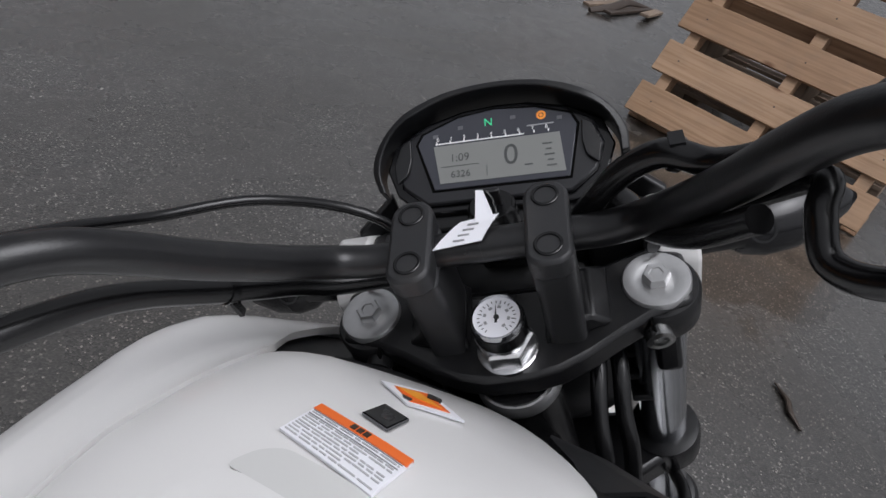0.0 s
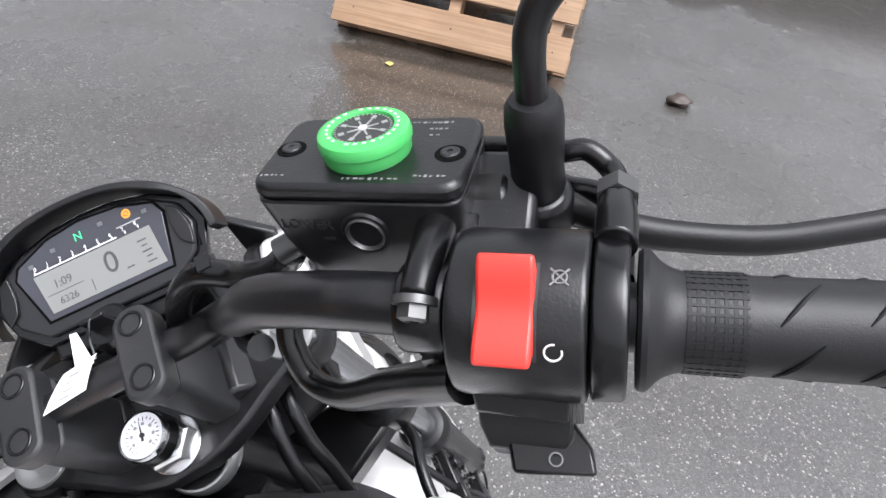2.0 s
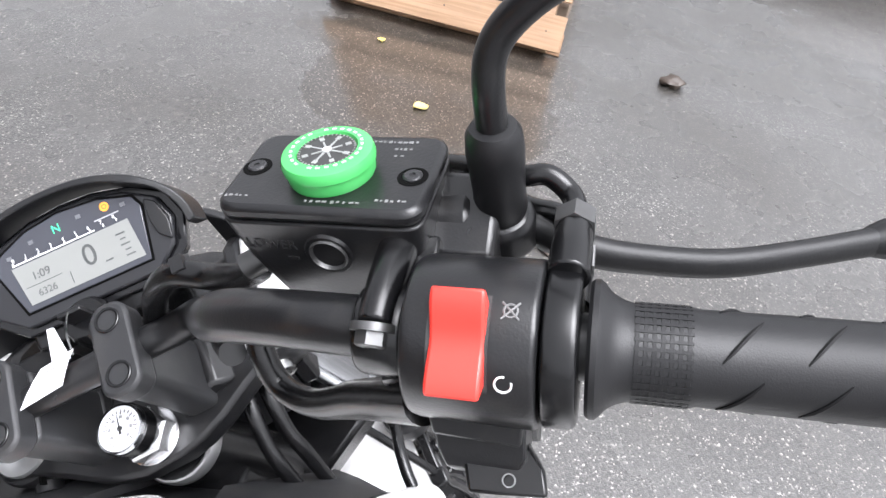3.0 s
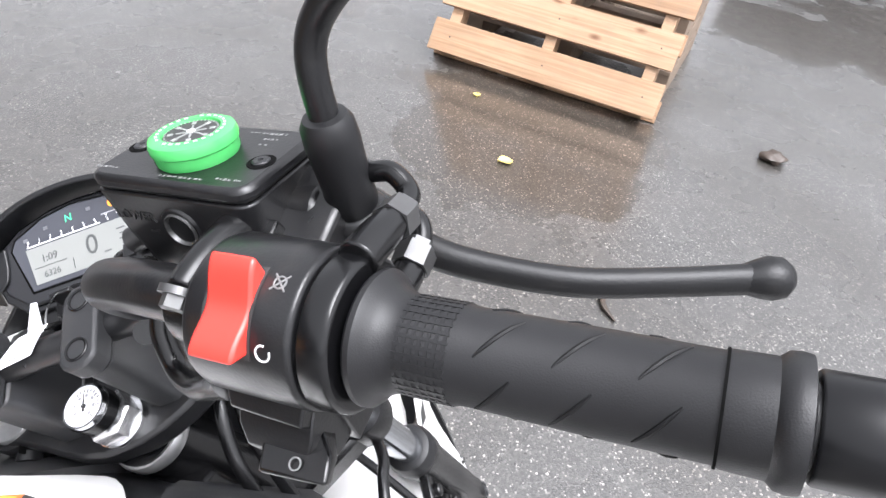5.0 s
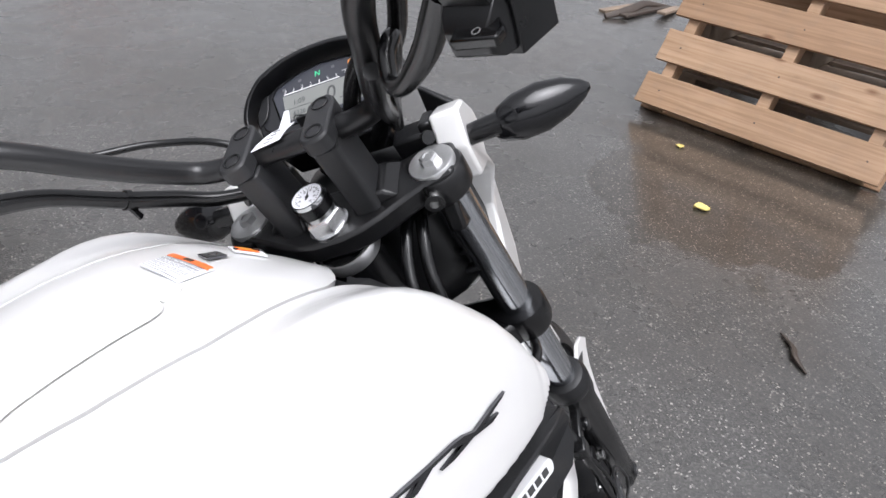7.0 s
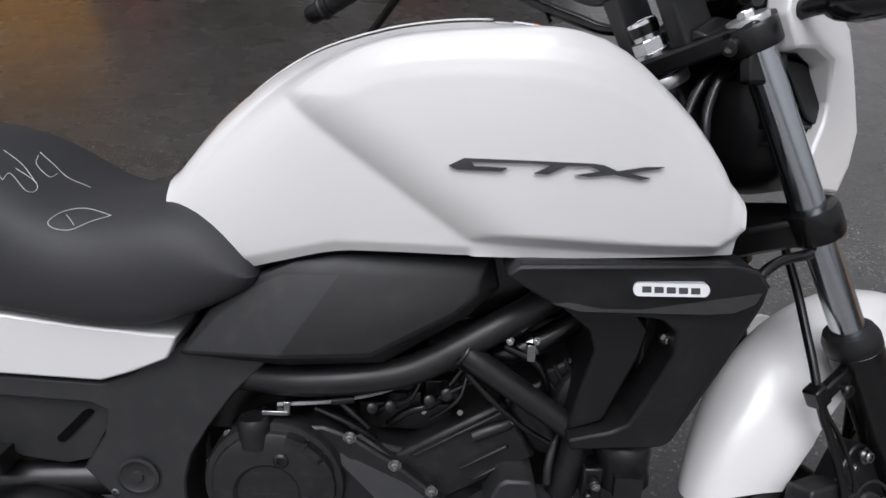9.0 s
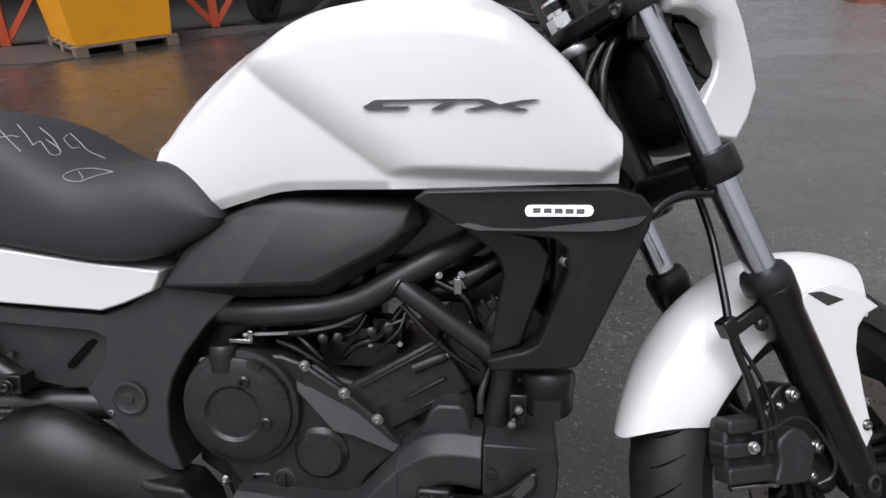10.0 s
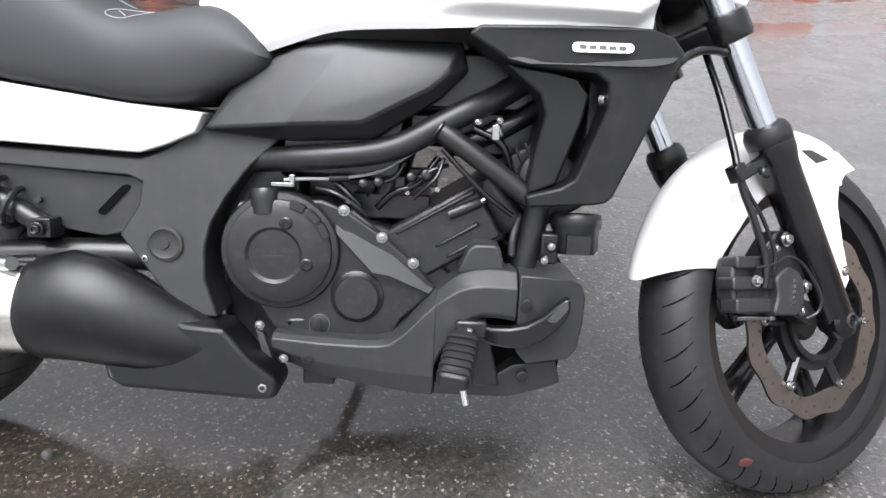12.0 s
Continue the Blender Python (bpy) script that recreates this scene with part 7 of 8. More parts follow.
for zz in (-0.0022, 0.0022):
    for rr in (prof_in, prof_out):
        vs.append([bmd.verts.new(((rr + (0.0035 * math.sin(2 * math.pi * k / nd * 12) if rr > 0.14 else 0.004 * math.sin(2 * math.pi * k / nd * 6))) * math.cos(2 * math.pi * k / nd), (rr + (0.0035 * math.sin(2 * math.pi * k / nd * 12) if rr > 0.14 else 0.004 * math.sin(2 * math.pi * k / nd * 6))) * math.sin(2 * math.pi * k / nd), zz)) for k in range(nd)])
for a, b in ((0, 1), (3, 2), (1, 3), (2, 0)):
    for k in range(nd):
        j = (k + 1) % nd
        bmd.faces.new((vs[a][k], vs[a][j], vs[b][j], vs[b][k]))
DM = wm @ Matrix.Translation((0, 0, -0.062))
disc = part("brake_disc", moved(bmd, DM), DISC, bike, "drilled wave brake disc of weathered steel")
for k in range(48):
    a = 2 * math.pi * k / 48
    rr = (0.130, 0.140, 0.149)[k % 3]
    part("disc_hole", lathe([(0.0030, -0.0028), (0.0030, 0.0028)], DM @ Vector((rr * math.cos(a), rr * math.sin(a), 0)), WAX, 10), INK, disc)
carrier = part("disc_carrier", ring([(0.060, -0.006), (0.082, -0.006), (0.082, 0.006), (0.060, 0.006)], DM @ Vector((0, 0, 0.004)), WAX, 48), BLACK_METAL, disc, "black disc carrier")
for k in range(6):
    a = 2 * math.pi * (k + 0.5) / 6
    part("carrier_arm", tube([tuple(DM @ Vector((0.072 * math.cos(a), 0.072 * math.sin(a), 0.004))), tuple(DM @ Vector((0.122 * math.cos(a), 0.122 * math.sin(a), 0.001)))], 0.009, 8), BLACK_METAL, disc)
for k in range(6):
    a = 2 * math.pi * (k + 0.5) / 6
    part("disc_bolt", bolt_bm(DM @ Vector((0.120 * math.cos(a), 0.120 * math.sin(a), -0.003)), -WAX, 0.0065, 0.007, 16), ZINC, disc)
part("sensor_ring", ring([(0.056, -0.002), (0.066, -0.002), (0.066, 0.002), (0.056, 0.002)], DM @ Vector((0, 0, -0.008)), WAX, 60), BLACK_METAL, bike, "toothed sensor ring")
for k in range(40):
    a = 2 * math.pi * k / 40
    part("sensor_tooth", lathe([(0.0016, 0), (0.0016, 0.0006)], DM @ Vector((0.061 * math.cos(a), 0.061 * math.sin(a), -0.0102)), -WAX, 6), INK, disc)
# caliper behind the right fork leg: a base, three ribs and a raised bridge with a printed mark
def cpart(name, bm, mat, parent=None, label="", bevel=0.0):
    return upart(name, bm, mat, parent, label, bevel)


cal = cpart("brake_caliper", pad([(0.534, 0.378), (0.527, 0.345), (0.531, 0.314), (0.548, 0.299), (0.640, 0.296), (0.656, 0.306), (0.660, 0.334), (0.652, 0.354), (0.612, 0.370), (0.588, 0.379)], 0.072, 0.094, 0.104, 0.014), CASTGREY, None, "dark grey two-piston brake caliper", 0.004)
for z0, z1, x0, x1 in ((0.361, 0.380, 0.531, 0.600), (0.330, 0.350, 0.523, 0.606), (0.296, 0.318, 0.529, 0.604)):
    cpart("caliper_rib", pad(rounded([(x0, z0), (x1, z0), (x1, z1), (x0, z1)], 0.006), 0.080, 0.100, 0.112, 0.009), CASTGREY, cal, "", 0.003)
cpart("caliper_bridge", pad(rounded([(0.594, 0.292), (0.648, 0.290), (0.660, 0.304), (0.664, 0.334), (0.654, 0.357), (0.628, 0.366), (0.600, 0.348), (0.606, 0.322)], 0.010), 0.080, 0.104, 0.121, 0.014), CASTGREY, cal, "", 0.004)
for k in range(5):
    cpart("text_bar", pad([(0.6310 + 0.0012 * k, 0.306 + k * 0.0085), (0.6370 + 0.0012 * k, 0.307 + k * 0.0085), (0.6380 + 0.0012 * k, 0.3125 + k * 0.0085), (0.6320 + 0.0012 * k, 0.312 + k * 0.0085)], 0.12, 0.1222, 0.1225, 0.0003), TUBE_GREY, cal)
for z in (0.324, 0.3555):
    cpart("caliper_pocket", pad(rounded([(0.536, z - 0.004), (0.590, z - 0.005), (0.590, z + 0.005), (0.536, z + 0.004)], 0.003), 0.08, 0.1044, 0.1048, 0.0004), BLACK_METAL, cal, "dark pocket")
cpart("pad_pin", lathe([(0.0045, 0), (0.0045, 0.070), (0.0060, 0.071), (0.0060, 0.078), (0, 0.079)], (0.540, -0.098, 0.289), (1, 0, -0.02), 14), ZINC, cal, "bright pad pin")
cpart("banjo_bolt", bolt_bm((0.566, -0.112, 0.343), (-0.2, -1, 0.1), 0.0062, 0.012, 6), ZINC, cal, "bright banjo bolt")
cpart("bleed_nipple", lathe([(0.005, 0), (0.005, 0.008), (0.003, 0.010), (0.003, 0.016), (0.0042, 0.018), (0, 0.020)], (0.598, -0.100, 0.376), (0.25, -0.35, 1), 12), ZINC, cal)
cpart("caliper_bracket", joined(pad(rounded([(0.585, 0.372), (0.622, 0.362), (0.662, 0.345), (0.700, 0.322), (0.706, 0.345), (0.672, 0.392), (0.650, 0.420), (0.628, 0.420), (0.608, 0.400)], 0.010), 0.070, 0.096, 0.102, 0.005), pad(rounded([(0.640, 0.300), (0.700, 0.270), (0.716, 0.290), (0.668, 0.330)], 0.008), 0.070, 0.096, 0.102, 0.005)), BLACK_METAL, cal, "black caliper bracket", 0.003)
for x, y, z, r in ((0.640, 0.106, 0.406, 0.0078), (0.677, 0.108, 0.3335, 0.0075), (0.664, 0.112, 0.2965, 0.0055), (0.622, 0.104, 0.392, 0.0042)):
    cpart("caliper_bolt", joined(lathe([(r * 1.45, 0), (r * 1.45, r * 0.4)], (x, -y, z), (0, -1, 0), 22), lathe([(r, r * 0.3), (r, r * 1.15), (r * 0.85, r * 1.3), (r * 0.6, r * 1.3), (r * 0.55, r * 0.7), (0, r * 0.7)], (x, -y, z), (0, -1, 0), 20)), ZINC, cal, "bright caliper bolt")
cpart("sensor_lead", tube([(0.560, -0.118, 0.362), (0.590, -0.124, 0.368), (0.620, -0.122, 0.378), (0.648, -0.122, 0.374), (0.672, -0.124, 0.352), (0.692, -0.126, 0.318), (0.690, -0.122, 0.295), (0.672, -0.115, 0.284)], 0.0024, 8), BLACK_METAL, cal, "thin black sensor lead")
spart("brake_hose", tube([(0.040, -0.058, -0.320), (0.020, -0.072, -0.385), (-0.006, -0.088, -0.430), (-0.030, -0.103, -0.465), (-0.048, -0.112, -0.495), (-0.054, -0.114, -0.525), (-0.058, -0.117, -0.560), (-0.066, -0.119, -0.615), (-0.078, -0.119, -0.645), (-0.088, -0.117, -0.661)], 0.0056, 12), BLACK, label="black front brake hose")
spart("hose_clamp", joined(block(-0.060, -0.038, -0.122, -0.100, -0.505, -0.479), block(-0.040, 0.016, -0.116, -0.102, -0.508, -0.490), lathe([(0.009, 0), (0.009, 0.010), (0, 0.011)], (-0.006, -0.114, -0.512), (0, -1, 0), 16)), BLACK, bevel=0.003)
spart("sensor_cable", tube([(-0.030, -0.100, -0.48), (-0.044, -0.112, -0.52), (-0.044, -0.120, -0.57), (-0.050, -0.124, -0.62), (-0.062, -0.122, -0.645)], 0.0030, 8), BLACK)
part("cowl_hose", tube([(0.445, -0.14, 0.655), (0.476, -0.135, 0.675), (0.494, -0.125, 0.689), (0.515, -0.115, 0.698), (0.540, -0.105, 0.701), (0.56, -0.09, 0.700)], 0.0065, 10), BLACK, bike, "black hose from the shroud to the yoke")

# ---- front mudguard: a band bent over the tyre, with legs down to the fork ----
def guard(a0, a1, r, half, drop, n, thick=0.004):
    """Angles in the wheel's plane, from straight ahead, upwards."""
    sections = []
    for k in range(n + 1):
        a = radians(a0 + (a1 - a0) * k / n)
        t = k / n
        w = half * (0.80 + 0.20 * min(1.0, 4 * t, 4 * (1 - t)))
        row = []
        for lay in (0, 1):
            arc = [(j / 8 - 1) for j in range(17)]
            if lay:
                arc = arc[::-1]
            for u in arc:
                rr = r - drop * abs(u) ** 2.6 - lay * thick
                b = a - A_UP * radians(9) * t ** 6 * u * u
                row.append(wm @ Vector((rr * math.cos(b), rr * math.sin(b), u * (w - lay * thick * 0.5))))
        sections.append(row)
    return loft(sections)


A_UP = 1 if (wm.to_3x3() @ Vector((0, 1, 0))).z > 0 else -1
guard_front = part("front_mudguard", guard(A_UP * 44, A_UP * 140, 0.330, 0.084, 0.087, 40), WHITE, bike, "white front mudguard", smooth=60)
wedge = [(-0.121, 0.252), (-0.090, 0.272), (-0.050, 0.281), (-0.005, 0.270), (0.036, 0.246), (0.010, 0.236), (-0.006, 0.218), (-0.011, 0.187), (-0.001, 0.129), (0.013, 0.069), (-0.003, 0.046), (-0.019, 0.065), (-0.057, 0.144), (-0.101, 0.232)]
for s in (-1, 1):
    m = Matrix.Translation(WC) @ Matrix((F.to_3x3() @ Vector((math.cos(radians(RAKE)), 0, -math.sin(radians(RAKE)))), F.to_3x3() @ Vector((math.sin(radians(RAKE)), 0, math.cos(radians(RAKE)))), F.to_3x3() @ Vector((0, -1, 0)))).transposed().to_4x4()
    leg = part("mudguard_leg", prism(wedge, s * 0.112, s * 0.118, m), WHITE, guard_front, "white mudguard stay", 0.002)
    part("stay_bolt", bolt_bm(m @ Vector((0.001, 0.082, s * 0.117)), (m.to_3x3() @ Vector((0, 0, s))), 0.006, 0.006, 16), ZINC, guard_front)
    part("mudguard_slot", prism([(-0.096, 0.268), (-0.072, 0.270), (-0.031, 0.258), (-0.061, 0.250)], s * 0.1175, s * 0.1188, m), INK, guard_front, "dark slot")


# ---- small things ----
compass = thing("compass", "round green plastic compass stuck on the brake reservoir", "compass", bike.matrix_world @ F @ G @ TIP @ pose(-0.0168, -0.0570, 0.0206, 0, 0, 0))
part("compass_case", lathe([(0.0164, 0.0), (0.0170, 0.0015), (0.0170, 0.0050), (0.0177, 0.0056), (0.0178, 0.0078), (0.0170, 0.0096), (0.0148, 0.0106), (0.0118, 0.0106), (0.0112, 0.0092), (0.0, 0.0092)], (0, 0, 0), (0, 0, 1), 48), GREEN, compass, "bright green rim")
part("compass_hub", lathe([(0.0016, 0.0096), (0.0016, 0.0102), (0, 0.0104)], (0, 0, 0), (0, 0, 1), 16), WHITEINK, compass)
card = part("compass_card", lathe([(0.0111, 0.0092), (0.0111, 0.0096), (0.0, 0.0096)], (0, 0, 0), (0, 0, 1), 40), INK, compass, "black compass card")
for k in range(8):
    a = radians(45 * k + 12)
    L = 0.0070 if k % 2 == 0 else 0.006
    part("compass_ray", moved(prism([(0.0, 0.0005), (L, 0.0003), (L, -0.0003), (0.0, -0.0005)], 0.0096, 0.0099), Matrix.Rotation(a, 4, "Z")), COMPASSINK, card)
    part("compass_mark", moved(block(0.0072, 0.0094, -0.0009, 0.0009, 0.0096, 0.0099), Matrix.Rotation(a, 4, "Z")), COMPASSINK, card)
for k in range(40):
    part("degree_mark", moved(block(0.0101, 0.0109, -0.0002, 0.0002, 0.0096, 0.0099), Matrix.Rotation(2 * math.pi * k / 40, 4, "Z")), COMPASSINK, card)
for k in range(26):
    if k % 9 != 8:
        part("rim_text_bar", moved(block(0.0128, 0.0138, -0.0008, 0.0008, 0.0100, 0.01080), Matrix.Rotation(2 * math.pi * k / 26, 4, "Z")), PALEGREEN, compass)

tag = thing("key_tag", "white paper key tag lying over the handlebar", "tag", bike.matrix_world @ F)
tag_bm = bmesh.new()
tag_rows = [(0.0185, 0.0530), (0.026, 0.0535), (0.034, 0.0530), (0.040, 0.0515)]
top_l = [tag_bm.verts.new((a, 0.044 - 0.80 * a, c)) for a, c in tag_rows]
top_r = [tag_bm.verts.new((a + 0.002, 0.007 - 0.50 * a, c + 0.001)) for a, c in tag_rows]
for i in range(3):
    tag_bm.faces.new((top_l[i], top_l[i + 1], top_r[i + 1], top_r[i]))
geo = bmesh.ops.extrude_face_region(tag_bm, geom=tag_bm.faces[:])
for v in [e for e in geo["geom"] if isinstance(e, bmesh.types.BMVert)]:
    v.co.z -= 0.0006
part("tag_card", tag_bm, PAPER, tag, "white paper")
part("tag_flap", prism([(0.034, 0.002), (0.064, 0.002), (0.063, -0.003), (0.036, -0.011)], 0.0530, 0.0536), PAPER, tag, "white paper strip")
for k in range(4):
    part("text_bar", moved(block(-0.0005, 0.0005, -0.0035, 0.0035, 0, 0.0006), Matrix.Translation((0.0225 + k * 0.004, 0.012 - 0.003 * k, 0.0540))), GREYINK, tag)
part("tag_wire", tube([(0.038, -0.012, 0.052), (0.055, -0.009, 0.050), (0.078, -0.002, 0.036), (0.086, 0.0, 0.029)], 0.0008, 6), ZINC, tag, "thin wire")

# stick, leaves and a stone on the asphalt
stick = tagged(part("stick", tube([(1.850, -0.095, 0.006), (1.80, -0.140, 0.009), (1.76, -0.155, 0.008), (1.715, -0.195, 0.005)], [0.004, 0.011, 0.012, 0.004], 10, 6, 0.7), BARK), "dark wet twig on the asphalt", "twig")


def fallen_leaf(x, y, turn, size, mat):
    bm = bmesh.new()
    rows = []
    for k in range(7):
        t = k / 6
        w = 0.42 * math.sin(math.pi * t) ** 0.8
        rows.append([bm.verts.new((size * (t - 0.5), size * w * u, size * (0.06 + 0.12 * abs(u) + 0.05 * math.sin(5 * t)))) for u in (-1, -0.5, 0, 0.5, 1)])
    for r0, r1 in zip(rows, rows[1:]):
        for j in range(4):
            bm.faces.new((r0[j], r0[j + 1], r1[j + 1], r1[j]))
    geo = bmesh.ops.extrude_face_region(bm, geom=bm.faces[:])
    for v in [e for e in geo["geom"] if isinstance(e, bmesh.types.BMVert)]:
        v.co.z -= size * 0.06
    ob = part("fallen_leaf", moved(bm, pose(x, y, 0.0, 0, 0, turn)), mat)
    return tagged(ob, "small yellow leaf lying on wet asphalt", "leaf", "fallen leaves")


fallen_leaf(2.44, 0.345, -60, 0.065, LEAF)
fallen_leaf(2.95, 0.62, 20, 0.045, LEAF)
bms = bmesh.new()
bmesh.ops.create_icosphere(bms, subdivisions=3, radius=0.05)
for v in bms.verts:
    v.co *= 1 + 0.5 * noise.noise(v.co * 28)
    v.co.z *= 0.55
tagged(part("clod", moved(bms, pose(3.10, -0.71, 0.018, 0, 0, 30)), BARK), "dark broken clod on the asphalt", "clod")
bms = bmesh.new()
bmesh.ops.create_icosphere(bms, subdivisions=2, radius=0.016)
for v in bms.verts:
    v.co *= 1 + 0.4 * noise.noise(v.co * 60)
tagged(part("pebble", moved(bms, pose(-0.50, -0.04, 0.004) @ Matrix.Scale(0.55, 4)), CONCRETE), "pale pebble on the asphalt", "pebble")


# ---- wooden pallet leaning back on its edge ----
def pallet(name, label, m, wide, tall, boards, mats, thick=0.13):
    """Face boards across, three bearers behind them and boards on the back; x across, y up the face, z towards the viewer."""
    p = thing(name, label, "pallet", m)
    random.seed(4)
    for k, (y0, y1) in enumerate(boards):
        w = wide / 2 + random.uniform(-0.006, 0.006)
        part("board", prism([(-w, y0), (w, y0 + random.uniform(-0.004, 0.004)), (w, y1), (-w, y1 + random.uniform(-0.004, 0.004))], -0.020, 0.0), mats[k % 3], p, "", 0.002)
        for x in (-wide * 0.42, 0, wide * 0.42):
            part("nail", lathe([(0.004, 0), (0.004, 0.001), (0, 0.001)], (x + 0.01, (y0 + y1) / 2, 0), (0, 0, 1), 8), BARK, p)
    for x in (-wide * 0.42, 0, wide * 0.42):
        part("bearer", block(x - 0.028, x + 0.028, 0.0, tall, -thick + 0.02, -0.021), mats[1], p, "", 0.002)
    for y0 in (0.0, tall * 0.3, tall * 0.62, tall - 0.10):
        part("back_board", block(-wide / 2, wide / 2, y0, y0 + 0.10, -thick, -thick + 0.019), mats[2], p, "", 0.002)
    return p


PA, PB = Vector((3.19, 0.968, 0.065)), Vector((3.05, -0.168, 0.065))
across = (PB - PA).normalized()
back = Vector((-across.y, across.x, 0))
back = back if back.x > 0 else -back
lean = radians(32)
up = Vector((0, 0, math.cos(lean))) + back * math.sin(lean)
facing = across.cross(up)
pm = Matrix((across, up, facing)).transposed().to_4x4()
pm.translation = (PA + PB) / 2
pallet("pallet", "pale new wooden pallet leaning back on its edge over wet asphalt", pm, 1.147, 1.05, [(0.0, 0.155), (0.222, 0.380), (0.450, 0.605), (0.672, 0.825), (0.895, 1.05)], WOODS)
prop_at = PA + across * 0.57 + back * 0.85
old = thing("pallet_stack", "dark weathered pallets that prop up the new one", "pallet", pose(prop_at.x, prop_at.y, 0, 0, 0, math.degrees(math.atan2(across.y, across.x))))
for k in range(3):
    z = k * 0.145
    for y in (-0.40, -0.2, 0, 0.2, 0.40):
        part("board", block(-0.55, 0.55, y - 0.05, y + 0.05, z + 0.122, z + 0.142), OLDWOOD, old, "", 0.002)
    for x in (-0.5, 0, 0.5):
        part("bearer", block(x - 0.05, x + 0.05, -0.44, 0.44, z, z + 0.121), OLDWOOD, old, "", 0.002)

# dark rubbish lying beyond the pallet
rub = thing("scrap_heap", "dark rotten wood scraps on the wet ground", "scrap", pose(5.20, 1.72, 0, 0, 0, -12))
for x, y, w, turn in ((0, 0, 0.34, 4), (-0.06, 0.13, 0.27, -9), (0.16, -0.10, 0.22, 15)):
    part("slat", moved(block(-w, w, -0.035, 0.035, 0.0, 0.022), pose(x, y, 0.002 + abs(turn) * 0.001, 0, turn * 0.3, turn)), OLDWOOD if x else BARK, rub, "", 0.004)
part("strip", tube([(-0.45, 0.05, 0.015), (-0.2, 0.02, 0.04), (0.05, 0.06, 0.05), (0.3, 0.02, 0.02)], [0.02, 0.035, 0.03, 0.012], 8, 6, 0.6), BARK, rub)

# ---- yellow box on its own pallet ----
YA, YB = Vector((-3.16, 4.33, 0)), Vector((-2.60, 4.94, 0))
ydir = (YB - YA).normalized()
ym = pose(YA.x, YA.y, 0, 0, 0, math.degrees(math.atan2(ydir.y, ydir.x)))
length = (YB - YA).length
yp = thing("box_pallet", "weathered wooden pallet under a yellow box", "pallet", ym)
for x in (0.05, length / 2, length - 0.05):
    for y in (0.05, 0.4, 0.75):
        part("block", block(x - 0.05, x + 0.05, y - 0.05, y + 0.05, 0, 0.052), OLDWOOD, yp, "", 0.003)
for y in (0.05, 0.22, 0.4, 0.58, 0.75):
    part("board", block(0.0, length, y - 0.05, y + 0.05, 0.070, 0.088), OLDWOOD, yp, "", 0.002)
for x in (0.05, length / 2, length - 0.05):
    part("stringer", block(x - 0.05, x + 0.05, 0.0, 0.8, 0.053, 0.069), OLDWOOD, yp, "", 0.002)
ybox = thing("yellow_box", "bright yellow painted steel box on a pallet", "box", ym @ Matrix.Translation((0, 0, 0.089)))
part("box_body", loft([[(0.02, 0.03, 0), (length - 0.04, 0.03, 0), (length - 0.04, 0.75, 0), (0.02, 0.75, 0)], [(-0.06, -0.03, 0.75), (length + 0.03, -0.03, 0.75), (length + 0.03, 0.80, 0.75), (-0.06, 0.80, 0.75)]]), YELLOW, ybox, "yellow painted steel", 0.006)
part("box_lid", block(-0.08, length + 0.05, -0.05, 0.82, 0.751, 0.79), YELLOW, ybox, "", 0.006)


def trestle(x, y, turn):
    t = thing("trestle", "red painted steel trestle on a base plate", "trestle", pose(x, y, 0, 0, 0, turn), "trestles")
    part("foot", block(-0.28, 0.28, -0.05, 0.05, 0, 0.012), OLDWOOD, t, "", 0.002)
    part("post", block(-0.04, 0.04, -0.04, 0.04, 0.012, 0.95), REDOX, t, "", 0.004)
    for s in (-1, 1):
        part("brace", tube([(s * 0.03, 0, 0.06), (s * 0.36, 0, 0.50)], 0.035, 4, 1), REDOX, t)
    part("beam", block(-0.45, 0.45, -0.05, 0.05, 0.50, 0.60), REDOX, t, "", 0.004)
    return t


trestle(-4.12, 4.84, 30)
trestle(-2.62, 5.75, 30)
trestle(-5.4, 5.9, 30)


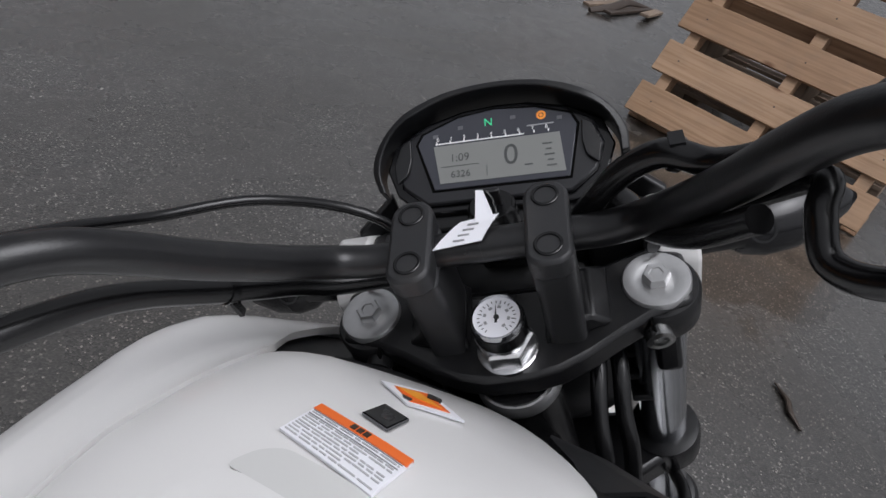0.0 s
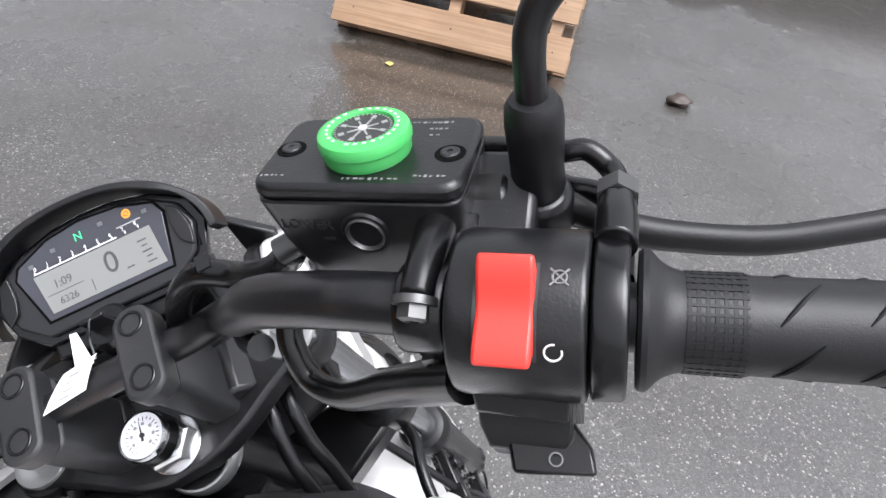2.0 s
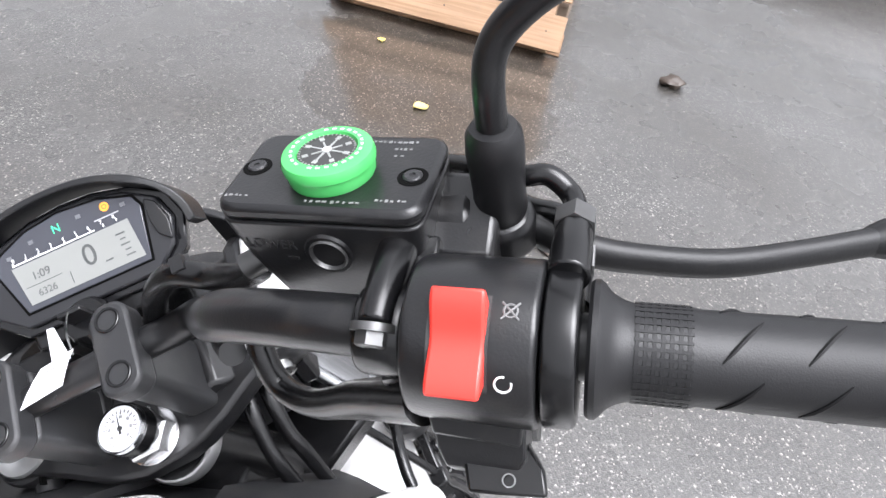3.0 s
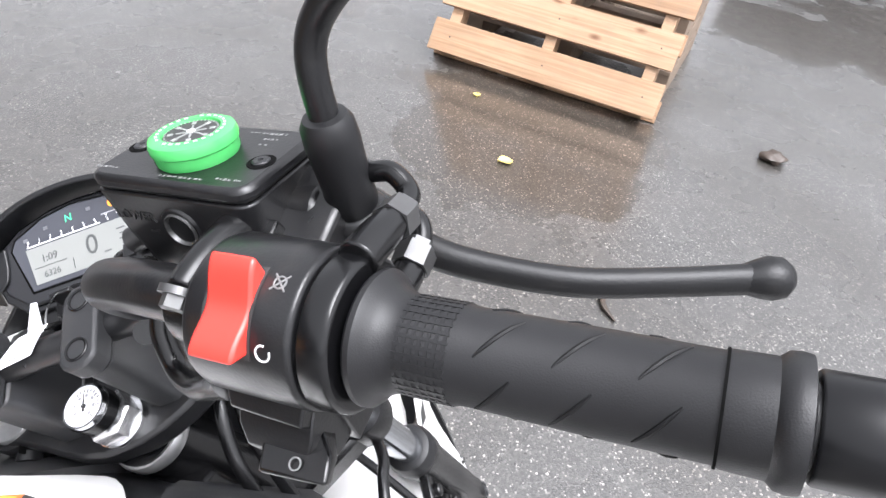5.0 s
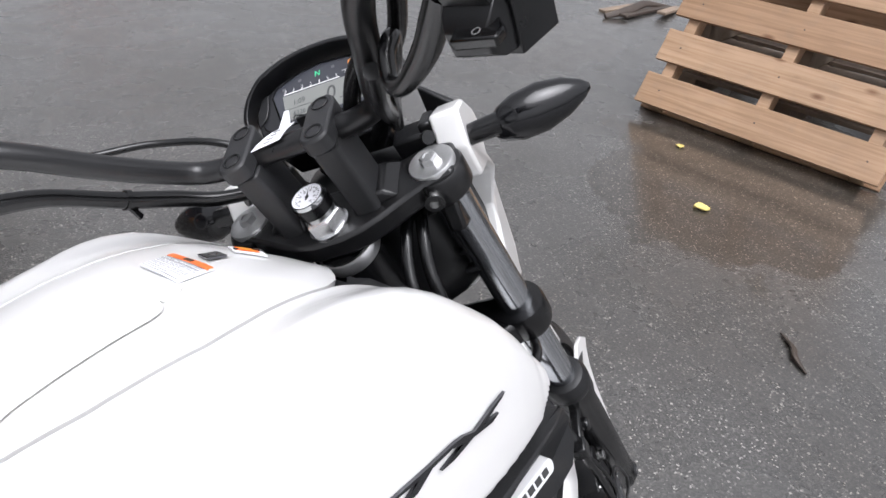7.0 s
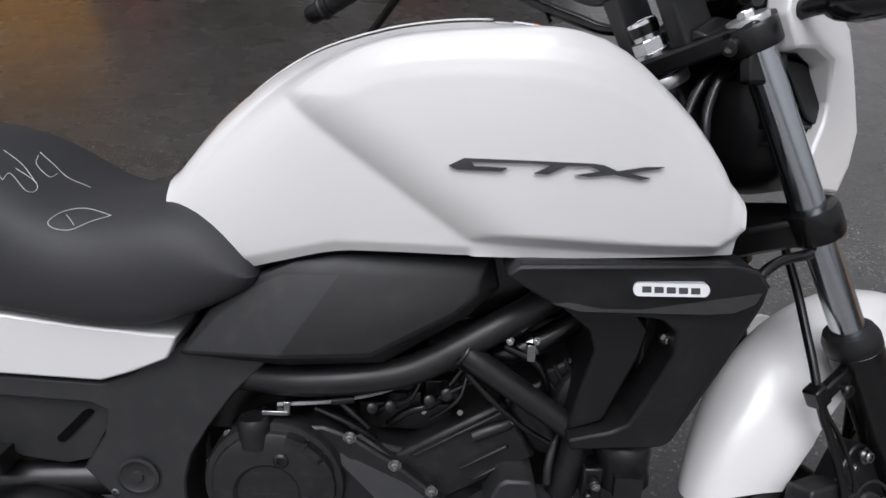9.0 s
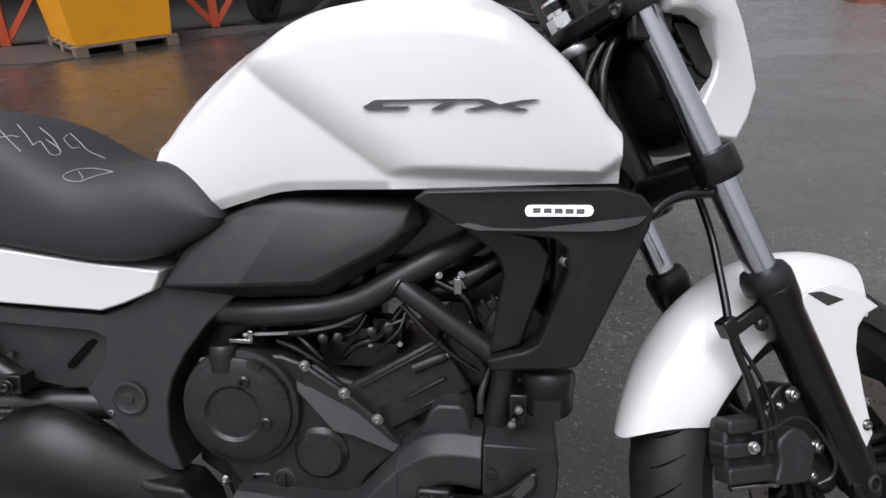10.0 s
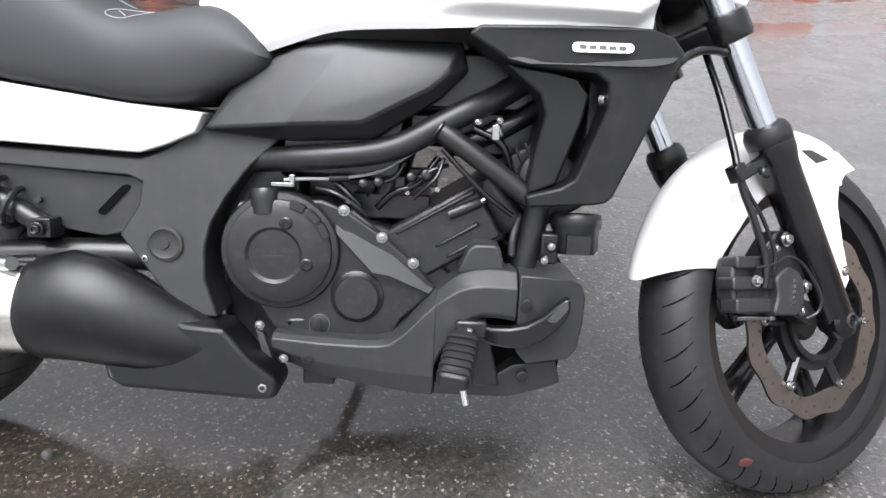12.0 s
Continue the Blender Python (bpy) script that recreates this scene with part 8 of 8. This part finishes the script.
# ---- parked scooters in the shed's shade ----
def scooter(x, y, turn, body_mat, label):
    s = thing("scooter", label, "scooter", pose(x, y, 0, 0, 0, turn), "parked scooters")
    for cx in (-0.6, 0.6):
        w = part("wheel", ring([(0.15, -0.04), (0.20, -0.05), (0.235, -0.03), (0.245, 0), (0.235, 0.03), (0.20, 0.05), (0.15, 0.04)], (cx, 0, 0.245), (0, 1, 0), 40), TYRE, s, "black tyre")
        part("rim", lathe([(0.155, -0.02), (0.12, -0.03), (0.03, -0.035), (0.03, 0.035), (0.12, 0.03), (0.155, 0.02)], (cx, 0, 0.245), (0, 1, 0), 24), CASTGREY, w)
    part("body", loft([egg(-0.85, 0, 0.55, 0.05, 0.06), egg(-0.7, 0, 0.55, 0.14, 0.13), egg(-0.35, 0, 0.50, 0.16, 0.20), egg(-0.05, 0, 0.35, 0.15, 0.12), egg(0.25, 0, 0.32, 0.15, 0.08)]), body_mat, s, "", smooth=60)
    part("leg_shield", loft([egg(0.30, 0, 0.45, 0.2, 0.22), egg(0.42, 0, 0.60, 0.21, 0.30), egg(0.52, 0, 0.68, 0.12, 0.25)]), body_mat, s, "", smooth=60)
    part("seat", loft([egg(-0.75, 0, 0.70, 0.10, 0.05), egg(-0.4, 0, 0.74, 0.14, 0.06), egg(-0.1, 0, 0.70, 0.10, 0.05)]), SEAT, s, smooth=60)
    part("mudguard", tube([(0.36, 0, 0.42), (0.55, 0, 0.52), (0.75, 0, 0.45), (0.83, 0, 0.33)], 0.09, 12, 4, 0.3), body_mat, s)
    part("fork", tube([(0.60, 0.07, 0.245), (0.45, 0.06, 0.75), (0.42, 0, 0.98)], 0.025, 10), CASTGREY, s)
    part("handlebar", tube([(0.40, -0.33, 1.02), (0.42, 0, 1.0), (0.40, 0.33, 1.02)], 0.02, 10), BLACK, s)
    part("engine", joined(block(-0.65, -0.15, 0.05, 0.15, 0.16, 0.36), tube([(-0.95, -0.13, 0.34), (-0.4, -0.13, 0.26)], 0.055, 12)), CASTGREY, s, "", 0.02)
    return s


scooter(-2.0, 6.6, 70, BLACK, "dark parked scooter with a silver silencer")
scooter(-1.0, 7.1, 75, PALEWALL, "pale grey scooter parked in the shed")
scooter(-0.1, 7.4, 80, REDOX, "dark red scooter parked in the shed")

# ---- concrete apron, shed and the yard's far side ----
apron = part("apron", prism([(-9.0, 5.0), (-4.2, 4.0), (-3.35, 4.15), (-2.5, 5.2), (-1.6, 6.0), (3, 8.6), (3, 16), (-9, 16)], 0.0, 0.012), CONCRETE)
tagged(apron, "pale wet concrete apron before the shed", "apron", kind="structure")
shed = part("shed_wall", joined(block(-11.0, 2.2, 10.2, 10.4, 0, 4.0), block(-11.0, -10.8, 5.5, 10.2, 0, 4.0)), DARKWALL)
tagged(shed, "dark open shed behind the yard", "wall", kind="structure")
roof = part("shed_roof", block(-11.2, 2.4, 5.6, 10.5, 3.4, 3.6), DARKWALL)
tagged(roof, "dark shed roof", "roof", kind="structure")

# out of view: added so that the eastern puddles mirror something dark
east = part("reflection_wall", block(12.0, 12.25, -10.0, -1.0, 0, 2.4), DARKWALL)
tagged(east, "unseen dark wall, added to darken the reflections in the puddles", "wall", kind="structure")

van = thing("white_container", "white steel container at the far side of the yard", "container", pose(5.0, 17.5, 0, 0, 0, 8))
part("container_body", block(-1.3, 1.9, 0, 2.2, 0.14, 2.4), PALEWALL, van, "", 0.02)
part("container_skid", joined(block(-1.3, 1.9, 0.02, 0.2, 0.0, 0.139), block(-1.3, 1.9, 2.0, 2.2, 0.0, 0.139)), DARKWALL, van)
for k in range(16):
    part("corrugation", block(-1.2 + k * 0.2, -1.1 + k * 0.2, -0.03, 0.0, 0.25, 2.3), PALEWALL, van, "", 0.01)


def timber(x, y, turn, n):
    t = thing("timber_stack", "stack of orange-brown boards", "timber", pose(x, y, 0, 0, 0, turn), "timber stacks")
    random.seed(n)
    for k in range(n):
        part("board", block(-0.7 + random.uniform(-0.1, 0.1), 0.7, -0.35, 0.35, k * 0.09, k * 0.09 + 0.08), REDOX if k % 3 else WOODS[0], t, "", 0.004)


timber(8.4, 16.8, 10, 22)
timber(10.6, 17.2, 10, 16)
plank = tagged(part("plank", moved(block(-0.8, 0.8, -0.05, 0.05, 0, 0.03), pose(5.3, 10.4, 0, 0, 0, 12)), OLDWOOD, bevel=0.003), "dark plank lying on the yard", "plank")
